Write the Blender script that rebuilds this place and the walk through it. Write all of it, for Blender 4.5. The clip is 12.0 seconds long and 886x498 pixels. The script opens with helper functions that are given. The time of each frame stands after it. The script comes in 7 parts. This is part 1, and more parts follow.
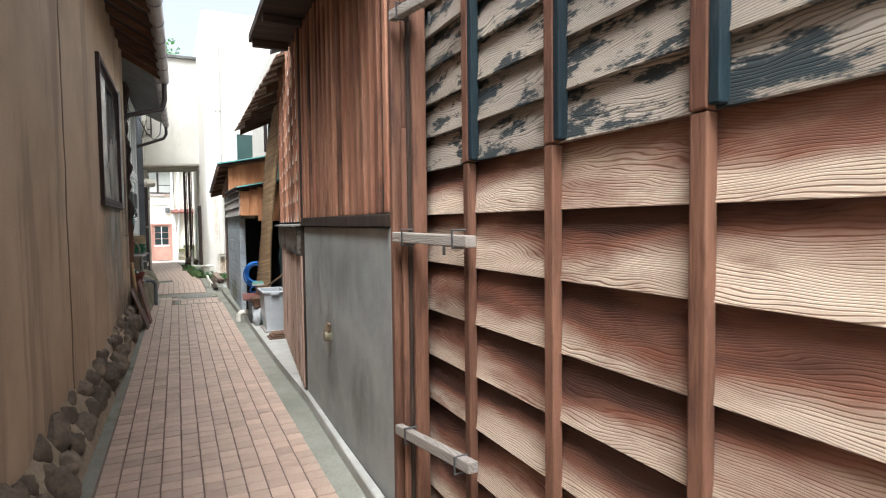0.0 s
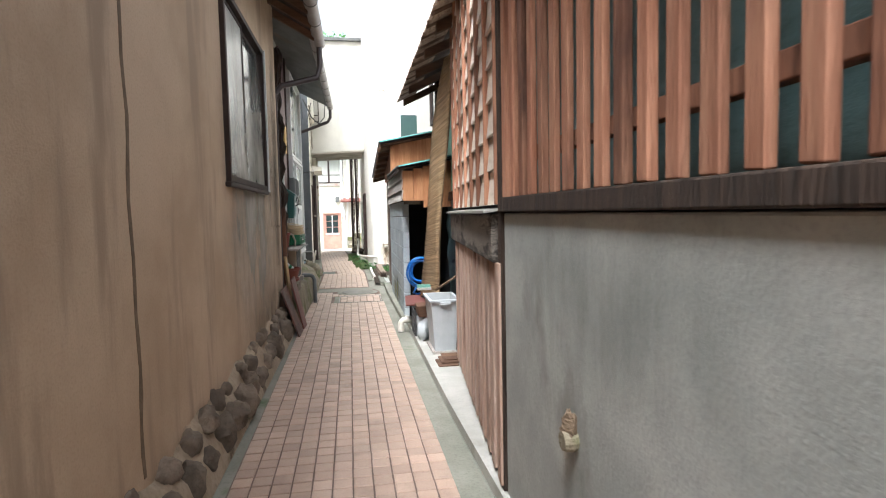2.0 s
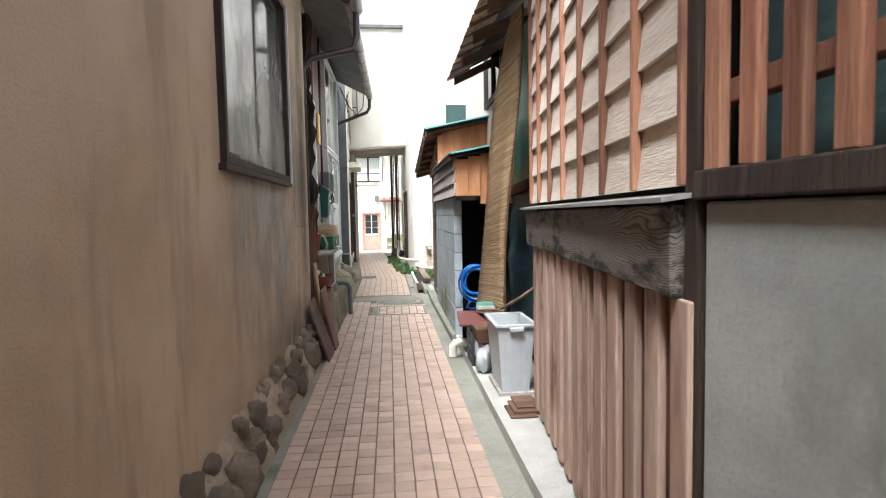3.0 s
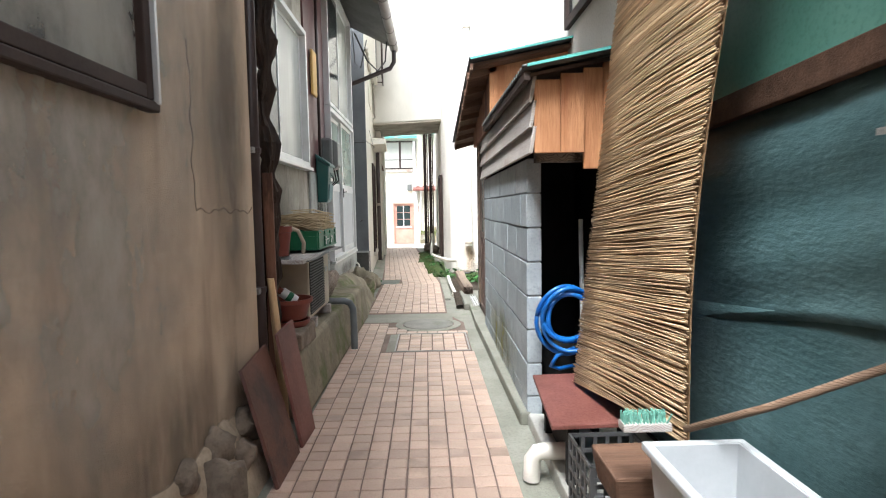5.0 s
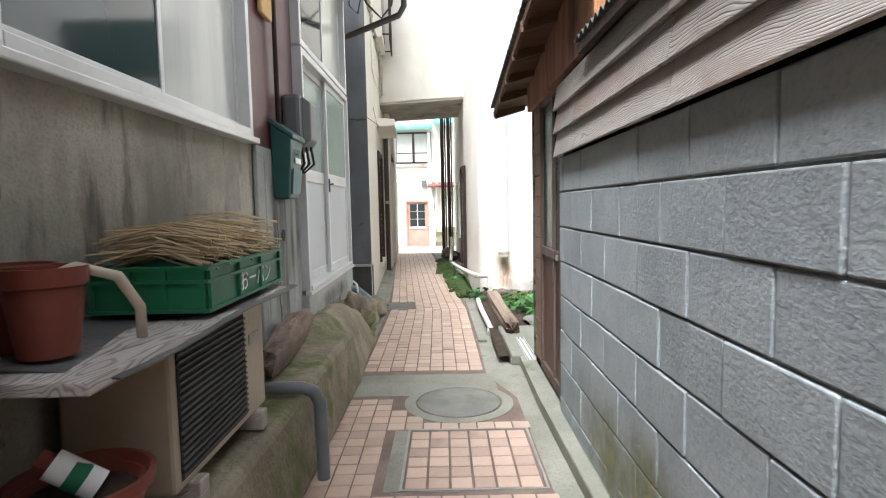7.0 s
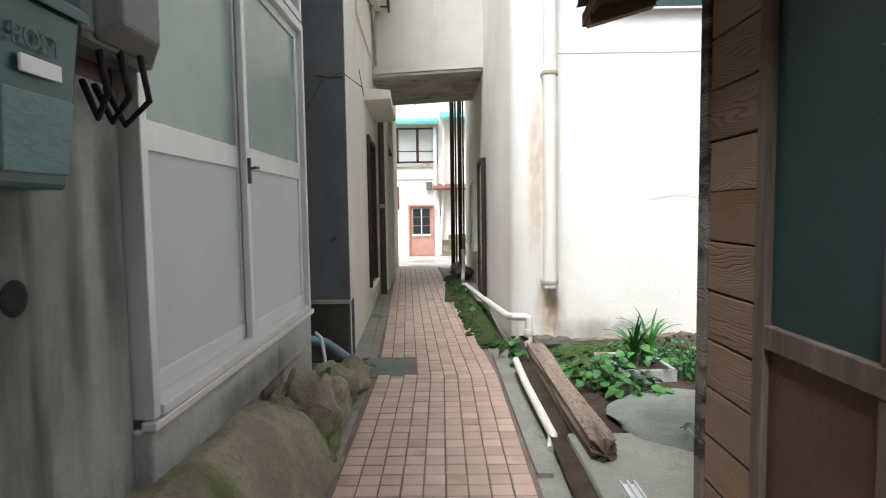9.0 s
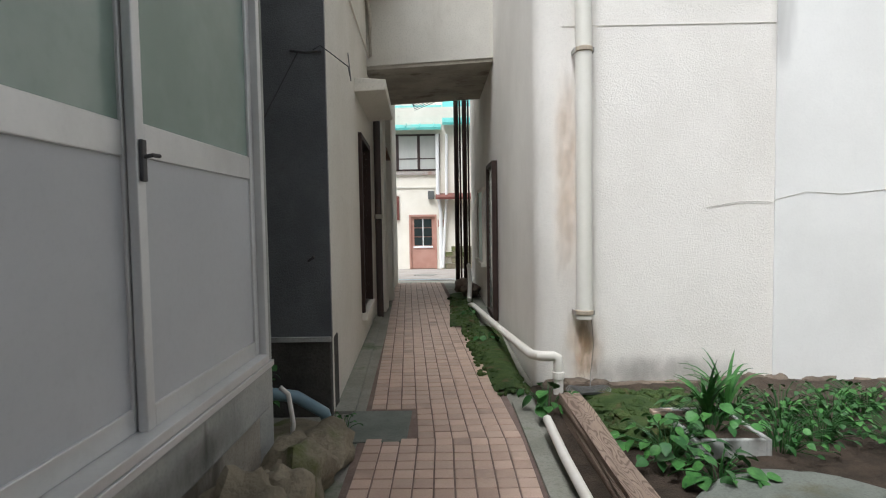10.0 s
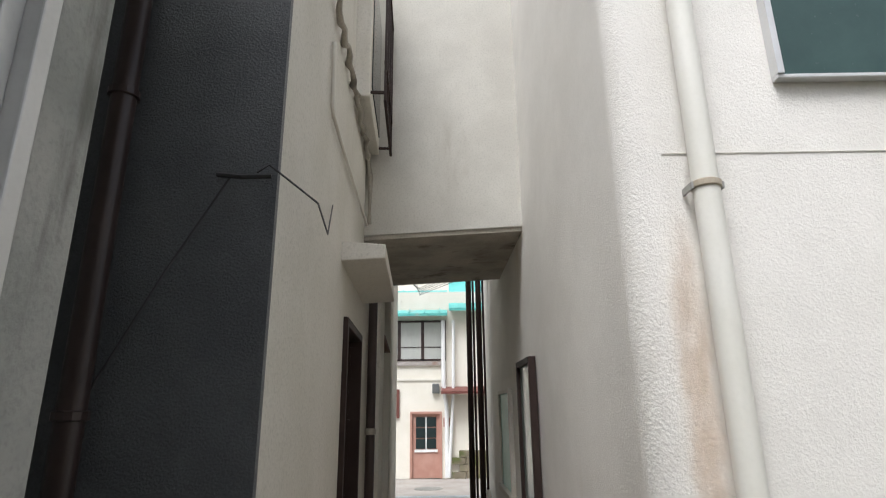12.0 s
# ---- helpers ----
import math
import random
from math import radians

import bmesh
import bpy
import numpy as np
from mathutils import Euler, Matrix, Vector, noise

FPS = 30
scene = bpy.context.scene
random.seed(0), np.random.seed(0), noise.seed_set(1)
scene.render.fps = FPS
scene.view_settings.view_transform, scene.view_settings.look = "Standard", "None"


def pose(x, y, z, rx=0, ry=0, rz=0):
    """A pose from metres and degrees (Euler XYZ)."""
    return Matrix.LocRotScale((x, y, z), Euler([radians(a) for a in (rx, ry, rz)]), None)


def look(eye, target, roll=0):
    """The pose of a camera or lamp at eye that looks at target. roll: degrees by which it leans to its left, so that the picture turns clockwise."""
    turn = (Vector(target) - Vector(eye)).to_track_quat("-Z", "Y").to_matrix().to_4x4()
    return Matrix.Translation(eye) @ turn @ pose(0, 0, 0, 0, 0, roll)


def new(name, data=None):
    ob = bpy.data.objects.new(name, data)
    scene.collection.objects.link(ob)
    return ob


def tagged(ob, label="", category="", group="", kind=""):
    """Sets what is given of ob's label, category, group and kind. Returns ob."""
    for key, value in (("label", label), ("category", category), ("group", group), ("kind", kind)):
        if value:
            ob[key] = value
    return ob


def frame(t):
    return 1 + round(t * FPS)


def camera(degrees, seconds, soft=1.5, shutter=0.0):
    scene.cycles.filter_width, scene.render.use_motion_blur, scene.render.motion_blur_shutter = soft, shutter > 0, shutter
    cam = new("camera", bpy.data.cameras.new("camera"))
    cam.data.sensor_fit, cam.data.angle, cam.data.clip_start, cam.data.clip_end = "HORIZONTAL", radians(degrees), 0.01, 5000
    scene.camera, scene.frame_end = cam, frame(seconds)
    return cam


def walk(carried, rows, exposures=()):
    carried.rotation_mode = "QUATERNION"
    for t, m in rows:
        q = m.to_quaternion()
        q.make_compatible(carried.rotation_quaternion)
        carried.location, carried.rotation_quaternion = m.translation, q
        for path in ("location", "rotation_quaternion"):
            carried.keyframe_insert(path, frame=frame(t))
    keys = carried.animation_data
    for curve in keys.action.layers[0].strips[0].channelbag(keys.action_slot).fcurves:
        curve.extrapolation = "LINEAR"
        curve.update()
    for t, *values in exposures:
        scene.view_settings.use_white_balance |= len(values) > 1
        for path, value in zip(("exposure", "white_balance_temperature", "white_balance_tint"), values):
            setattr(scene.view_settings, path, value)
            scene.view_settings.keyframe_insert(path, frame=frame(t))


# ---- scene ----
SKY, SUN = 0.13, 2.2
EXPOSURES = [(0.0, 1.45, 6000, 8), (1.5, 1.85, 6000, 8), (3.0, 1.85, 6000, 8), (5.0, 1.97, 6000, 8), (6.5, 1.9, 6000, 9), (8.5, 1.4, 6000, 10), (9.0, 1.1, 6000, 10), (9.5, 0.78, 6000, 10), (10.0, 0.45, 6000, 10), (10.5, 0.42, 6000, 10), (11.0, 0.45, 6050, 11), (12.0, 0.45, 6050, 11)]
cam = camera(77.0, 12.0, soft=1.1, shutter=0.15)
PATH = [
    (0, (0.078, -0.286, 1.367), (0.923, 1.524, 1.271), -0.7),
    (0.5, (0.212, 0.118, 1.403), (0.895, 1.992, 1.264), -1.2),
    (1, (0.254, 0.581, 1.378), (0.761, 2.511, 1.241), -1.2),
    (1.5, (0.279, 1.115, 1.368), (0.68, 3.07, 1.232), -1.0),
    (2, (0.274, 1.666, 1.353), (0.583, 3.638, 1.222), -1.2),
    (2.5, (0.189, 2.28, 1.351), (0.401, 4.265, 1.223), -1.0),
    (3, (0.244, 2.9, 1.329), (0.416, 4.888, 1.203), -1.1),
    (3.2, (0.27, 3.138, 1.315), (0.415, 5.128, 1.187), -1.2),
    (4.8, (0.319, 5.308, 1.254), (0.368, 7.303, 1.115), -0.8),
    (5, (0.324, 5.567, 1.239), (0.367, 7.561, 1.089), -1.0),
    (5.5, (0.318, 6.172, 1.236), (0.335, 8.166, 1.081), -1.1),
    (6, (0.274, 6.798, 1.252), (0.28, 8.792, 1.092), -1.0),
    (6.5, (0.255, 7.372, 1.264), (0.256, 9.366, 1.107), -1.2),
    (6.7, (0.236, 7.598, 1.247), (0.231, 9.592, 1.091), -1.3),
    (8.5, (0.152, 9.912, 1.246), (0.139, 11.906, 1.093), -0.7),
    (9, (0.098, 10.45, 1.253), (0.077, 12.445, 1.115), -0.8),
    (9.5, (0.042, 10.974, 1.255), (0.02, 12.971, 1.146), -0.7),
    (10, (0.05, 11.461, 1.265), (0.024, 13.458, 1.163), -0.9),
    (10.5, (-0.027, 11.977, 1.271), (-0.055, 13.974, 1.172), -0.7),
    (11, (-0.046, 12.492, 1.323), (-0.07, 14.491, 1.273), -0.7),
    (11.5, (-0.063, 12.9, 1.437), (-0.086, 14.884, 1.685), -0.8),
    (12, (-0.105, 13.18, 1.525), (-0.128, 15.102, 2.079), -0.6),
]
walk(cam, [(t, look(eye, target, roll)) for t, eye, target, roll in PATH], EXPOSURES)

# ---- light: bright overcast sky ----
world = bpy.data.worlds.new("overcast_sky")
scene.world = world
world.use_nodes = True
wn = world.node_tree.nodes
sky = wn.new("ShaderNodeTexSky")
sky.sky_type, sky.sun_disc = "NISHITA", False
sky.sun_elevation, sky.sun_rotation = radians(62), radians(206)
sky.air_density, sky.dust_density, sky.ozone_density = 1.0, 6.0, 1.0
grey = wn.new("ShaderNodeHueSaturation")
grey.inputs["Saturation"].default_value = 0.25
world.node_tree.links.new(sky.outputs[0], grey.inputs["Color"])
world.node_tree.links.new(grey.outputs[0], wn["Background"].inputs[0])
wn["Background"].inputs[1].default_value = SKY
sun = new("sun", bpy.data.lights.new("sun", "SUN"))
sun.data.energy, sun.data.angle, sun.data.color = SUN, radians(25), (1.0, 0.98, 0.95)
sun.matrix_world = look((-4.6, -9.4, 20), (0, 0, 0))


# ---- materials ----
def material(name, a, b, scale=4.0, rough=0.8, bump=0.3, grain=60.0, stretch=(1, 1, 1), metal=0.0, stain=None,
             stain_scale=1.2, stain_at=0.58, vary=0.0, spec=0.3, stain_stretch=(1, 1, 1), bump_scale=None, speck=None):
    """A mix of two tones, fine grain, a stain layer with its own shape, and relief."""
    m = bpy.data.materials.new(name)
    m.use_nodes = True
    n, l = m.node_tree.nodes, m.node_tree.links
    p = n["Principled BSDF"]
    co = n.new("ShaderNodeTexCoord")
    info = n.new("ShaderNodeObjectInfo")
    off = n.new("ShaderNodeVectorMath")
    off.operation = "MULTIPLY_ADD"
    comb = n.new("ShaderNodeCombineXYZ")
    for i in range(3):
        l.new(info.outputs["Random"], comb.inputs[i])
    l.new(comb.outputs[0], off.inputs[0])
    off.inputs[1].default_value = (13.0, 7.0, 9.0) if vary else (0, 0, 0)
    l.new(co.outputs["Object"], off.inputs[2])

    def noise_at(sc, st, detail=5.0):
        mp = n.new("ShaderNodeMapping")
        mp.inputs["Scale"].default_value = st
        l.new(off.outputs[0], mp.inputs[0])
        t = n.new("ShaderNodeTexNoise")
        t.inputs["Scale"].default_value, t.inputs["Detail"].default_value = sc, detail
        t.inputs["Roughness"].default_value = 0.62
        l.new(mp.outputs[0], t.inputs["Vector"])
        return t.outputs["Fac"]

    def ramp(fac, lo, hi):
        r = n.new("ShaderNodeMapRange")
        r.inputs["From Min"].default_value, r.inputs["From Max"].default_value = lo, hi
        r.interpolation_type = "SMOOTHSTEP"
        l.new(fac, r.inputs["Value"])
        return r.outputs[0]

    def mix(fac, c1, c2):
        x = n.new("ShaderNodeMix")
        x.data_type = "RGBA"
        l.new(fac, x.inputs["Factor"])
        for sock, c in ((x.inputs["A"], c1), (x.inputs["B"], c2)):
            if isinstance(c, tuple):
                sock.default_value = (*c, 1)
            else:
                l.new(c, sock)
        return x.outputs["Result"]

    big = noise_at(scale, stretch)
    fine = noise_at(grain, stretch, 3.0)
    col = mix(ramp(big, 0.32, 0.68), a, b)
    dark = tuple(c * 0.72 for c in a)
    fac = n.new("ShaderNodeMath")
    fac.operation = "MULTIPLY"
    l.new(ramp(fine, 0.45, 0.75), fac.inputs[0])
    fac.inputs[1].default_value = (0.1 if bump <= 0.05 else 0.5) if speck is None else speck
    col = mix(fac.outputs[0], col, dark)
    if stain:
        col = mix(ramp(noise_at(stain_scale, stain_stretch, 6.0), stain_at, stain_at + 0.16), col, stain)
    if vary:
        hs = n.new("ShaderNodeHueSaturation")
        r = n.new("ShaderNodeMapRange")
        r.inputs["To Min"].default_value, r.inputs["To Max"].default_value = 1 - vary, 1 + vary
        l.new(info.outputs["Random"], r.inputs["Value"])
        l.new(r.outputs[0], hs.inputs["Value"])
        l.new(col, hs.inputs["Color"])
        col = hs.outputs[0]
    l.new(col, p.inputs["Base Color"])
    p.inputs["Metallic"].default_value = metal
    p.inputs["Specular IOR Level"].default_value = spec
    rr = n.new("ShaderNodeMapRange")
    rr.inputs["To Min"].default_value, rr.inputs["To Max"].default_value = max(rough - 0.12, 0.05), min(rough + 0.12, 1)
    l.new(fine, rr.inputs["Value"])
    l.new(rr.outputs[0], p.inputs["Roughness"])
    if bump:
        bp = n.new("ShaderNodeBump")
        bp.inputs["Strength"].default_value, bp.inputs["Distance"].default_value = bump, 0.01
        add = n.new("ShaderNodeMath")
        l.new(noise_at(bump_scale or grain, stretch, 4.0), add.inputs[0])
        l.new(big, add.inputs[1])
        l.new(add.outputs[0], bp.inputs["Height"])
        l.new(bp.outputs[0], p.inputs["Normal"])
    return m


def wood(name, a, b, along="y", rough=0.75, stain=None, stain_at=0.58, vary=0.12, stain_scale=2.5, bump=0.5, rings=14.0):
    st = {"x": (0.08, 1, 1), "y": (1, 0.08, 1), "z": (1, 1, 0.08)}[along]
    ss = {"x": (0.3, 1, 1), "y": (1, 0.3, 1), "z": (1, 1, 0.3)}[along]
    return material(name, a, b, scale=rings, rough=rough, bump=bump, grain=120, stretch=st, stain=stain, stain_at=stain_at,
                    stain_scale=stain_scale, stain_stretch=ss, vary=vary)


def grained(name, pale, dark, stain, stain_at, stain_scale=2.2, edge=0.16):
    """Weathered board that runs along y: raised pale ridges, dark soft lines, knots, and a stain with its own shape."""
    m = wood(name, pale, tuple((p * 0.7 + d * 0.3) for p, d in zip(pale, dark)), "y", vary=0.14)
    n, l = m.node_tree.nodes, m.node_tree.links
    p = n["Principled BSDF"]
    base = p.inputs["Base Color"].links[0].from_socket
    off = [q for q in n if q.type == "VECT_MATH"][0]
    warp = n.new("ShaderNodeMapping")
    warp.inputs["Scale"].default_value = (1, 0.22, 1)
    l.new(off.outputs[0], warp.inputs[0])
    big = n.new("ShaderNodeTexNoise")
    big.inputs["Scale"].default_value, big.inputs["Detail"].default_value = 4.0, 3.5
    l.new(warp.outputs[0], big.inputs["Vector"])
    sep = n.new("ShaderNodeSeparateXYZ")
    l.new(off.outputs[0], sep.inputs[0])
    ring = n.new("ShaderNodeMath")
    ring.operation = "MULTIPLY_ADD"
    l.new(big.outputs["Fac"], ring.inputs[0])
    ring.inputs[1].default_value = 0.26
    l.new(sep.outputs["Z"], ring.inputs[2])
    wave = n.new("ShaderNodeMath")
    wave.operation = "MULTIPLY"
    l.new(ring.outputs[0], wave.inputs[0])
    wave.inputs[1].default_value = 880.0
    sine = n.new("ShaderNodeMath")
    sine.operation = "SINE"
    l.new(wave.outputs[0], sine.inputs[0])
    line = n.new("ShaderNodeMapRange")
    line.inputs["From Min"].default_value, line.inputs["From Max"].default_value = 0.2, 1.0
    line.inputs["To Max"].default_value = 0.68
    l.new(sine.outputs[0], line.inputs["Value"])

    def mixed(fac, a, b):
        x = n.new("ShaderNodeMix")
        x.data_type = "RGBA"
        l.new(fac, x.inputs["Factor"])
        l.new(a, x.inputs["A"])
        x.inputs["B"].default_value = (*b, 1)
        return x.outputs["Result"]

    col = mixed(line.outputs[0], base, dark)
    sm = n.new("ShaderNodeMapping")
    sm.inputs["Scale"].default_value = (1, 0.3, 1)
    l.new(off.outputs[0], sm.inputs[0])
    sn = n.new("ShaderNodeTexNoise")
    sn.inputs["Scale"].default_value, sn.inputs["Detail"].default_value, sn.inputs["Roughness"].default_value = stain_scale, 8.0, 0.7
    l.new(sm.outputs[0], sn.inputs["Vector"])
    sr = n.new("ShaderNodeMapRange")
    sr.inputs["From Min"].default_value, sr.inputs["From Max"].default_value = stain_at, stain_at + edge
    sr.inputs["To Max"].default_value = 0.92
    l.new(sn.outputs["Fac"], sr.inputs["Value"])
    col = mixed(sr.outputs[0], col, stain)
    km = n.new("ShaderNodeMapping")
    km.inputs["Scale"].default_value = (1, 0.55, 1)
    l.new(off.outputs[0], km.inputs[0])
    kv = n.new("ShaderNodeTexVoronoi")
    kv.inputs["Scale"].default_value = 3.6
    l.new(km.outputs[0], kv.inputs["Vector"])
    kr = n.new("ShaderNodeMapRange")
    kr.inputs["From Min"].default_value, kr.inputs["From Max"].default_value = 0.1, 0.03
    kr.inputs["To Max"].default_value = 0.85
    l.new(kv.outputs["Distance"], kr.inputs["Value"])
    col = mixed(kr.outputs[0], col, tuple(c * 0.55 for c in dark))
    l.new(col, p.inputs["Base Color"])
    bp = n.new("ShaderNodeBump")
    bp.inputs["Strength"].default_value, bp.inputs["Distance"].default_value, bp.invert = 0.5, 0.004, True
    l.new(line.outputs[0], bp.inputs["Height"])
    l.new(bp.outputs[0], p.inputs["Normal"])
    return m


def glass(name, colour, rough=0.05, alpha_mix=0.0):
    m = bpy.data.materials.new(name)
    m.use_nodes = True
    p = m.node_tree.nodes["Principled BSDF"]
    p.inputs["Base Color"].default_value = (*colour, 1)
    p.inputs["Roughness"].default_value = rough
    p.inputs["Transmission Weight"].default_value = alpha_mix
    p.inputs["IOR"].default_value = 1.45
    return m


M_PLASTER = material("brown_plaster", (0.45, 0.335, 0.23), (0.57, 0.44, 0.315), 1.3, 0.9, 0.4, 90, stain=(0.37, 0.28, 0.2), stain_scale=2.6, stain_at=0.5, stain_stretch=(1, 1.6, 0.22), speck=0.3)
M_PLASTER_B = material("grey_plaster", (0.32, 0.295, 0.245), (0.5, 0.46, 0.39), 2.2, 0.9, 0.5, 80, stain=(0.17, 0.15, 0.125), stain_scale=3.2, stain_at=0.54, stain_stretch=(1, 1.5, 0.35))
M_CONCRETE = material("grey_concrete", (0.31, 0.32, 0.3), (0.44, 0.44, 0.41), 2.2, 0.85, 0.35, 70, stain=(0.19, 0.19, 0.17), stain_scale=3.0, stain_at=0.56, stain_stretch=(1, 1.8, 0.3), speck=0.35)
M_GROUND = material("mossy_concrete", (0.22, 0.22, 0.18), (0.33, 0.32, 0.27), 1.6, 0.85, 0.5, 60, stain=(0.11, 0.15, 0.08), stain_scale=1.6, stain_at=0.55)
M_KERB = material("pale_kerb_concrete", (0.5, 0.49, 0.45), (0.38, 0.37, 0.33), 3, 0.85, 0.5, 60, stain=(0.2, 0.2, 0.15), stain_at=0.6)
M_TILE = material("pink_clay_tile", (0.46, 0.325, 0.25), (0.54, 0.395, 0.31), 2.0, 0.45, 0.15, 150, vary=0.14, stain=(0.31, 0.22, 0.165), stain_scale=1.3, stain_at=0.55, spec=0.55)
M_STONE = material("brown_stone", (0.13, 0.102, 0.078), (0.26, 0.205, 0.155), 5, 0.9, 0.9, 50, vary=0.25, stain=(0.1, 0.08, 0.06), stain_scale=4)
M_SLATE = material("green_slate", (0.13, 0.145, 0.12), (0.2, 0.215, 0.185), 3, 0.7, 0.6, 70, stain=(0.13, 0.12, 0.07), stain_scale=2)
M_ROCK = material("mossy_rock", (0.17, 0.145, 0.1), (0.28, 0.24, 0.17), 3, 0.9, 1.0, 40, stain=(0.11, 0.125, 0.045), stain_scale=2.4, stain_at=0.5)
M_WHITE = material("white_stucco", (0.74, 0.71, 0.65), (0.8, 0.77, 0.71), 1.5, 0.85, 0.5, 45, stain=(0.64, 0.58, 0.48), stain_scale=1.1, stain_at=0.6, stain_stretch=(1, 1, 0.25), bump_scale=85, speck=0.12)
M_WHITE_B = material("pale_smooth_plaster", (0.73, 0.725, 0.69), (0.78, 0.775, 0.74), 1.5, 0.8, 0.12, 60, stain=(0.6, 0.6, 0.57), speck=0.08, stain_at=0.62, stain_stretch=(1, 1, 0.25))
M_CREAM = material("cream_plaster", (0.66, 0.63, 0.55), (0.72, 0.69, 0.62), 1.5, 0.85, 0.3, 60, stain=(0.5, 0.46, 0.38), stain_at=0.6, stain_stretch=(1, 1, 0.25))
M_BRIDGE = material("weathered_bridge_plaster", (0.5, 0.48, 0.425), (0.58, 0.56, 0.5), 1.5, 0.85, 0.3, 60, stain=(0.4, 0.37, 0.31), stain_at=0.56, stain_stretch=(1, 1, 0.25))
M_FARWALL = material("far_cream_wall", (0.74, 0.7, 0.6), (0.8, 0.76, 0.67), 1.5, 0.85, 0.2, 60, stain=(0.5, 0.45, 0.36), stain_at=0.64)
M_DAMPBASE = material("dark_damp_cement", (0.045, 0.043, 0.038), (0.085, 0.08, 0.07), 4, 0.8, 0.8, 60, stain=(0.03, 0.035, 0.025))
M_DARKSTUCCO = material("dark_grey_stucco", (0.095, 0.103, 0.11), (0.14, 0.148, 0.155), 2, 0.5, 0.6, 110, stain=(0.2, 0.21, 0.22), stain_at=0.58, stain_stretch=(1, 1, 0.3), spec=0.6)
M_BLOCK = material("painted_block", (0.31, 0.345, 0.36), (0.4, 0.44, 0.455), 3, 0.85, 0.45, 70, vary=0.07, stain=(0.3, 0.32, 0.31), stain_scale=5, stain_at=0.6)
M_MORTAR = material("block_mortar", (0.24, 0.25, 0.25), (0.3, 0.31, 0.31), 5, 0.9, 0.6, 60)
M_BOARD = grained("weathered_cedar_board", (0.66, 0.54, 0.42), (0.19, 0.09, 0.05), (0.15, 0.055, 0.032), 0.54, 4.5)
# Redder, then near-black toward the top: unbleached wood, with the lap's shade painted in.
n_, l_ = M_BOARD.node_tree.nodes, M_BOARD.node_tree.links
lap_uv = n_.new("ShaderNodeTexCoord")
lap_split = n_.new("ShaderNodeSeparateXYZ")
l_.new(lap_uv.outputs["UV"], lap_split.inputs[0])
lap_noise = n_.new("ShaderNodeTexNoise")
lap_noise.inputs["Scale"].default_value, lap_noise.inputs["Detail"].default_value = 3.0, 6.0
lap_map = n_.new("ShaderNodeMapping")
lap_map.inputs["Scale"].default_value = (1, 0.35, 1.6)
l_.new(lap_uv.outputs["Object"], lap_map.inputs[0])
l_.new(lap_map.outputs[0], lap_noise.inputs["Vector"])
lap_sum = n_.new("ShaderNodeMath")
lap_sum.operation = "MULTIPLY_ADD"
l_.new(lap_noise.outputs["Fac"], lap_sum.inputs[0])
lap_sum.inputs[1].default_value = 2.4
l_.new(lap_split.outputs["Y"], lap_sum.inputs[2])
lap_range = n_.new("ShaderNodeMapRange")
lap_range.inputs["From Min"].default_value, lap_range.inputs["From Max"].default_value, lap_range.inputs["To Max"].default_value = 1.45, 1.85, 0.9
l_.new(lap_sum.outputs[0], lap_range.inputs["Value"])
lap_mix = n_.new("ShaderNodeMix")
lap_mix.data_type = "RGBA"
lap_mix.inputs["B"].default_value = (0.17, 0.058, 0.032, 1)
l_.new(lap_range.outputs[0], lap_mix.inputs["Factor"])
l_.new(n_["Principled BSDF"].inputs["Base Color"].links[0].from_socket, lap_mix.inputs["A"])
# Near-black share: the shade below the next board's lap, put into the colour.
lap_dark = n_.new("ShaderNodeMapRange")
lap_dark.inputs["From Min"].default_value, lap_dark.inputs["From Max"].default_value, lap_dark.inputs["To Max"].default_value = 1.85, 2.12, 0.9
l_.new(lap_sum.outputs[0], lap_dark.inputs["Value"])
lap_shade = n_.new("ShaderNodeMix")
lap_shade.data_type = "RGBA"
lap_shade.inputs["B"].default_value = (0.045, 0.02, 0.014, 1)
l_.new(lap_dark.outputs[0], lap_shade.inputs["Factor"])
l_.new(lap_mix.outputs["Result"], lap_shade.inputs["A"])
l_.new(lap_shade.outputs["Result"], n_["Principled BSDF"].inputs["Base Color"])
M_BLUEBOARD = grained("peeling_blue_painted_board", (0.4, 0.345, 0.285), (0.12, 0.095, 0.07), (0.009, 0.022, 0.029), 0.51, 13.0, 0.05)
M_BLUEPAINT = wood("dark_blue_paint", (0.006, 0.015, 0.02), (0.011, 0.026, 0.034), "z", stain=(0.2, 0.17, 0.14), stain_at=0.68)
M_POST = wood("brown_batten", (0.125, 0.057, 0.035), (0.22, 0.108, 0.067), "z", stain=(0.06, 0.028, 0.02), stain_at=0.52, vary=0.25, stain_scale=5)
M_CEMENT = material("green_grey_cement", (0.27, 0.28, 0.265), (0.38, 0.385, 0.36), 2.4, 0.8, 0.2, 70, stain=(0.22, 0.22, 0.2), stain_scale=1.8, stain_at=0.56, stain_stretch=(1, 1.2, 0.7), speck=0.3)
M_SLAT = wood("red_cedar_slat", (0.23, 0.095, 0.055), (0.36, 0.185, 0.115), "z", stain=(0.075, 0.032, 0.022), stain_at=0.52, vary=0.32)
M_VBOARD = wood("faded_vertical_board", (0.36, 0.235, 0.175), (0.46, 0.34, 0.275), "z", stain=(0.13, 0.055, 0.034), stain_at=0.53, vary=0.22, stain_scale=4)
M_BEAM = grained("charred_beam", (0.27, 0.235, 0.2), (0.016, 0.013, 0.011), (0.016, 0.013, 0.011), 0.5, 7.0, 0.1)
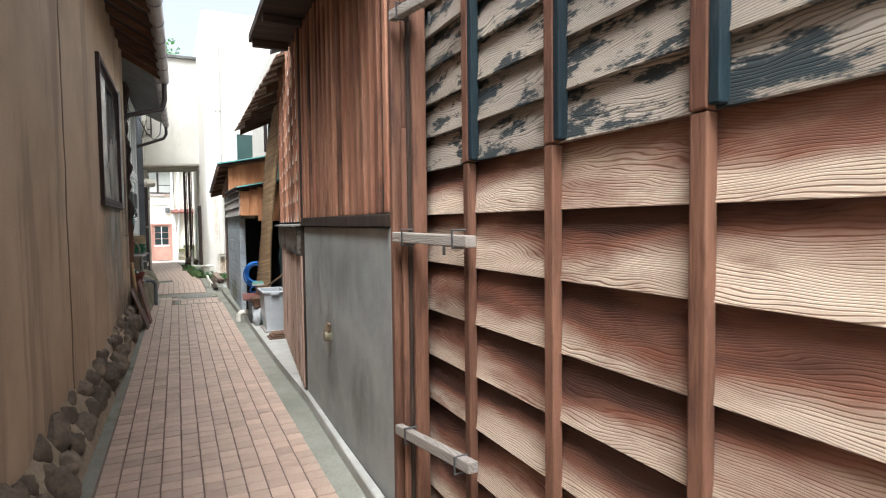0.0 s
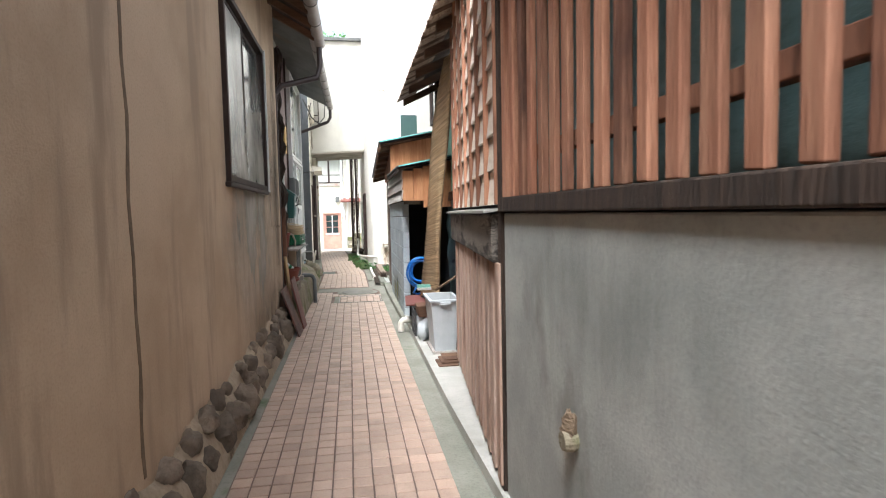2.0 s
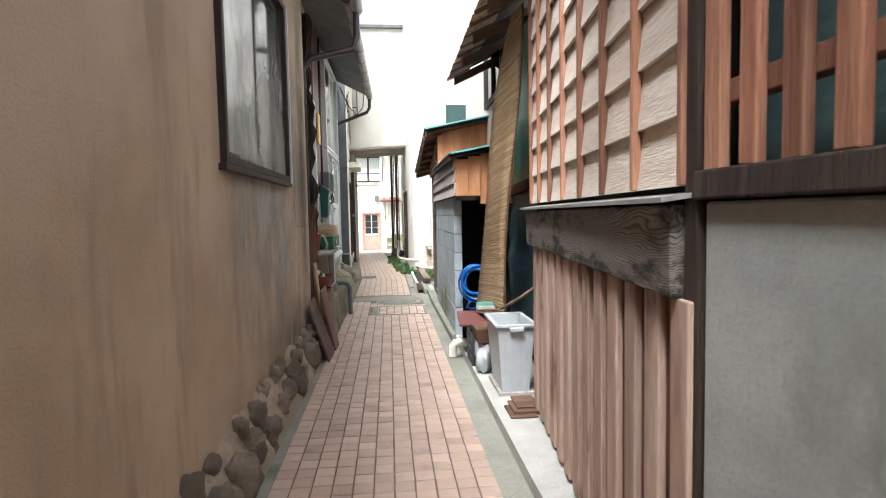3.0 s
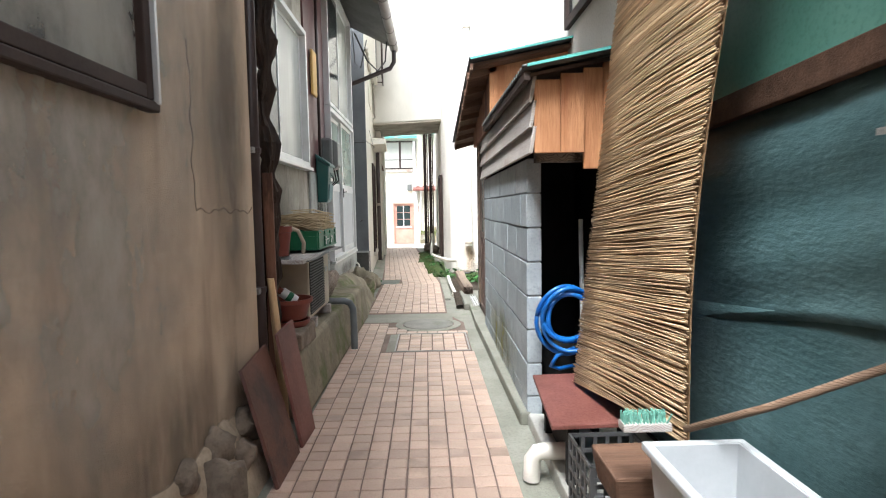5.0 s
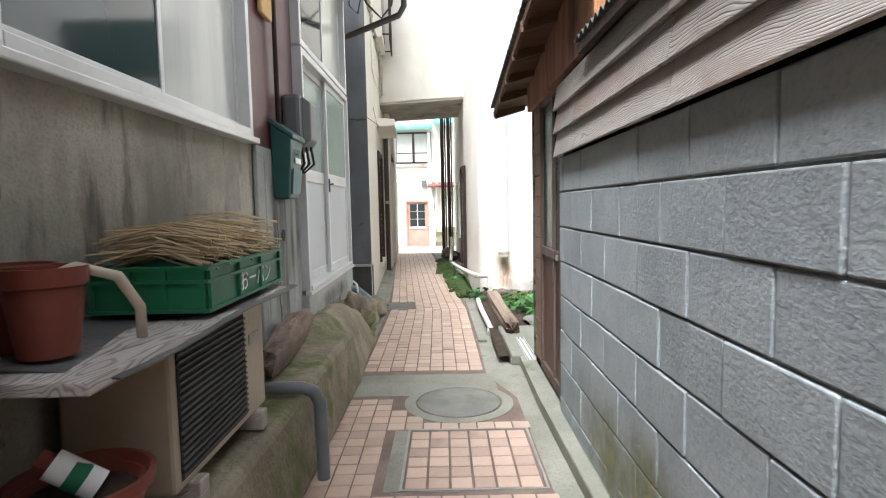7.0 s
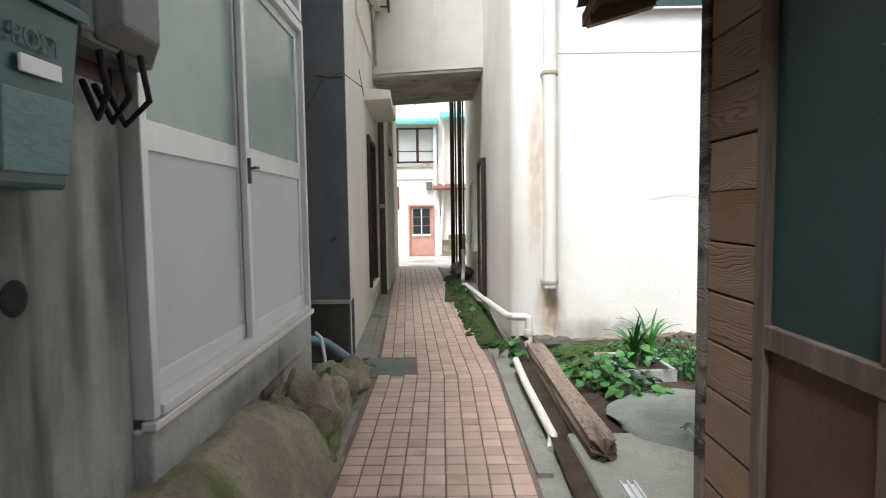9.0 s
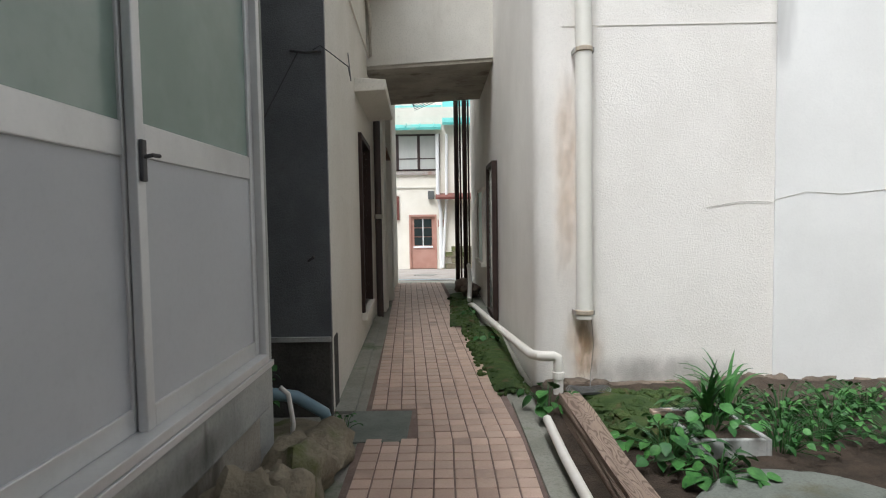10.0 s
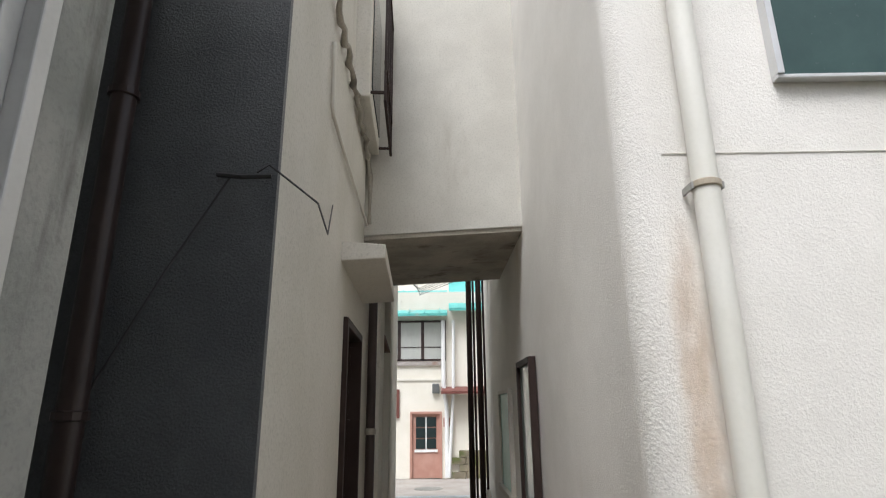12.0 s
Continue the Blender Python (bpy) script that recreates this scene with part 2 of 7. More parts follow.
M_OLDLOG = grained("pinkish_split_log", (0.28, 0.21, 0.16), (0.08, 0.05, 0.036), (0.05, 0.032, 0.025), 0.5, 3.0, 0.15)
M_MORTARTAN = material("tan_rubble_mortar", (0.33, 0.26, 0.185), (0.46, 0.37, 0.27), 5, 0.95, 0.9, 45, stain=(0.17, 0.13, 0.09), stain_scale=5, stain_at=0.56)
M_BARWOOD = grained("pale_grey_bar_wood", (0.31, 0.285, 0.255), (0.19, 0.15, 0.12), (0.2, 0.16, 0.13), 0.55, 5.0)
M_OLDWOOD = grained("silvery_weathered_wood", (0.45, 0.42, 0.39), (0.2, 0.155, 0.125), (0.26, 0.15, 0.1), 0.56)
M_ORANGE = wood("orange_cedar", (0.36, 0.15, 0.065), (0.52, 0.26, 0.125), "z", stain=(0.22, 0.08, 0.04), stain_at=0.54, vary=0.25)
M_SHINGLE = wood("pale_shingle", (0.62, 0.52, 0.43), (0.74, 0.66, 0.57), "y", stain=(0.42, 0.25, 0.16), stain_at=0.6)
M_DARKWOOD = wood("dark_eave_wood", (0.035, 0.025, 0.02), (0.075, 0.05, 0.04), "x", stain=(0.12, 0.07, 0.045), stain_at=0.62)
M_RAFTER = wood("brown_rafter", (0.1, 0.055, 0.035), (0.17, 0.095, 0.06), "x")
M_HUTBOARD = grained("brown_weathered_board", (0.3, 0.2, 0.135), (0.13, 0.075, 0.045), (0.22, 0.12, 0.07), 0.55, 4.0)
M_LOG = wood("rotten_log", (0.1, 0.068, 0.042), (0.21, 0.15, 0.1), "y", stain=(0.045, 0.04, 0.02), stain_at=0.52, bump=1.0)
M_BARK = wood("dark_bark", (0.022, 0.015, 0.011), (0.06, 0.038, 0.027), "z", bump=1.0, rough=0.85, rings=30.0)
M_BAMBOO = wood("bamboo_pole", (0.5, 0.33, 0.17), (0.62, 0.45, 0.26), "z")
M_REED = wood("yellow_reed", (0.42, 0.28, 0.15), (0.58, 0.43, 0.265), "y", vary=0.3, stain=(0.3, 0.17, 0.07), stain_at=0.6)
M_REEDBACK = wood("dark_reed_backing", (0.17, 0.1, 0.05), (0.26, 0.165, 0.085), "y")
M_RUST = material("rust_red_paint", (0.13, 0.045, 0.035), (0.19, 0.075, 0.06), 3, 0.5, 0.1, 80, stain=(0.09, 0.035, 0.03))
M_RUSTDARK = material("dark_rust_sheet", (0.075, 0.03, 0.022), (0.14, 0.06, 0.04), 2.5, 0.45, 0.2, 80, stain=(0.035, 0.02, 0.018), stain_scale=3, stain_at=0.5)
M_DOORBROWN = material("brown_lacquered_panel", (0.085, 0.04, 0.03), (0.13, 0.062, 0.048), 2, 0.45, 0.1, 80, stain=(0.06, 0.035, 0.03), stain_stretch=(1, 1, 0.3))
M_GREYFRAME = wood("grey_brown_frame", (0.11, 0.078, 0.062), (0.2, 0.15, 0.125), "z", stain=(0.06, 0.045, 0.04), stain_at=0.56)
M_TEAL = material("teal_sheet", (0.085, 0.165, 0.175), (0.14, 0.24, 0.25), 4, 0.55, 0.5, 40, stretch=(1, 0.4, 1), stain=(0.06, 0.12, 0.13), stain_scale=3, spec=0.5, stain_stretch=(1, .4, 1.5))
M_GREEN = material("green_sheet", (0.13, 0.36, 0.27), (0.2, 0.45, 0.36), 1.5, 0.4, 0.1, 60, stain=(0.09, 0.25, 0.19), stain_stretch=(1, 1.5, 0.3))
M_TEALROOF = material("turquoise_tin", (0.1, 0.42, 0.38), (0.16, 0.5, 0.45), 2, 0.5, 0.1, 60, stain=(0.3, 0.35, 0.3))
M_PIPE = material("brown_drainpipe", (0.035, 0.022, 0.02), (0.055, 0.036, 0.032), 3, 0.35, 0.05, 60, spec=0.5)
M_GUTTER = material("grey_brown_gutter", (0.2, 0.17, 0.155), (0.28, 0.25, 0.235), 3, 0.4, 0.05, 60, spec=0.5)
M_PVC = material("white_pvc", (0.7, 0.66, 0.58), (0.78, 0.75, 0.68), 4, 0.4, 0.05, 60, stain=(0.5, 0.43, 0.33), stain_at=0.66)
M_CREAMPIPE = material("cream_downpipe", (0.72, 0.7, 0.62), (0.78, 0.76, 0.69), 2, 0.4, 0.05, 60, stain=(0.55, 0.45, 0.33), stain_at=0.68, stain_stretch=(1, 1, .2))
M_GREYPIPE = material("grey_pvc", (0.1, 0.11, 0.115), (0.15, 0.16, 0.165), 3, 0.4, 0.05, 60)
M_BLUEPIPE = material("blue_grey_pipe", (0.16, 0.24, 0.28), (0.2, 0.3, 0.34), 3, 0.4, 0.05, 60)
M_ALU = material("aluminium_frame", (0.58, 0.58, 0.57), (0.66, 0.66, 0.65), 3, 0.35, 0.03, 80, metal=0.35, stain=(0.42, 0.42, 0.41), stain_at=0.66)
M_ALUPANEL = material("grey_door_panel", (0.47, 0.48, 0.49), (0.52, 0.53, 0.54), 1.0, 0.4, 0.02, 60, stain=(0.42, 0.43, 0.44))
M_BROWNFRAME = material("dark_brown_frame", (0.035, 0.022, 0.018), (0.05, 0.033, 0.028), 3, 0.6, 0.03, 80, spec=0.2)
M_FROST = material("frosted_green_glass", (0.18, 0.25, 0.21), (0.27, 0.34, 0.3), 0.9, 0.2, 0.0, 20, spec=0.7, stain=(0.13, 0.19, 0.16), stain_scale=1.1, stain_stretch=(1, 1, 0.5))
M_CURTAIN = material("pale_curtained_glass", (0.4, 0.41, 0.38), (0.5, 0.51, 0.47), 1.3, 0.18, 0.0, 20, spec=0.7, stretch=(1, 2, .2))
M_DARKGLASS = glass("dark_glass", (0.025, 0.035, 0.035), 0.08)
M_HUTGLASS = material("dark_green_ribbed_glass", (0.02, 0.05, 0.045), (0.035, 0.075, 0.066), 1.0, 0.22, 0.05, 60, spec=0.6)
M_MAROON = material("maroon_panel", (0.1, 0.045, 0.045), (0.14, 0.065, 0.06), 2, 0.4, 0.05, 60, stretch=(1, 1, .2))
M_POSTGREEN = material("dark_green_plastic", (0.012, 0.07, 0.062), (0.02, 0.09, 0.08), 3, 0.4, 0.02, 60, spec=0.5)
M_CRATE = material("green_crate_plastic", (0.015, 0.12, 0.055), (0.025, 0.16, 0.075), 4, 0.45, 0.05, 60, stain=(0.02, 0.07, 0.04))
M_STRAW = wood("pale_straw", (0.5, 0.38, 0.22), (0.64, 0.52, 0.34), "x", vary=0.15)
M_METER = material("grey_meter_plastic", (0.11, 0.115, 0.11), (0.14, 0.145, 0.14), 3, 0.4, 0.02, 60)
M_PALEGREY = material("pale_grey_plastic", (0.42, 0.44, 0.45), (0.5, 0.52, 0.53), 3, 0.45, 0.05, 60, stain=(0.4, 0.4, 0.38), stain_at=0.64)
M_DARKGREY = material("dark_grey_plastic", (0.05, 0.05, 0.05), (0.08, 0.08, 0.08), 3, 0.5, 0.05, 60)
M_TERRA = material("terracotta_plastic", (0.16, 0.04, 0.028), (0.22, 0.062, 0.042), 4, 0.5, 0.05, 60, stain=(0.2, 0.06, 0.045))
M_AC = material("yellowed_casing", (0.38, 0.32, 0.24), (0.45, 0.39, 0.3), 3, 0.5, 0.03, 60, stain=(0.36, 0.29, 0.2))
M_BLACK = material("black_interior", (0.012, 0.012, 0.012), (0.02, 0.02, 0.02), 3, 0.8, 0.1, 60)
M_HOSE = material("blue_hose", (0.008, 0.09, 0.34), (0.015, 0.14, 0.45), 8, 0.35, 0.0, 60, spec=0.5)
M_YELLOW = material("yellow_plate", (0.62, 0.38, 0.12), (0.68, 0.44, 0.16), 3, 0.5, 0.02, 60)
M_IRON = material("iron_cover", (0.2, 0.2, 0.18), (0.27, 0.26, 0.23), 6, 0.7, 0.6, 120, stain=(0.14, 0.15, 0.1))
M_STEEL = material("galvanised_bar", (0.3, 0.29, 0.27), (0.42, 0.41, 0.38), 5, 0.5, 0.2, 80, metal=0.4, stain=(0.25, 0.16, 0.1))
M_LEAF = material("green_leaf", (0.035, 0.13, 0.025), (0.08, 0.22, 0.05), 12, 0.5, 0.1, 60, vary=0.2)
M_LEAFDARK = material("dark_leaf", (0.02, 0.085, 0.02), (0.045, 0.13, 0.03), 12, 0.5, 0.1, 60, vary=0.2)
M_MOSS = material("moss", (0.028, 0.055, 0.013), (0.062, 0.095, 0.024), 9, 0.95, 1.0, 120, stain=(0.1, 0.07, 0.035), stain_scale=5, stain_at=0.55)
M_SOIL = material("dark_soil", (0.04, 0.03, 0.02), (0.07, 0.05, 0.035), 9, 0.95, 1.0, 90)
M_TIN = material("grey_roof_tin", (0.085, 0.085, 0.08), (0.14, 0.14, 0.135), 3, 0.5, 0.2, 60, stain=(0.2, 0.11, 0.07))
M_PINKDOOR = material("salmon_door", (0.42, 0.22, 0.17), (0.48, 0.28, 0.22), 3, 0.6, 0.1, 60)
M_WHITEPAINT = material("white_paint", (0.75, 0.75, 0.73), (0.8, 0.8, 0.78), 3, 0.5, 0.05, 60)
M_CRACK = material("dark_stained_joint", (0.14, 0.1, 0.065), (0.22, 0.16, 0.11), 6, 0.9, 0.4, 80)
M_ASPHALT = material("grey_paving", (0.3, 0.27, 0.24), (0.38, 0.35, 0.31), 2, 0.85, 0.3, 80)


def stain_material(name, colour, scale, stretch, strength):
    """A stain, tint or patch of painted shade, with a ragged outline that thins out to nothing at its rim."""
    m = bpy.data.materials.new(name)
    m.use_nodes = True
    n, l = m.node_tree.nodes, m.node_tree.links
    p = n["Principled BSDF"]
    p.inputs["Base Color"].default_value, p.inputs["Roughness"].default_value = (*colour, 1), 0.9
    co = n.new("ShaderNodeTexCoord")
    mp = n.new("ShaderNodeMapping")
    mp.inputs["Scale"].default_value = stretch
    l.new(co.outputs["Object"], mp.inputs[0])
    tx = n.new("ShaderNodeTexNoise")
    tx.inputs["Scale"].default_value, tx.inputs["Detail"].default_value, tx.inputs["Roughness"].default_value = scale, 7.0, 0.65
    l.new(mp.outputs[0], tx.inputs["Vector"])
    sep = n.new("ShaderNodeSeparateXYZ")
    l.new(co.outputs["UV"], sep.inputs[0])
    value = tx.outputs["Fac"]
    for axis in ("X", "Y"):
        inv = n.new("ShaderNodeMath")
        inv.operation, inv.inputs[0].default_value = "SUBTRACT", 1.0
        l.new(sep.outputs[axis], inv.inputs[1])
        bow = n.new("ShaderNodeMath")
        bow.operation = "MULTIPLY"
        l.new(sep.outputs[axis], bow.inputs[0])
        l.new(inv.outputs[0], bow.inputs[1])
        four = n.new("ShaderNodeMath")
        four.operation, four.inputs[1].default_value = "MULTIPLY", 4.0
        l.new(bow.outputs[0], four.inputs[0])
        mul = n.new("ShaderNodeMath")
        mul.operation = "MULTIPLY"
        l.new(value, mul.inputs[0])
        l.new(four.outputs[0], mul.inputs[1])
        value = mul.outputs[0]
    r = n.new("ShaderNodeMapRange")
    r.interpolation_type = "SMOOTHSTEP"
    r.inputs["From Min"].default_value, r.inputs["From Max"].default_value, r.inputs["To Max"].default_value = 0.12, 0.62, strength
    l.new(value, r.inputs["Value"])
    l.new(r.outputs[0], p.inputs["Alpha"])
    return m


M_RUSTSTAIN = stain_material("rust_stain", (0.5, 0.31, 0.15), 14, (1, 1, 0.35), 0.42)
# Serves real damp marks and one band of painted shade.
M_DAMPSHADE = stain_material("damp_and_shade_stain", (0.09, 0.075, 0.055), 4, (1, 1, 0.5), 0.5)
M_DRIP = stain_material("drip_stain", (0.09, 0.085, 0.07), 9, (1, 1, 0.15), 0.28)
M_GREYTINT = stain_material("grey_tint", (0.42, 0.4, 0.35), 3, (1, 1, 0.6), 0.75)
M_GREENSTAIN = stain_material("algae_stain", (0.2, 0.19, 0.05), 5, (1, 1, 0.7), 0.7)


# ---- building blocks ----
rnd = random.Random(7)


class Shape:
    """A bmesh with the solids that the things are made of."""

    def __init__(self, m=None):
        self.bm, self.m = bmesh.new(), m or Matrix()

    def solid(self, pts, faces, bev=0.0):
        vs = [self.bm.verts.new(self.m @ Vector(p)) for p in pts]
        fs = [self.bm.faces.new([vs[i] for i in f]) for f in faces]
        if bev:
            es = list({e for f in fs for e in f.edges})
            bmesh.ops.bevel(self.bm, geom=es, offset=bev, segments=2, affect="EDGES", profile=0.5, clamp_overlap=True)
        return self

    def box(self, x0, x1, y0, y1, z0, z1, bev=0.0, jitter=0.0):
        j = lambda: rnd.uniform(-jitter, jitter) if jitter else 0.0  # noqa: E731
        pts = [(x + j(), y + j(), z + j()) for z in (z0, z1) for y in (y0, y1) for x in (x0, x1)]
        return self.solid(pts, [(0, 2, 3, 1), (4, 5, 7, 6), (0, 1, 5, 4), (2, 6, 7, 3), (0, 4, 6, 2), (1, 3, 7, 5)], bev)

    def hexa(self, low, high, bev=0.0):
        """Four points below and four above, both anticlockwise."""
        return self.solid([*low, *high], [(3, 2, 1, 0), (4, 5, 6, 7), (0, 1, 5, 4), (1, 2, 6, 5), (2, 3, 7, 6), (3, 0, 4, 7)], bev)

    def prism(self, poly, z0, z1, bev=0.0):
        n = len(poly)
        pts = [(x, y, z0) for x, y in poly] + [(x, y, z1) for x, y in poly]
        return self.solid(pts, [tuple(range(n))[::-1], tuple(range(n, 2 * n)), *[(i, (i + 1) % n, n + (i + 1) % n, n + i) for i in range(n)]], bev)

    def lathe(self, rings, at=(0, 0, 0), n=20, caps=True):
        """Rings of (radius, height) round the upright through at."""
        x, y, z = at
        loops = [[self.bm.verts.new(self.m @ Vector((x + r * math.cos(a), y + r * math.sin(a), z + h))) for a in np.linspace(0, 2 * math.pi, n, endpoint=False)] for r, h in rings]
        for p, q in zip(loops, loops[1:]):
            for i in range(n):
                self.bm.faces.new((p[i], p[(i + 1) % n], q[(i + 1) % n], q[i]))
        if caps:
            self.bm.faces.new(loops[0][::-1])
            self.bm.faces.new(loops[-1])
        return self

    def tube(self, pts, r, n=10, wobble=0.0, caps=True):
        """A round tube along points; r a number or one for each point."""
        pts = [Vector(p) for p in pts]
        rs = r if isinstance(r, (list, tuple)) else [r] * len(pts)
        loops, side = [], None
        for i, p in enumerate(pts):
            d = (pts[min(i + 1, len(pts) - 1)] - pts[max(i - 1, 0)]).normalized()
            if side is None:
                side = d.orthogonal().normalized()
            side = (side - d * side.dot(d)).normalized()
            up = d.cross(side)
            loops.append([self.bm.verts.new(self.m @ (p + (side * math.cos(a) + up * math.sin(a)) * rs[i] * (1 + rnd.uniform(-wobble, wobble)))) for a in np.linspace(0, 2 * math.pi, n, endpoint=False)])
        for p, q in zip(loops, loops[1:]):
            for i in range(n):
                self.bm.faces.new((p[i], p[(i + 1) % n], q[(i + 1) % n], q[i]))
        if caps:
            self.bm.faces.new(loops[0][::-1])
            self.bm.faces.new(loops[-1])
        return self

    def rock(self, x, y, z, sx, sy, sz, rough=0.25, level=3):
        m = pose(x, y, z) @ Matrix.Diagonal((sx, sy, sz, 1))
        made = bmesh.ops.create_icosphere(self.bm, subdivisions=level, radius=1.0, matrix=self.m)
        seed = Vector((rnd.uniform(0, 50), rnd.uniform(0, 50), rnd.uniform(0, 50)))
        for v in made["verts"]:
            k = 1 + rough * noise.noise(v.co * 1.3 + seed) + rough * 0.5 * noise.noise(v.co * 3.1 + seed)
            v.co = m @ (v.co * k)
        return self

    def sheet(self, f, nu, nv, thick=0.0):
        """A grid of points f(u, v) for u, v from 0 to 1, with a thickness."""
        g = [[self.bm.verts.new(self.m @ Vector(f(i / nu, j / nv))) for j in range(nv + 1)] for i in range(nu + 1)]
        fs = [self.bm.faces.new((g[i][j], g[i + 1][j], g[i + 1][j + 1], g[i][j + 1])) for i in range(nu) for j in range(nv)]
        if thick:
            bmesh.ops.recalc_face_normals(self.bm, faces=fs)
            bmesh.ops.solidify(self.bm, geom=fs, thickness=thick)
        return self


def part(name, shape, mat, parent=None, label="", smooth=False):
    bmesh.ops.recalc_face_normals(shape.bm, faces=shape.bm.faces[:])
    me = bpy.data.meshes.new(name)
    shape.bm.to_mesh(me)
    shape.bm.free()
    me.materials.append(mat)
    if smooth:
        for f in me.polygons:
            f.use_smooth = True
        if isinstance(smooth, float):
            me.set_sharp_from_angle(angle=radians(smooth))
    ob = new(name, me)
    if parent:
        ob.parent = parent
        ob.matrix_parent_inverse = world_of(parent).inverted()
    if label:
        tagged(ob, label)
    return ob


def world_of(ob):
    """Where an object stands, with its parents, without waiting for an update."""
    return (world_of(ob.parent) @ ob.matrix_parent_inverse if ob.parent else Matrix()) @ ob.matrix_basis


def thing(name, label, category, at=(0, 0, 0), group="", kind=""):
    ob = new(name)
    ob.empty_display_size = 0.1
    ob.matrix_basis = pose(*at)
    return tagged(ob, label, category, group, kind)


def solo(name, shape, mat, label, category, kind="", smooth=False, group=""):
    return tagged(part(name, shape, mat, smooth=smooth), label, category, group, kind)


def structure(name, shape, mat, label="", smooth=False):
    return tagged(part(name, shape, mat, smooth=smooth), label, "", "", "structure")


def stain(a, b, z0, z1, mat, label):
    """A stain, tint or band of painted shade on an upright wall, from the point a to the point b, between two heights.
    """
    me = bpy.data.meshes.new("wall_mark")
    me.from_pydata([(*a, z0), (*b, z0), (*b, z1), (*a, z1)], [], [(0, 1, 2, 3)])
    uv = me.uv_layers.new(name="UVMap")
    for k, c in enumerate(((0, 0), (1, 0), (1, 1), (0, 1))):
        uv.data[k].uv = c
    me.materials.append(mat)
    ob = new("wall_mark", me)
    ob.visible_shadow = False
    return tagged(ob, label, "", "", "structure")


def along(x0, y0, x1, y1):
    """A frame with its x along the line from the first point to the second, its y to the left of it."""
    return pose(x0, y0, 0, 0, 0, math.degrees(math.atan2(y1 - y0, x1 - x0)))


# ---- ground ----
def drop(y):
    """The ground falls to the street beyond the alley's end."""
    return 0.0 if y < 22.8 else -0.34 * min((y - 22.8) / 2.9, 1.0)


g = Shape()
ys = [-60, -8, 22.8, 23.6, 24.5, 25.7, 31, 400]
g.sheet(lambda u, v: (-400 + 800 * u, ys[round(v * 7)], drop(ys[round(v * 7)]) - 0.013), 8, 7)
structure("ground", g, M_GROUND, "damp grey mossy concrete ground of the alley")
g = Shape().box(-40, 40, 26.4, 29.9, -0.345, -0.335)
structure("road", g, M_ASPHALT, "pale tiled street across the end of the alley")

# ---- left building: brown plaster wall ----
XA = -0.60
w = Shape()
# Before y 2.5 the wall is unseen; it reaches -1.2 to block light.
w.box(XA - 0.2, XA, -1.2, 5.76, 0, 3.75).box(XA - 0.2, XA, 7.41, 8.5, 0, 3.75)
w.box(XA - 0.2, XA, 5.76, 7.41, 0, 1.6).box(XA - 0.2, XA, 5.76, 7.41, 2.95, 3.75)
structure("wall_west", w, M_PLASTER, "stained brown plaster wall with long streaks")
structure("wall_west_inner", Shape().box(-4, XA - 0.9, -1.2, 8.6, 0, 3.7), M_BLACK)
structure("wall_west_corner", Shape().box(-4, XA - 0.2, 8.5, 8.74, 0, 3.75).box(-4, XA - 0.2, -1.2, -1.0, 0, 3.75), M_PLASTER)


def streak(y, z0, z1, w0, name="plaster_crack", x=XA, horizontal=None):
    """An uneven dark joint that stands a hair proud of the plaster."""
    s = Shape()
    n = 24
    seed = rnd.uniform(0, 99)
    wob = lambda k: 0.03 * noise.noise(Vector((seed, k * 0.35, 0)))  # noqa: E731
    wide = lambda k: w0 * (0.6 + 0.8 * abs(noise.noise(Vector((seed + 9, k * 0.5, 3)))))  # noqa: E731
    for k in range(n):
        if horizontal is None:
            za, zb = z0 + (z1 - z0) * k / n, z0 + (z1 - z0) * (k + 1) / n
            s.hexa([(x - 0.01, y + wob(k) - wide(k), za), (x + 0.003, y + wob(k) - wide(k), za), (x + 0.003, y + wob(k) + wide(k), za), (x - 0.01, y + wob(k) + wide(k), za)],
                   [(x - 0.01, y + wob(k + 1) - wide(k + 1), zb), (x + 0.003, y + wob(k + 1) - wide(k + 1), zb), (x + 0.003, y + wob(k + 1) + wide(k + 1), zb), (x - 0.01, y + wob(k + 1) + wide(k + 1), zb)])
        else:
            ya, yb = y + (horizontal - y) * k / n, y + (horizontal - y) * (k + 1) / n
            s.hexa([(x - 0.01, ya, z0 + wob(k) - wide(k)), (x + 0.003, ya, z0 + wob(k) - wide(k)), (x + 0.003, yb, z0 + wob(k + 1) - wide(k + 1)), (x - 0.01, yb, z0 + wob(k + 1) - wide(k + 1))],
                   [(x - 0.01, ya, z0 + wob(k) + wide(k)), (x + 0.003, ya, z0 + wob(k) + wide(k)), (x + 0.003, yb, z0 + wob(k + 1) + wide(k + 1)), (x - 0.01, yb, z0 + wob(k + 1) + wide(k + 1))])
    return structure(name, s, M_CRACK, "dark damp crack in the plaster")


streak(4.03, 0.3, 3.0, 0.019)
streak(2.35, 0.4, 2.6, 0.004)
streak(7.78, 1.24, 1.9, 0.003)
streak(7.8, 1.24, 1.24, 0.003, horizontal=8.48)


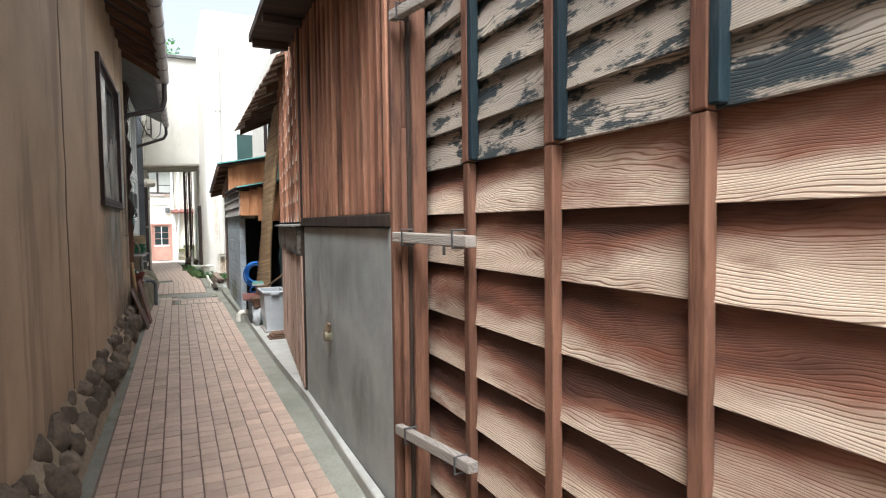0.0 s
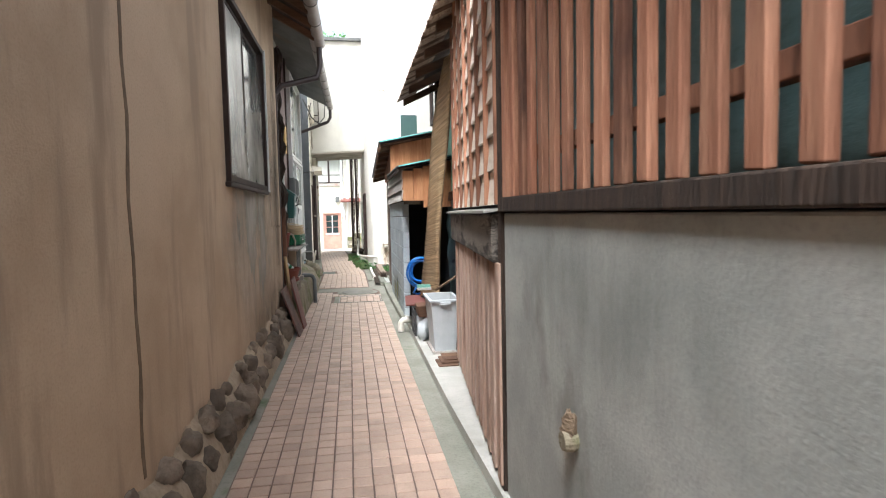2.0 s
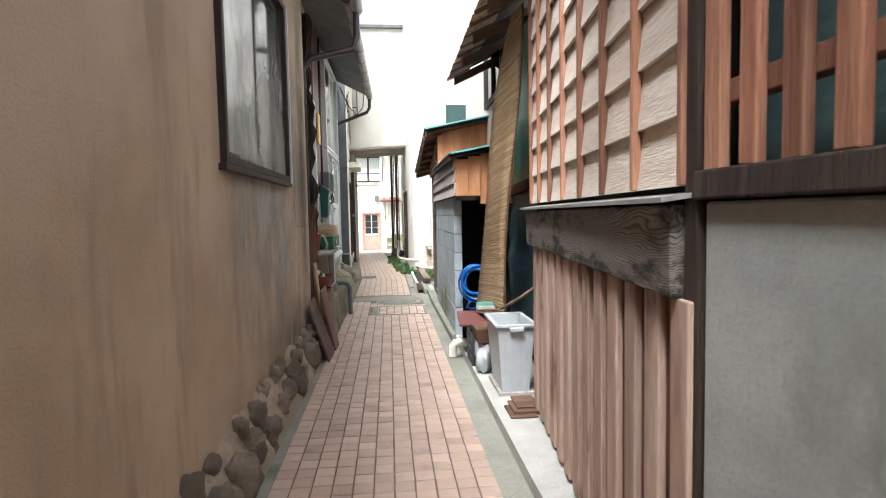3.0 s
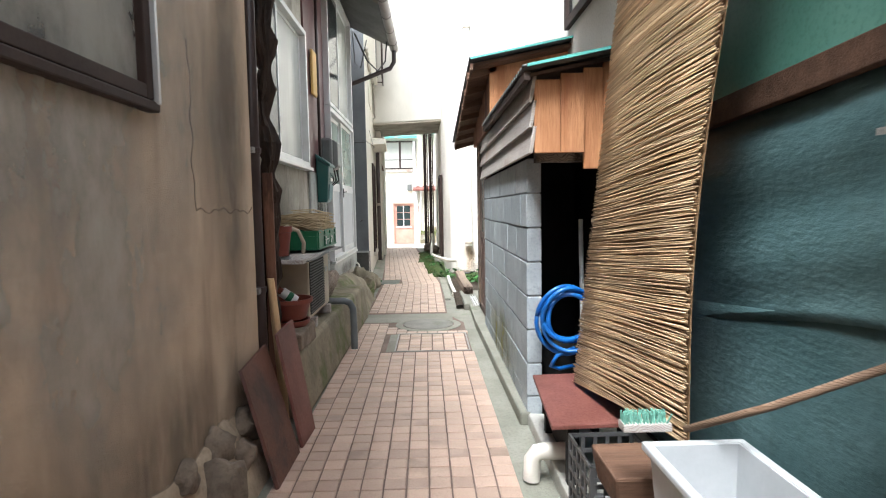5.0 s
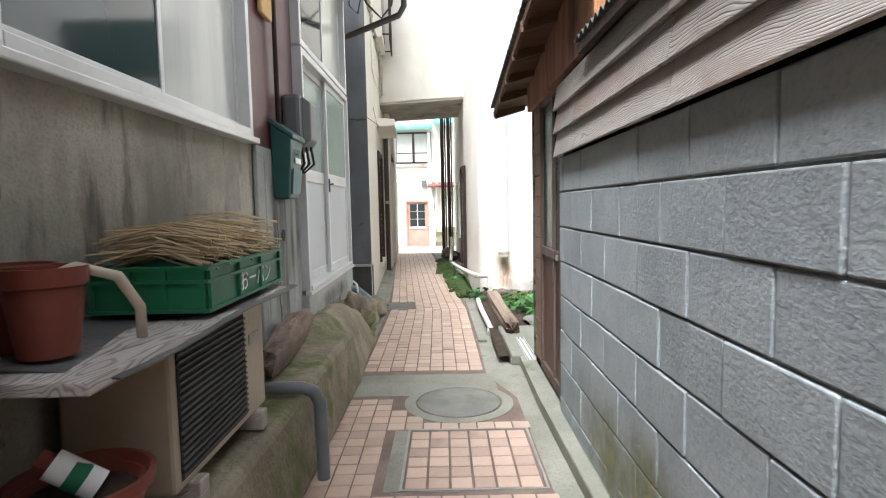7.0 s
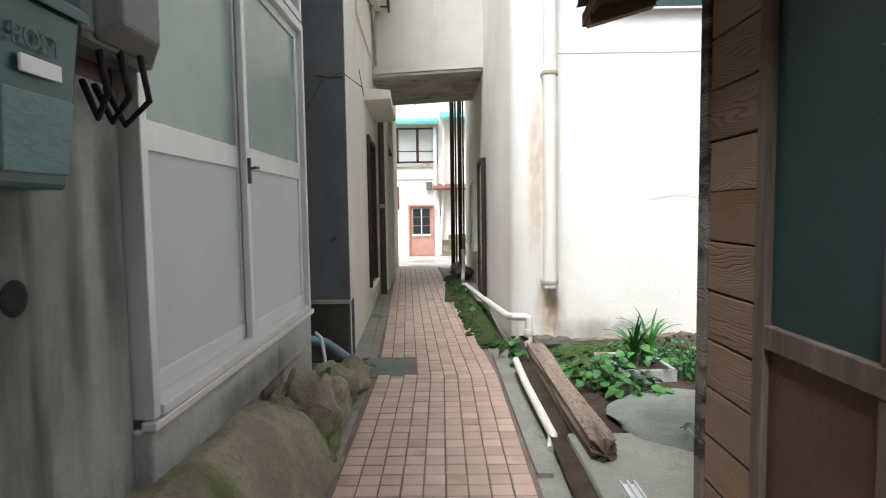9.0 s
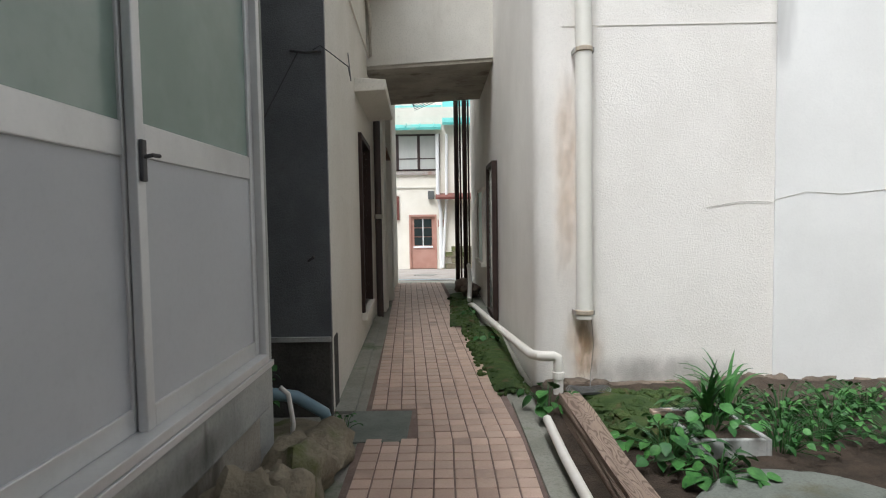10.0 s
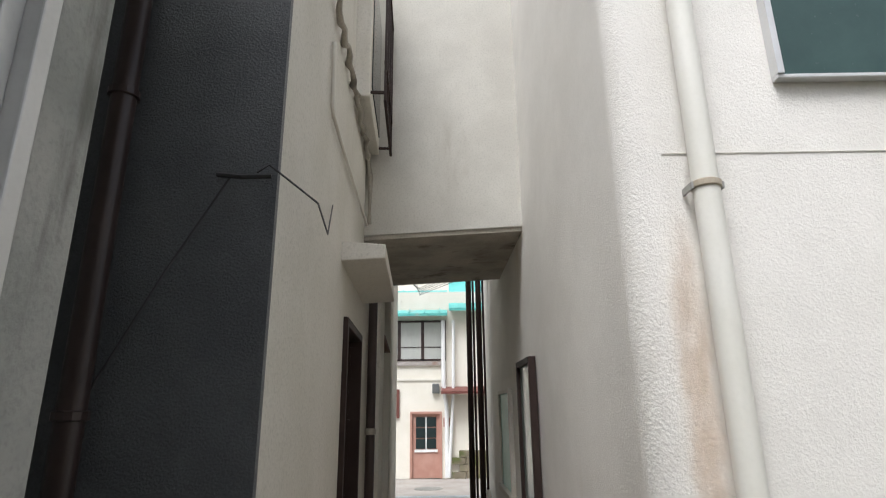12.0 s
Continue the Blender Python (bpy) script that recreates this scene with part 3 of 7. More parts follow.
def slide_window(name, x, y0, y1, z0, z1, frame_mat, panes, depth=0.06, bar=0.045, label="", sill=0.05, halves=2):
    """A sliding window in a wall that faces +x: frame, sill, and panes each with its sash."""
    win = thing(name, label, "window", (x, (y0 + y1) / 2, z0), kind="structure")
    f = Shape()
    f.box(x - depth, x + 0.025, y0, y0 + bar, z0, z1, 0.004).box(x - depth, x + 0.025, y1 - bar, y1, z0, z1, 0.004)
    f.box(x - depth, x + 0.025, y0 + bar, y1 - bar, z1 - bar, z1, 0.004).box(x - depth, x + 0.025, y0 + bar, y1 - bar, z0, z0 + bar, 0.004)
    part("window_frame", f, frame_mat, win)
    if sill:
        part("window_sill", Shape().box(x - depth, x + sill, y0 - 0.03, y1 + 0.03, z0 - 0.035, z0 - 0.002, 0.006), frame_mat, win)
    a, b = y0 + bar, y1 - bar
    step = (b - a) / halves
    for k in range(halves):
        ya, yb, xo = a + k * step, a + (k + 1) * step, -0.012 - 0.022 * (k % 2)
        s = Shape()
        q = 0.03
        s.box(x + xo - 0.02, x + xo, ya, ya + q, z0 + bar, z1 - bar, 0.003).box(x + xo - 0.02, x + xo, yb - q, yb, z0 + bar, z1 - bar, 0.003)
        s.box(x + xo - 0.02, x + xo, ya + q, yb - q, z0 + bar, z0 + bar + q, 0.003).box(x + xo - 0.02, x + xo, ya + q, yb - q, z1 - bar - q, z1 - bar, 0.003)
        sash = part("sash", s, frame_mat, win)
        part("pane", Shape().box(x + xo - 0.012, x + xo - 0.007, ya + q, yb - q, z0 + bar + q, z1 - bar - q), panes[k % len(panes)], sash)
    return win


streak(11.53, 0.42, 1.28, 0.002, x=-0.858)

slide_window("window_1", XA + 0.01, 5.74, 7.43, 1.6, 2.97, M_BROWNFRAME, [M_CURTAIN, M_DARKGLASS], label="dark brown framed sliding window in the plaster wall", sill=0.03)
part("edge_strip", Shape().box(XA + 0.012, XA + 0.05, 7.432, 7.446, 1.59, 2.97, 0.002), M_ALU, bpy.data.objects["window_1"], "bare aluminium edge")

# eave of the brown building with rafters, gutter and downpipe
e = Shape()
e.hexa([(-0.12, -1.2, 3.50), (-0.12, 8.95, 3.50), (-0.75, 8.95, 3.86), (-0.75, -1.2, 3.86)], [(-0.12, -1.2, 3.55), (-0.12, 8.95, 3.55), (-0.75, 8.95, 3.91), (-0.75, -1.2, 3.91)])
structure("roof_west", Shape().hexa([(-0.7, -1.2, 3.9), (-0.7, 8.95, 3.9), (-5, 8.95, 5.6), (-5, -1.2, 5.6)], [(-0.7, -1.2, 3.95), (-0.7, 8.95, 3.95), (-5, 8.95, 5.65), (-5, -1.2, 5.65)]), M_TIN, "grey tin roof of the brown building")
roof = structure("eave_west", e, M_DARKWOOD, "dark wooden eave over the brown plaster wall")
for k in range(22):
    y = -0.9 + 0.45 * k
    part("rafter", Shape().hexa([(-0.14, y, 3.42), (-0.14, y + 0.06, 3.42), (-0.72, y + 0.06, 3.75), (-0.72, y, 3.75)], [(-0.14, y, 3.5), (-0.14, y + 0.06, 3.5), (-0.72, y + 0.06, 3.83), (-0.72, y, 3.83)]), M_RAFTER, roof)


def gutter(name, x, z, y0, y1, r, label):
    t = thing(name, label, "gutter", (x, y0, z))
    n = 10
    s = Shape()

    def trough(u, v):
        a = math.pi + math.pi * u
        return (x + r * math.cos(a), y0 + (y1 - y0) * v, z + r * math.sin(a))

    s.sheet(trough, n, 12, 0.004)
    part("trough", s, M_GUTTER, t, smooth=30.0)
    for k in range(int((y1 - y0) / 0.6)):
        yy = y0 + 0.3 + 0.6 * k
        part("bracket", Shape().sheet(lambda u, v: (x + (r + 0.006) * math.cos(math.pi * (1 + u)), yy + 0.02 * v, z + (r + 0.006) * math.sin(math.pi * (1 + u))), 8, 1, 0.004), M_PIPE, t)
    return t


gutter("gutter", -0.1, 3.5, -1.2, 8.98, 0.065, "grey brown half-round gutter under the dark eave")
d = thing("downpipe", "dark brown drainpipe down the plaster corner", "pipe", (-0.64, 8.68, 0))
part("pipe", Shape().tube([(-0.1, 8.9, 3.44), (-0.1, 8.9, 3.2), (-0.14, 8.88, 3.06), (-0.56, 8.74, 2.92), (-0.64, 8.69, 2.8), (-0.645, 8.68, 1.2), (-0.64, 8.68, 0.02)], 0.036, 14), M_PIPE, d, smooth=40.0)
for z in (2.62, 1.55, 0.78):
    part("collar", Shape().lathe([(0.039, 0), (0.043, 0.004), (0.043, 0.03), (0.039, 0.034)], (-0.643, 8.68, z), 16), M_PIPE, d)
    part("bracket", Shape().box(-0.7, -0.62, 8.6, 8.645, z, z + 0.03), M_STEEL, d)

# base stones set in a sloping mortar footing under the plaster
def footing(u, v):
    y = 1.6 + 6.95 * v
    rough = 0.035 * noise.noise(Vector((u * 2.2, y * 3.1, 2.0))) + 0.02 * noise.noise(Vector((u * 5, y * 9, 7.0)))
    z = max((0.35 + 0.04 * noise.noise(Vector((y * 1.7, 0, 5)))) * (1 - u) ** 0.8 - 0.012, -0.012)
    return (XA - 0.03 + 0.175 * u + rough * math.sin(math.pi * min(u + 0.25, 1)), y, z + rough * 0.5 * (1 - u))


structure("stone_footing", Shape().sheet(footing, 14, 260), M_MORTARTAN, "tan rubble mortar footing along the plaster wall", smooth=60.0)
for k in range(44):
    y = 1.75 + 0.152 * k + rnd.uniform(-0.05, 0.05)
    low = k % 2
    r0 = rnd.uniform(0.065, 0.125) * (1.05 if low else 0.85)
    u = rnd.uniform(0.62, 0.75) if low else rnd.uniform(0.2, 0.4)
    x, _, z = footing(u, (y - 1.6) / 6.95)
    sh = Shape().rock(x - 0.05 * r0, y, z, r0 * 0.75, r0 * rnd.uniform(0.85, 1.25), r0 * rnd.uniform(0.8, 1.05), 0.42)
    solo("stone", sh, M_STONE, "rounded grey brown stone set in the wall footing", "stone", smooth=55.0, group="base stones")

# ---- left building: grey plaster wall with windows and aluminium doors ----
XB = -0.89
w = Shape()
w.box(XB - 0.15, XB, 8.74, 12.08, 0, 1.62).box(XB - 0.15, XB, 8.74, 9.3, 1.62, 4.4).box(XB - 0.15, XB, 9.3, 11.12, 2.95, 4.4)
w.box(XB - 0.15, XB, 12.08, 14.03, 3.95, 4.4).box(XB - 0.15, XB + 0.03, 12.08, 14.03, 0, 0.4)
structure("wall_west_grey", w, M_PLASTER_B, "grey cement plaster wall with stains and scratches")
structure("wall_west_grey_inner", Shape().box(-4, XB - 0.8, 8.74, 14.2, 0, 4.4), M_CREAM)
structure("pillar", Shape().box(XB + 0.002, XB + 0.03, 11.2, 12.085, 0.3, 1.62, 0.008), M_CONCRETE, "streaked raw concrete pillar beside the doors")
structure("pillar_end", Shape().box(-1.5, XB + 0.03, 14.03, 14.24, 0, 5.2, 0.01), M_CONCRETE, "bare concrete pillar at the end of the doors")
structure("door_sill", Shape().box(XB - 0.1, XB + 0.085, 12.08, 14.03, 0.4, 0.6, 0.012), M_CONCRETE, "grey concrete sill below the sliding doors")
structure("panel", Shape().box(XB - 0.12, XB + 0.02, 11.12, 12.08, 1.62, 4.4), M_MAROON, "dark maroon wall panel between the windows")
slide_window("window_2", XB + 0.02, 9.3, 11.12, 1.65, 2.95, M_ALU, [M_DARKGLASS, M_CURTAIN], label="aluminium sliding window with curtained glass", sill=0.05)


def sliding_doors(name, x, y0, y1, z0, zm, z1, label):
    t = thing(name, label, "door", (x, (y0 + y1) / 2, z0), kind="structure")
    f = Shape()
    f.box(x - 0.09, x + 0.03, y0, y0 + 0.04, z0, z1, 0.004).box(x - 0.09, x + 0.03, y1 - 0.04, y1, z0, z1, 0.004)
    f.box(x - 0.09, x + 0.04, y0 + 0.04, y1 - 0.04, z0, z0 + 0.035, 0.004).box(x - 0.09, x + 0.03, y0 + 0.04, y1 - 0.04, z1 - 0.05, z1, 0.004)
    part("door_frame", f, M_ALU, t)
    mid = (y0 + y1) / 2
    for k, (a, b) in enumerate(((y0 + 0.04, mid + 0.02), (mid - 0.02, y1 - 0.04))):
        xo = x - 0.002 - 0.035 * (1 - k)
        s = Shape()
        q, za, zb = 0.045, z0 + 0.035, z1 - 0.05
        s.box(xo - 0.03, xo, a, a + q, za, zb, 0.004).box(xo - 0.03, xo, b - q, b, za, zb, 0.004)
        for z, h in ((za, 0.07), (zm - 0.05, 0.1), (zb - 0.05, 0.05)):
            s.box(xo - 0.03, xo - 0.001, a + q, b - q, z, z + h, 0.004)
        leaf = part("door_leaf", s, M_ALU, t)
        part("pane", Shape().box(xo - 0.018, xo - 0.012, a + q, b - q, zm + 0.05, zb - 0.05), M_FROST, leaf, "frosted greenish glass")
        part("lower_panel", Shape().box(xo - 0.02, xo - 0.01, a + q, b - q, za + 0.07, zm - 0.05), M_ALUPANEL, leaf)
        if k:
            part("lock", Shape().box(xo, xo + 0.012, a + 0.01, a + 0.035, zm - 0.12, zm - 0.0, 0.003).tube([(xo + 0.01, a + 0.022, zm - 0.05), (xo + 0.035, a + 0.022, zm - 0.045), (xo + 0.04, a + 0.05, zm - 0.045)], 0.006, 8), M_DARKGREY, leaf)
    part("track", Shape().box(x - 0.002, x + 0.045, y0 - 0.02, y1 + 0.02, z0 - 0.03, z0 - 0.002, 0.004), M_ALU, t)
    return t


sliding_doors("door_1", XB + 0.06, 12.09, 14.02, 0.63, 1.51, 2.42, "aluminium double sliding door with frosted glass, closed")
slide_window("window_3", XB + 0.06, 12.09, 14.02, 2.44, 3.95, M_ALU, [M_DARKGLASS, M_CURTAIN], label="aluminium upper window above the sliding doors", sill=0)

# tin eave over the grey wall
e = Shape().hexa([(-0.22, 9.1, 3.76), (-0.22, 14.6, 3.76), (-0.95, 14.6, 4.12), (-0.95, 9.1, 4.12)], [(-0.22, 9.1, 3.79), (-0.22, 14.6, 3.79), (-0.95, 14.6, 4.16), (-0.95, 9.1, 4.16)])
structure("eave_tin", e, M_TIN, "grey tin eave over the aluminium doors")
gutter("gutter", -0.2, 3.75, 9.1, 14.62, 0.06, "grey gutter along the tin eave")
solo("drain_bend", Shape().tube([(-0.2, 14.5, 3.7), (-0.2, 14.5, 3.52), (-0.26, 14.5, 3.42), (-0.8, 14.45, 3.2), (-0.9, 14.42, 3.16), (-1.1, 14.4, 3.14)], 0.035, 12), M_PIPE, "brown drainpipe bend from the tin gutter", "pipe", smooth=40.0)
s = Shape().tube([(-0.78, 14.3, 3.9), (-0.6, 14.35, 3.5), (-0.45, 14.4, 3.36), (-0.33, 14.4, 3.5), (-0.3, 14.4, 3.8)], 0.012, 8)
s.tube([(-0.8, 14.2, 3.9), (-0.78, 14.25, 3.45), (-0.7, 14.3, 3.38), (-0.6, 14.3, 3.8)], 0.008, 8)
solo("hanging_cable", s, M_DARKGREY, "looped dark cables hanging under the tin eave", "cable", smooth=True)
solo("cable_conduit", Shape().tube([(XB + 0.06, 11.55, 4.0), (XB + 0.06, 11.55, 1.7)], 0.016, 8), M_PIPE, "thin brown conduit on the maroon panel", "pipe", smooth=True)

# ledge, rocks and clutter along the grey wall
structure("ledge", Shape().hexa([(-0.88, 8.8, 0), (-0.42, 8.8, 0), (-0.4, 11.9, 0), (-0.88, 11.9, 0)], [(-0.88, 8.8, 0.41), (-0.47, 8.8, 0.4), (-0.46, 11.9, 0.37), (-0.88, 11.9, 0.41)], 0.03), M_ROCK, "mossy concrete ledge along the grey wall")
def bank(u, v):
    """The lip of the rock bank: flat against the wall, falling steeply to the paving."""
    y = 11.45 + 1.75 * v
    lump = 0.05 * noise.noise(Vector((u * 2, y * 1.3, 1))) + 0.025 * noise.noise(Vector((u * 6, y * 5, 4))) + 0.012 * noise.noise(Vector((u * 15, y * 14, 9)))
    end = max(0.0, 1 - ((v - 0.5) * 2) ** 8)
    top = 0.46 - 0.05 * v
    x = -0.87 + 0.4 * u ** 0.75 + (0.05 - 0.03 * v) * u + lump * 0.6 * u
    z = top * (1 - u ** 2.6) * (0.35 + 0.65 * end) + lump * (1 - u)
    return (x, y, max(z, -0.012))


solo("rock", Shape().sheet(bank, 26, 70), M_ROCK, "long sloping mossy rock below the sliding doors", "rock", smooth=50.0, group="rocks below the doors")
for x, y, z, sx, sy, sz in ((-0.68, 13.3, 0.14, 0.16, 0.34, 0.24), (-0.6, 13.55, 0.17, 0.12, 0.2, 0.16), (-0.66, 13.92, 0.1, 0.15, 0.25, 0.17), (-0.53, 13.12, 0.06, 0.07, 0.14, 0.09)):
    solo("rock", Shape().rock(x, y, z, sx, sy, sz, 0.5, 4), M_ROCK, "weathered mossy rock below the sliding doors", "rock", smooth=40.0, group="rocks below the doors")
solo("stone_block", Shape().box(-0.62, -0.46, 8.86, 9.3, 0.38, 0.5, 0.015, 0.01), M_STONE, "dark stone block on the ledge", "stone")
def split_log(u, v):
    """A split trunk lying against the wall, with ragged ends and furrows."""
    y = 10.55 + 1.25 * v + 0.06 * noise.noise(Vector((u * 7, 0, v > 0.5)))
    a = 2 * math.pi * u
    r0 = 0.075 * (0.75 + 0.35 * math.sin(math.pi * min(max(v, 0.06), 0.94))) * (1 + 0.22 * noise.noise(Vector((math.cos(a) * 2, math.sin(a) * 2, v * 2.5))) + 0.1 * noise.noise(Vector((math.cos(a) * 7, math.sin(a) * 7, v * 3))))
    r0 *= min(1.0, 40 * v, 40 * (1 - v))
    return (-0.66 - 0.1 * v + r0 * 0.75 * math.cos(a), y, 0.505 - 0.02 * v + r0 * 1.35 * math.sin(a))


solo("old_log", Shape().sheet(split_log, 36, 40), M_OLDLOG, "weathered split log lying on the ledge", "log", smooth=60.0)
solo("drain_elbow", Shape().tube([(-0.62, 10.45, 0.43), (-0.45, 10.45, 0.43), (-0.4, 10.45, 0.41), (-0.375, 10.45, 0.36), (-0.37, 10.45, 0.2), (-0.37, 10.45, 0.0)], 0.03, 14), M_GREYPIPE, "dark grey plastic drain elbow off the ledge", "pipe", smooth=40.0)


def air_conditioner():
    x0, x1, y0, y1, z0, z1 = -0.84, -0.53, 9.42, 10.18, 0.47, 0.9
    t = thing("air_conditioner", "old yellowed outdoor air conditioner unit with dark grille", "air conditioner", (-0.68, 9.8, 0.41))
    part("casing", Shape().box(x0, x1, y0, y1, z0, z1, 0.012), M_AC, t)
    part("grille_back", Shape().box(x1 + 0.001, x1 + 0.004, y0 + 0.03, y0 + 0.54, z0 + 0.03, z1 - 0.03), M_BLACK, t)
    for k in range(18):
        z = z0 + 0.04 + k * 0.02
        part("grille_bar", Shape().box(x1 + 0.004, x1 + 0.01, y0 + 0.03, y0 + 0.54, z, z + 0.007), M_DARKGREY, t)
    part("name_plate", Shape().box(x1 + 0.001, x1 + 0.004, y0 + 0.59, y0 + 0.7, z1 - 0.16, z1 - 0.12), M_STEEL, t)
    for y in (y0 + 0.08, y1 - 0.14):
        part("foot", Shape().box(x0 + 0.01, x1 + 0.03, y, y + 0.06, 0.4, z0 + 0.002, 0.006), M_OLDWOOD, t)


air_conditioner()
solo("plank", Shape().box(-0.88, -0.46, 8.98, 10.32, 0.905, 0.925, 0.004, 0.006), M_OLDWOOD, "weathered plank lying on the air conditioner", "plank")
solo("tin_sheet", Shape().sheet(lambda u, v: (-0.87 + 0.43 * u, 9.05 + 1.35 * v, 0.936 + 0.006 * math.sin(v * 9 + u * 3) - 0.02 * u * u), 8, 20, 0.004), M_TIN, "bent dark tin sheet on the plank", "sheet")


def crate(x0, x1, y0, y1, z0, z1):
    t = thing("plastic_crate", "green plastic bread crate with white writing", "crate", ((x0 + x1) / 2, (y0 + y1) / 2, z0))
    h = 0.008
    part("bottom", Shape().box(x0, x1, y0, y1, z0, z0 + h), M_CRATE, t)
    for a, b, c, e in ((x0, x0 + h, y0, y1), (x1 - h, x1, y0, y1), (x0, x1, y0, y0 + h), (x0, x1, y1 - h, y1)):
        part("side_wall", Shape().box(a, b, c, e, z0 + 0.002, z1, 0.002), M_CRATE, t)
    r = Shape()
    for z in (z1 - 0.012, z1 - 0.05, z0):
        r.box(x0 - 0.012, x1 + 0.012, y0 - 0.012, y0 - 0.001, z, z + 0.01).box(x0 - 0.012, x1 + 0.012, y1 + 0.001, y1 + 0.012, z, z + 0.01)
        r.box(x0 - 0.012, x0 - 0.001, y0, y1, z, z + 0.01).box(x1 + 0.001, x1 + 0.012, y0, y1, z, z + 0.01)
    for f in (0.02, 0.35, 0.65, 0.98):
        r.box(x0 + f * (x1 - x0) - 0.006, x0 + f * (x1 - x0) + 0.006, y0 - 0.011, y0 - 0.001, z0, z1)
        r.box(x1 + 0.001, x1 + 0.011, y0 + f * (y1 - y0) - 0.006, y0 + f * (y1 - y0) + 0.006, z0, z1)
    part("rib", r, M_CRATE, t)
    words(t, "\u304a\u30fc\u30d1\u30f3", 0.085, (x1 + 0.003, y0 + (y1 - y0) * 0.36, z0 + 0.025), 90, M_WHITEPAINT, x1)


def words(parent, text, size, at, turn, mat, x=0):
    """Raised lettering on a face that looks along +x."""
    cu = bpy.data.curves.new("lettering", "FONT")
    cu.body, cu.size, cu.extrude = text, size, 0.001
    cu.materials.append(mat)
    ob = new("lettering", cu)
    ob.parent = parent
    ob.matrix_parent_inverse = world_of(parent).inverted()
    ob.matrix_basis = pose(*at, 90, 0, turn)
    return ob


crate(-0.83, -0.49, 9.58, 10.3, 0.948, 1.085)


def straw(name, x0, x1, y0, y1, z, n, label):
    """A loose heap of reed matting: bundles of stalks bound in rows."""
    t = thing(name, label, "straw mat", ((x0 + x1) / 2, (y0 + y1) / 2, z))
    for j in range(9):
        y = y0 + (y1 - y0) * (j + 0.5) / 9
        s = Shape()
        for k in range(n):
            yy = y + rnd.uniform(-0.04, 0.04)
            zz = z + rnd.uniform(0.0, 0.13) * (0.6 + 0.8 * noise.noise(Vector((j * 0.7, k * 0.4, 0)))) + 0.02
            a, b = x0 + rnd.uniform(-0.03, 0.03), x1 + rnd.uniform(-0.03, 0.03)
            s.tube([(a, yy + rnd.uniform(-0.05, 0.05), zz + rnd.uniform(-0.02, 0.03)), ((a + b) / 2, yy, zz + 0.03), (b, yy + rnd.uniform(-0.05, 0.05), zz + rnd.uniform(-0.02, 0.02))], 0.004, 5)
        tagged(part("mat_layer", s, M_STRAW, t), kind="stuff")


straw("straw_mat", -0.82, -0.5, 9.6, 10.3, 1.06, 22, "pale bound straw matting heaped in the green crate")


def pot(x, y, z, r, h, label, group="terracotta pots"):
    t = thing("flower_pot", label, "pot", (x, y, z), group)
    part("body", Shape().lathe([(r * 0.72, 0), (r * 0.95, h * 0.8), (r * 0.93, h * 0.82), (r * 0.85, h * 0.86), (r * 0.6, h * 0.3)], (x, y, z), 28), M_TERRA, t, smooth=40.0)
    part("rim", Shape().lathe([(r * 0.95, h * 0.78), (r * 1.04, h * 0.8), (r * 1.06, h), (r * 0.97, h), (r * 0.9, h * 0.8)], (x, y, z), 28, caps=False), M_TERRA, t, smooth=30.0)
    part("soil", Shape().lathe([(r * 0.86, h * 0.7), (0.01, h * 0.73)], (x, y, z), 20), M_SOIL, t)
    return t


pot(-0.76, 9.2, 0.945, 0.085, 0.19, "reddish plastic flower pot on the plank")
pot(-0.645, 9.14, 0.945, 0.08, 0.19, "reddish plastic flower pot with a hose over it")
pot(-0.6, 9.12, 0.41, 0.13, 0.13, "red plastic pot stacked under another on the ledge")
pot(-0.59, 9.13, 0.545, 0.14, 0.13, "wide red plastic pot holding a spray bottle")
b = thing("spray_bottle", "white and green bottle lying in the red pot", "bottle", (-0.6, 9.1, 0.66))
part("body", Shape().tube([(-0.55, 9.13, 0.655), (-0.63, 9.1, 0.72)], 0.033, 14), M_WHITEPAINT, b, smooth=30.0)
part("band", Shape().tube([(-0.575, 9.12, 0.675), (-0.6, 9.11, 0.695)], 0.0335, 14), M_CRATE, b, smooth=30.0)
part("cap", Shape().tube([(-0.63, 9.1, 0.72), (-0.65, 9.093, 0.736)], 0.02, 12), M_TERRA, b, smooth=30.0)
solo("hose_end", Shape().tube([(-0.66, 9.14, 1.1), (-0.6, 9.18, 1.13), (-0.545, 9.24, 1.1), (-0.52, 9.28, 1.02), (-0.53, 9.3, 0.945)], 0.013, 10), M_AC, "pale garden hose bent over the flower pot", "hose", smooth=True)


def gnarled(x, y, z0, z1, r, name, label):
    n = 40
    pts = [(x + 0.05 * noise.noise(Vector((k * 0.3, 0, 1))), y + 0.05 * noise.noise(Vector((k * 0.3, 5, 1))), z0 + (z1 - z0) * k / n) for k in range(n + 1)]
    rs = [r * (1 + 0.7 * noise.noise(Vector((k * 0.6, 9, 4)))) for k in range(n + 1)]
    return solo(name, Shape().tube(pts, rs, 22, 0.42), M_BARK, label, "wood", smooth=35.0)


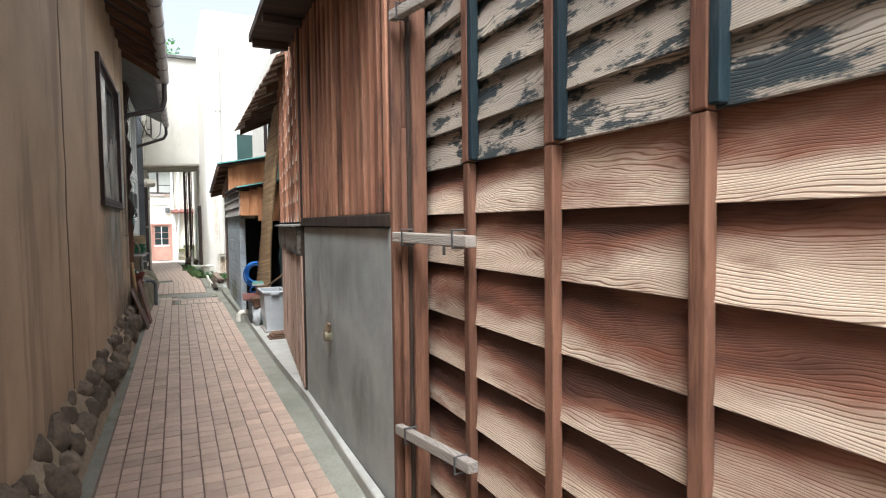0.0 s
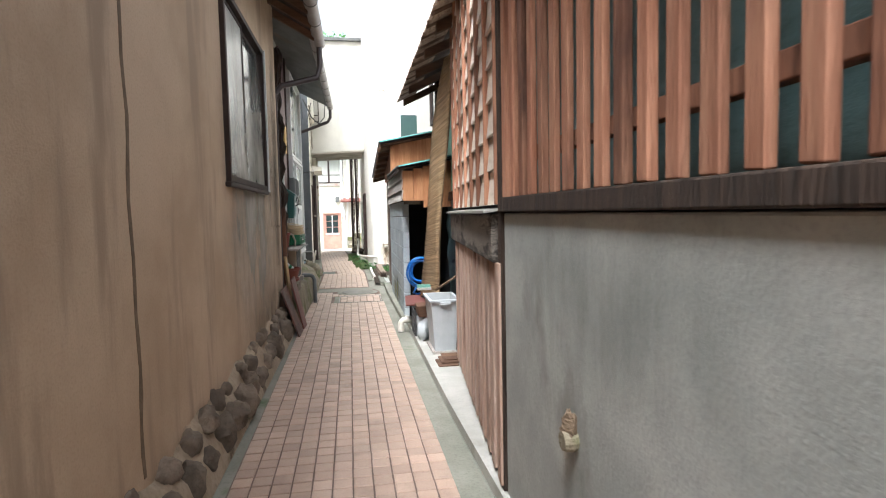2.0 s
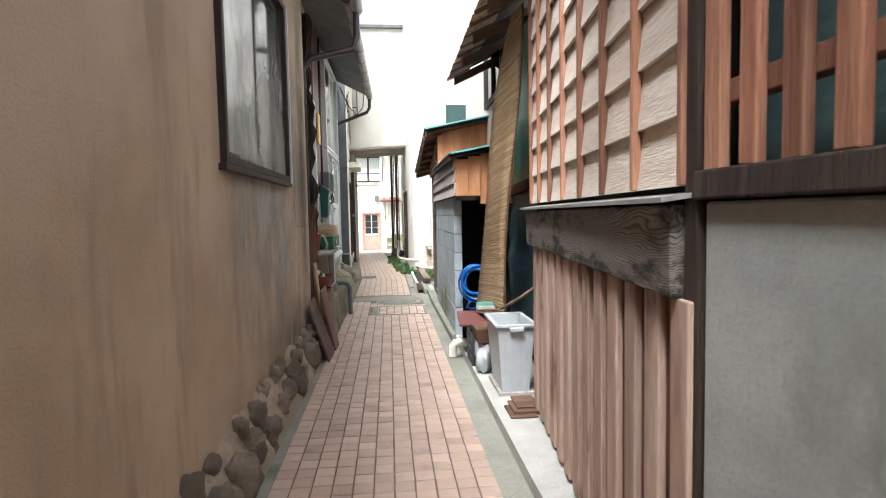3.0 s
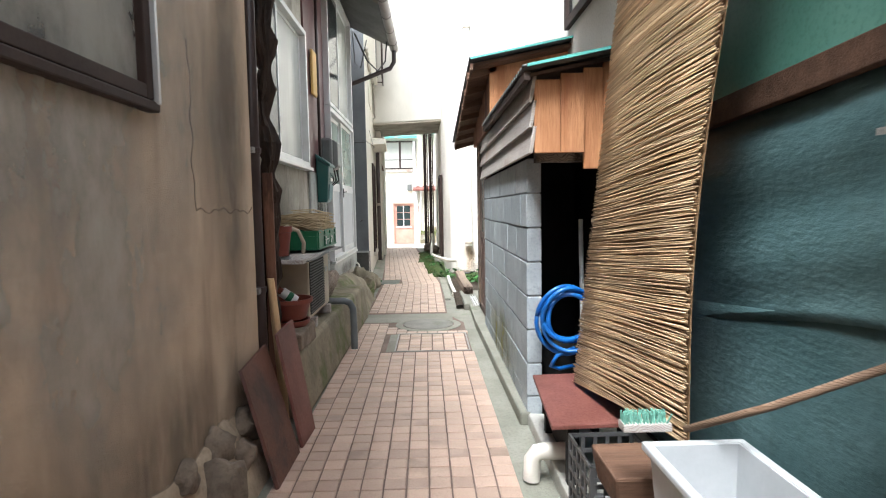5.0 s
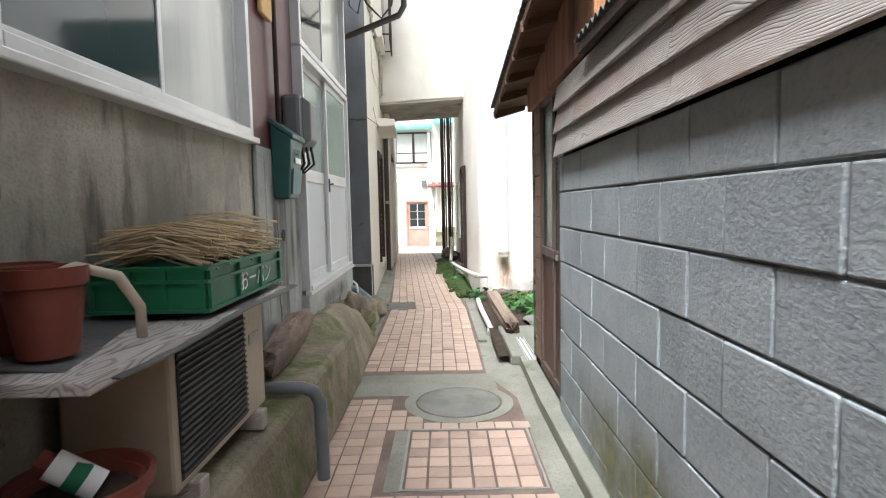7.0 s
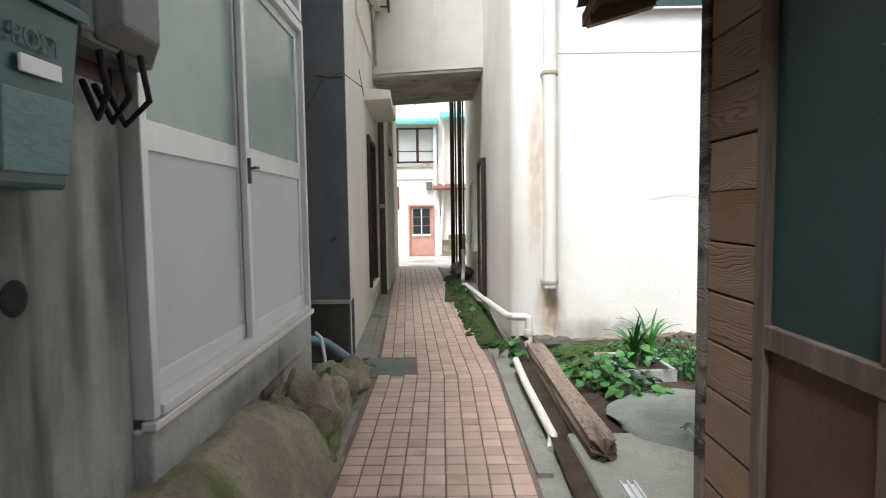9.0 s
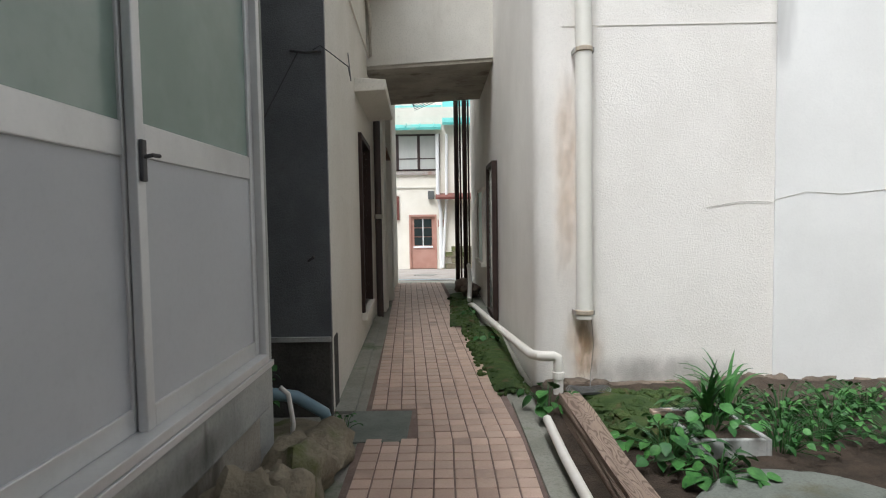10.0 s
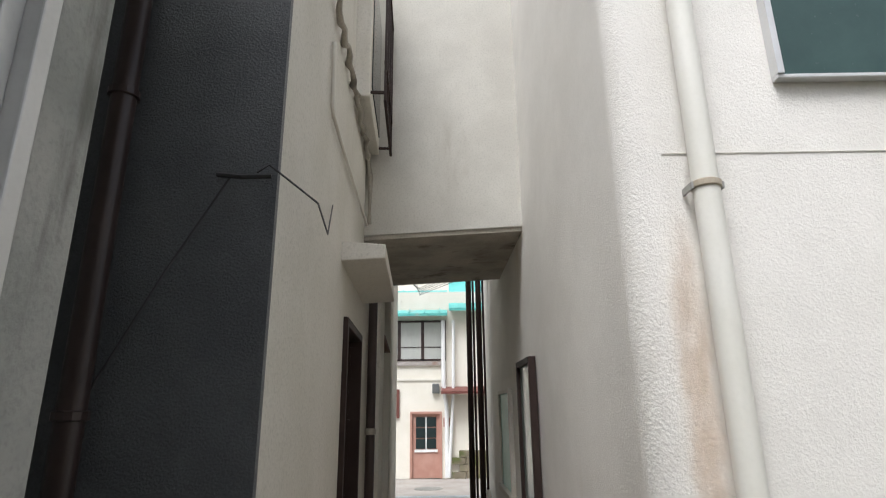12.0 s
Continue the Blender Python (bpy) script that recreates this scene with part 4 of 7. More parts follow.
gnarled(-0.63, 8.88, 0.0, 3.4, 0.05, "gnarled_trunk", "dark gnarled vine trunk against the wall corner")
solo("upright_board", Shape().box(-0.625, -0.57, 8.765, 8.785, 0.0, 1.45, 0.003), M_POST, "reddish board standing beside the drainpipe", "board")
for k, (y, lean) in enumerate(((8.72, 0.1), (8.75, 0.07))):
    s = Shape().tube([(-0.53 - 0.02 * k, y, 0.0), (-0.545 - 0.02 * k, y + 0.005, 0.35), (-0.565 - 0.02 * k, y + 0.01, 0.6), (-0.59 - 0.01 * k, y + 0.01, 0.85)], 0.02, 10)
    s.lathe([(0.021, 0), (0.024, 0.008), (0.021, 0.016)], (-0.546 - 0.02 * k, y + 0.005, 0.36), 10)
    solo("bamboo_pole", s, M_BAMBOO, "tan bamboo pole leaning by the drainpipe", "pole", group="bamboo poles", smooth=40.0)


def leaning_board(a, b, c, d, mat, label):
    """A board on its foot from a to b, leaning so that its top runs from c to d."""
    back = lambda p: (p[0] - 0.016, p[1] - 0.006, p[2])  # noqa: E731
    sh = Shape().hexa([a, b, back(b), back(a)], [c, d, back(d), back(c)], 0.004)
    return solo("leaning_board", sh, mat, label, "board", group="leaning boards")


leaning_board((-0.37, 7.97, 0.0), (-0.365, 8.35, 0.0), (-0.56, 8.11, 0.5), (-0.56, 8.5, 0.53), M_RUSTDARK, "dark rust brown sheet leaning on the plaster wall")
leaning_board((-0.36, 8.4, 0.0), (-0.35, 8.66, 0.0), (-0.5, 8.5, 0.58), (-0.49, 8.8, 0.6), M_RUST, "rust red board leaning in front of the drainpipe")


def post_box():
    x0, x1, y0, y1, z0, z1 = XB + 0.03, -0.727, 11.45, 11.735, 1.31, 1.73
    t = thing("mail_box", "dark green plastic mail box on the wall", "mailbox", (x0, (y0 + y1) / 2, z0))
    part("body", Shape().hexa([(x0, y0 + 0.03, z0), (x1 - 0.03, y0 + 0.03, z0), (x1 - 0.03, y1 - 0.03, z0), (x0, y1 - 0.03, z0)], [(x0, y0, z1 + 0.05), (x1, y0, z1 - 0.04), (x1, y1, z1 - 0.04), (x0, y1, z1 + 0.05)], 0.012), M_POSTGREEN, t)
    part("lid", Shape().hexa([(x0, y0 - 0.01, z1 + 0.05), (x1 + 0.015, y0 - 0.01, z1 - 0.05), (x1 + 0.015, y1 + 0.01, z1 - 0.05), (x0, y1 + 0.01, z1 + 0.05)], [(x0, y0 - 0.01, z1 + 0.085), (x1 + 0.015, y0 - 0.01, z1 - 0.02), (x1 + 0.015, y1 + 0.01, z1 - 0.02), (x0, y1 + 0.01, z1 + 0.085)], 0.006), M_POSTGREEN, t)
    part("flap", Shape().hexa([(x1 - 0.022, y0 + 0.05, z0 + 0.03), (x1 - 0.014, y0 + 0.05, z0 + 0.03), (x1 - 0.014, y1 - 0.05, z0 + 0.03), (x1 - 0.022, y1 - 0.05, z0 + 0.03)], [(x1 - 0.008, y0 + 0.04, z0 + 0.19), (x1 + 0.002, y0 + 0.04, z0 + 0.19), (x1 + 0.002, y1 - 0.04, z0 + 0.19), (x1 - 0.008, y1 - 0.04, z0 + 0.19)], 0.003), M_TEAL, t, "smoky viewing flap")
    part("label_plate", Shape().box(x1 - 0.004, x1 + 0.004, y0 + 0.09, y1 - 0.08, z0 + 0.225, z0 + 0.26, 0.002), M_WHITEPAINT, t)
    words(t, "POST", 0.06, (x1 + 0.001, y0 + 0.07, z0 + 0.275), 90, M_POSTGREEN)


post_box()
t = thing("electric_meter", "grey electric meter box on the maroon panel", "meter", (XB + 0.03, 11.9, 1.66))
part("housing", Shape().box(XB + 0.02, -0.74, 11.76, 12.1, 1.66, 2.02, 0.03), M_METER, t)
part("cover", Shape().hexa([(-0.741, 11.8, 1.67), (-0.69, 11.84, 1.72), (-0.69, 12.02, 1.72), (-0.741, 12.07, 1.67)], [(-0.741, 11.8, 2.01), (-0.69, 11.84, 1.97), (-0.69, 12.02, 1.97), (-0.741, 12.07, 2.01)], 0.01), M_METER, t, "raised window cover")
s = Shape()
for k in range(3):
    s.tube([(-0.77 + 0.02 * k, 11.86 + 0.06 * k, 1.68), (-0.75 + 0.02 * k, 11.86 + 0.06 * k, 1.56), (-0.79, 11.88 + 0.06 * k, 1.5), (-0.84, 11.9 + 0.05 * k, 1.6)], 0.009, 8)
part("cable", s, M_BLACK, t, smooth=True)
solo("yellow_plate", Shape().box(XB + 0.03, XB + 0.06, 11.32, 11.52, 2.4, 2.85, 0.01), M_YELLOW, "blank yellow enamel plate on the wall", "plate")
solo("wall_drain_hole", Shape().lathe([(0.036, 0), (0.042, 0.004), (0.03, 0.008)], (0, 0, 0), 16), M_BLACK, "dark drain hole in the concrete pillar", "hole").matrix_basis = pose(XB + 0.03, 11.65, 1.073, 0, 90, 0)

# ---- dark stucco wall and white house on the left ----
structure("wall_dark", Shape().box(-1.9, -0.735, 15.07, 15.1, 0.5, 6.5), M_DARKSTUCCO, "dark grey rough stucco wall end")
structure("wall_dark_base", Shape().box(-1.9, -0.74, 15.05, 15.3, -0.02, 0.5, 0.008), M_DAMPBASE, "dark damp base of the stucco wall")
structure("wall_dark_ledge", Shape().box(-1.9, -0.735, 15.03, 15.06, 0.49, 0.52), M_CONCRETE, "thin grey ledge on the stucco wall")
structure("wall_gap", Shape().box(-1.9, -1.5, 14.2, 15.1, 0, 6.4), M_CONCRETE, "bare concrete in the gap between the houses")
C = along(-0.735, 15.07, -0.93, 18.3)
C2 = along(-0.93, 18.3, -1.02, 23.0)
w = Shape(C)
w.box(0.03, 2.06, 0, 0.25, 0, 6.5).box(2.06, 3.0, 0, 0.25, 2.12, 6.5).box(2.06, 3.0, 0, 0.25, 0, 0.34).box(3.0, 3.3, 0, 0.25, 0, 6.5)
structure("wall_white_west", w, M_CREAM, "off-white plaster wall of the narrow house")
w = Shape(C2)
w.box(-0.02, 4.7, 0.02, 0.25, 0, 6)
structure("wall_white_west_far", w, M_CREAM, "off-white plaster wall farther down the alley")
structure("wall_white_west_top", Shape().box(-4, -0.95, 15.3, 23, 6.4, 6.48), M_CREAM)
structure("door_trim", Shape(C).box(2.0, 2.06, -0.035, 0.1, 0.34, 2.16, 0.005).box(3.0, 3.06, -0.035, 0.1, 0.34, 2.16, 0.005).box(2.06, 3.0, -0.035, 0.1, 2.1, 2.16, 0.005), M_BROWNFRAME, "dark brown trim round the entrance door")
t = thing("door_2", "dark brown entrance door set back in the white wall", "door", (-0.9, 17.3, 0.34), kind="structure")
part("door_leaf", Shape(C).box(2.08, 2.98, 0.12, 0.16, 0.35, 2.11, 0.004), M_BROWNFRAME, t)
part("pane", Shape(C).box(2.2, 2.86, 0.112, 0.119, 1.2, 2.0), M_DARKGLASS, t)
part("door_handle", Shape(C).tube([(2.13, 0.12, 1.15), (2.13, 0.06, 1.15), (2.22, 0.06, 1.15)], 0.01, 8), M_STEEL, t)
part("door_step", Shape(C).box(2.0, 3.06, -0.06, 0.1, 0.26, 0.34, 0.008), M_CREAM, t)
structure("awning", Shape(C).hexa([(1.75, 0.01, 2.5), (1.75, -0.3, 2.52), (3.35, -0.3, 2.52), (3.35, 0.01, 2.5)], [(1.75, 0.01, 2.64), (1.75, -0.3, 2.62), (3.35, -0.3, 2.62), (3.35, 0.01, 2.64)], 0.01), M_CREAM, "pale concrete canopy over the entrance door")
d = thing("downpipe", "grey brown drainpipe on the white house", "pipe", (-1.0, 18.75, 0))
part("pipe", Shape(C2).tube([(0.5, -0.05, 0), (0.5, -0.05, 2.6)], 0.045, 12), M_PIPE, d, smooth=40.0)
part("collar", Shape(C2).lathe([(0.05, 0), (0.055, 0.01), (0.055, 0.05), (0.05, 0.06)], (0.5, -0.05, 1.3), 12), M_PLASTER_B, d)
structure("pilaster", Shape(C2).box(0.9, 1.3, -0.09, 0.01, 0, 3.1, 0.01), M_CREAM, "plaster pilaster on the white wall")
structure("pilaster", Shape(C2).box(2.0, 2.25, -0.1, 0.01, 0, 3.1, 0.01), M_CREAM, "plaster pilaster on the white wall")
solo("wall_lamp", Shape(C2).hexa([(1.5, 0.01, 2.2), (1.5, -0.12, 2.2), (1.8, -0.12, 2.2), (1.8, 0.01, 2.2)], [(1.5, 0.01, 2.42), (1.5, -0.05, 2.42), (1.8, -0.05, 2.42), (1.8, 0.01, 2.42)], 0.01), M_RAFTER, "small brown hood on the white wall", "hood")
t = thing("window_4", "upper window with a rusty rail on the white house", "window", (-0.85, 17.3, 3.5), kind="structure")
part("window_box", Shape(C).box(2.1, 3.2, -0.13, 0.01, 3.98, 5.45, 0.01), M_CREAM, t)
part("pane", Shape(C).box(2.2, 3.1, -0.14, -0.131, 4.12, 5.35), M_DARKGLASS, t)
r = Shape(C)
for u in (2.12, 2.45, 2.8, 3.14):
    r.box(u, u + 0.02, -0.26, -0.24, 3.95, 5.45)
for z in (3.95, 4.3, 5.4):
    r.box(2.12, 3.16, -0.262, -0.238, z, z + 0.025)
for u in (2.12, 3.14):
    r.box(u, u + 0.02, -0.24, -0.13, 4.02, 4.04)
part("rail", r, M_BROWNFRAME, t)
solo("cable_conduit", Shape(C).tube([(0.93, -0.022, 3.62), (0.94, -0.022, 3.58), (0.98, -0.022, 3.22), (1.03, -0.022, 3.19), (1.6, -0.022, 3.2), (3.2, -0.03, 3.24)], 0.013, 8), M_PVC, "thin pale conduit running along the white wall", "pipe", smooth=True)
rope = [(0.04 + 0.08 * k, -0.035 - 0.012 * math.sin(k * 1.9), 3.9 + 0.02 * math.sin(k * 0.8) + 0.012 * math.sin(k * 2.3)) for k in range(40)] + [(3.22, -0.05, 3.75), (3.23, -0.05, 3.4), (3.23, -0.05, 3.26)]
solo("bundled_cable", Shape(C).tube(rope, [0.022 + 0.006 * math.sin(k * 2.1) for k in range(43)], 8, 0.12), M_PLASTER_B, "lumpy taped cable along the white wall", "cable", smooth=True)
s = Shape().tube([(-1.31, 15.0, 0.5), (-1.31, 15.0, 7)], 0.045, 14)
d = thing("downpipe", "dark drainpipe in the gap beside the stucco wall", "pipe", (-1.31, 15.0, 0.5))
part("pipe", s, M_PIPE, d, smooth=40.0)
for z in (1.5, 2.65):
    part("collar", Shape().lathe([(0.047, 0), (0.055, 0.004), (0.055, 0.03), (0.047, 0.034)], (-1.31, 15.0, z), 14), M_PIPE, d)
s = Shape().tube([(-0.95, 15.05, 2.36), (-0.85, 15.03, 2.34), (-0.75, 15.05, 2.35)], 0.009, 6).tube([(-0.8, 15.04, 2.36), (-0.75, 15.02, 2.38), (-0.6, 15.15, 2.28), (-0.66, 15.6, 2.3), (-0.82, 16.4, 2.75)], 0.004, 5)
s.tube([(-0.9, 15.05, 2.35), (-1.1, 15.06, 2.0), (-1.4, 15.06, 1.4)], 0.004, 5)
solo("wall_hook", s, M_DARKGREY, "iron hook with loose wire on the stucco wall", "hook")
solo("wall_hook", Shape().tube([(-0.86, 15.07, 1.03), (-0.86, 15.02, 1.02), (-0.82, 15.0, 1.05)], 0.01, 6), M_DARKGREY, "small iron hook in the stucco wall", "hook")
solo("drain_pipe_low", Shape().tube([(-1.3, 14.55, 0.3), (-0.95, 14.55, 0.3), (-0.85, 14.6, 0.27), (-0.72, 14.75, 0.12), (-0.7, 14.78, 0.0)], 0.035, 12), M_BLUEPIPE, "blue grey drain bend in the gap", "pipe", smooth=40.0)
solo("white_hose", Shape().tube([(-0.86, 14.35, 0.4), (-0.82, 14.36, 0.36), (-0.8, 14.37, 0.2), (-0.82, 14.37, 0.02)], 0.013, 8), M_PVC, "thin white drain hose beside the rocks", "hose", smooth=True)
structure("rubble", Shape().rock(-0.62, 14.35, 0.08, 0.14, 0.2, 0.12, 0.4).rock(-0.95, 14.7, -0.02, 0.25, 0.3, 0.06), M_ROCK, "crumbled concrete edge beside the rocks", smooth=50.0)

# ---- bridge between the houses ----
b = Shape().hexa([(-0.98, 18.3, 3.14), (0.66, 18.3, 3.22), (0.66, 20.4, 3.22), (-1.05, 20.4, 3.14)], [(-0.98, 18.3, 6.32), (0.66, 18.3, 6.36), (0.66, 20.4, 6.36), (-1.05, 20.4, 6.32)], 0.008)
structure("bridge", b, M_BRIDGE, "off-white plastered bridge room between the houses")
structure("bridge_coping", Shape().box(-1.0, 0.66, 18.22, 20.5, 6.33, 6.42, 0.01), M_TIN, "thin grey coping on the bridge")
structure("bridge_soffit", Shape().hexa([(-0.97, 18.32, 3.10), (0.62, 18.32, 3.18), (0.62, 20.4, 3.18), (-1.0, 20.4, 3.10)], [(-0.97, 18.32, 3.138), (0.62, 18.32, 3.218), (0.62, 20.4, 3.218), (-1.0, 20.4, 3.138)]), M_PLASTER_B, "soffit of the bridge in grey plaster, darker than its walls")

# ---- white stucco house on the right ----
poly = [(8, 15.5)]
for k in range(9):
    a = math.radians(270 - 88 * k / 8)
    poly.append((0.82 + 0.15 * math.cos(a), 15.65 + 0.15 * math.sin(a)))
poly += [(0.56, 20.0), (0.5, 23.2), (8, 23.2)]
structure("wall_stucco", Shape().prism(poly, 0, 6.9), M_WHITE, "rough white stucco house with a rounded corner", smooth=25.0)
structure("wall_panel", Shape().box(2.38, 8, 15.488, 15.4985, 0.0, 6.8), M_WHITE_B, "smoother bluish white plaster panel on the stucco house")
structure("stucco_crack", Shape().tube([(1.9, 15.495, 1.33), (2.15, 15.494, 1.37), (2.37, 15.49, 1.36), (2.39, 15.487, 1.38), (2.6, 15.486, 1.43), (2.85, 15.486, 1.41), (3.2, 15.486, 1.44)], 0.0017, 5), M_PLASTER_B, "thin crack across the stucco")
structure("stucco_joint", Shape().box(0.86, 8, 15.495, 15.4985, 2.626, 2.629), M_CREAM, "fine groove line in the stucco")
s = Shape()
for k in range(16):
    s.rock(0.8 + 0.16 * k, 15.49, 0.03, 0.12, 0.05, 0.06 + rnd.uniform(-0.02, 0.03), 0.5, 3)
structure("stucco_base", s, M_STONE, "broken grey cement footing of the stucco wall", smooth=60.0)
t = thing("window_5", "dark wired glass window high in the stucco", "window", (2.0, 15.47, 2.97), kind="structure")
part("pane", Shape().box(1.45, 3.0, 15.455, 15.49, 3.0, 3.75), M_HUTGLASS, t)
f = Shape().box(1.42, 3.03, 15.45, 15.498, 2.98, 3.0, 0.004).box(1.42, 3.03, 15.44, 15.498, 3.75, 3.79).box(1.42, 1.45, 15.44, 15.498, 3.0, 3.75).box(3.0, 3.03, 15.44, 15.498, 3.0, 3.75)
part("window_frame", f, M_ALU, t)
d = thing("downpipe", "cream drainpipe with rust marks on white stucco", "pipe", (1.0, 15.42, 0.55))
part("pipe", Shape().tube([(1.0, 15.42, 0.55), (1.0, 15.42, 6.85)], 0.056, 18), M_CREAMPIPE, d, smooth=40.0)
for z in (0.58, 2.42, 4.3):
    part("collar", Shape().lathe([(0.057, 0), (0.064, 0.006), (0.064, 0.03), (0.057, 0.036)], (1.0, 15.42, z), 18), M_AC, d)
    for x in (0.93, 1.06):
        part("bracket", Shape().box(x, x + 0.01, 15.4, 15.5, z, z + 0.03), M_STEEL, d)
stain((0.82, 15.494), (1.22, 15.494), -0.05, 0.75, M_RUSTSTAIN, "orange rust stain below the drainpipe")
stain((0.9, 15.491), (1.14, 15.491), 0.05, 0.62, M_RUSTSTAIN, "darker rust stain below the drainpipe")
stain((0.78, 15.493), (1.0, 15.493), 0.5, 2.6, M_RUSTSTAIN, "faint rust streak beside the drainpipe")
stain((0.75, 15.492), (2.38, 15.492), -0.1, 0.32, M_DAMPSHADE, "dark damp rim along the foot of the stucco")
stain((2.3, 15.484), (2.55, 15.484), 2.2, 3.1, M_DRIP, "dark drip mark on the plaster panel")
D = along(0.665, 15.7, 0.575, 19.0)
t = thing("door_3", "aluminium framed glass door in the stucco side wall", "door", (0.6, 18.2, 0.1), kind="structure")
part("door_frame", Shape(D).box(2.25, 2.3, 0.0, 0.06, 0.08, 1.95).box(2.95, 3.0, 0.0, 0.06, 0.08, 1.95).box(2.3, 2.95, 0.0, 0.06, 1.9, 1.95).box(2.3, 2.95, 0, 0.06, 0.08, 0.14), M_BROWNFRAME, t)
part("pane", Shape(D).box(2.3, 2.95, 0.01, 0.03, 0.14, 1.9), M_FROST, t)
D2 = along(0.58, 19.0, 0.56, 20.0)
t = thing("window_6", "small green glazed window in the stucco side wall", "window", (0.56, 20.2, 0.6), kind="structure")
part("pane", Shape(D2).box(0.6, 1.6, 0.0, 0.025, 0.64, 1.7), M_GREEN, t)
part("window_frame", Shape(D2).box(0.55, 0.6, 0, 0.05, 0.6, 1.74).box(1.6, 1.65, 0, 0.05, 0.6, 1.74).box(0.6, 1.6, 0, 0.05, 1.7, 1.74).box(0.5, 1.7, 0, 0.08, 0.58, 0.64), M_CREAM, t)
solo("pvc_drain", Shape().tube([(0.79, 15.3, 0.0), (0.79, 15.3, 0.26), (0.785, 15.3, 0.3), (0.76, 15.3, 0.31), (0.66, 15.32, 0.31), (0.62, 15.4, 0.3), (0.56, 16.2, 0.25), (0.5, 17.2, 0.18), (0.44, 18.2, 0.12), (0.36, 19.2, 0.08), (0.33, 19.6, 0.02)], 0.034, 14), M_PVC, "white plastic drain along the foot of the stucco", "pipe", smooth=40.0)
part("coupling", Shape().lathe([(0.036, 0), (0.041, 0.004), (0.041, 0.05), (0.036, 0.054)], (0.79, 15.3, 0.15), 14), M_PVC, bpy.data.objects["pvc_drain"])
for x in (0.19, 0.345):
    solo("black_pole", Shape().tube([(x, 22, -0.01), (x, 22, 4.6)], 0.045, 12).tube([(x + 0.07, 21.98, 0), (x + 0.07, 21.98, 4.6)], 0.018, 8), M_BROWNFRAME, "dark pipe standing at the end of the alley", "pole", group="dark poles", smooth=40.0)
for k, (x, y) in enumerate(((0.28, 21.4), (0.38, 20.7))):
    solo("rock", Shape().rock(x, y, 0.1, 0.16, 0.2, 0.13, 0.35), M_STONE, "dark stone beside the poles", "rock", smooth=50.0)
solo("pvc_elbow", Shape().tube([(0.36, 21.0, 0.5), (0.37, 20.9, 0.4), (0.36, 20.4, 0.25), (0.33, 19.9, 0.05)], 0.035, 10), M_PVC, "pale drain elbow by the stucco wall", "pipe", smooth=40.0)

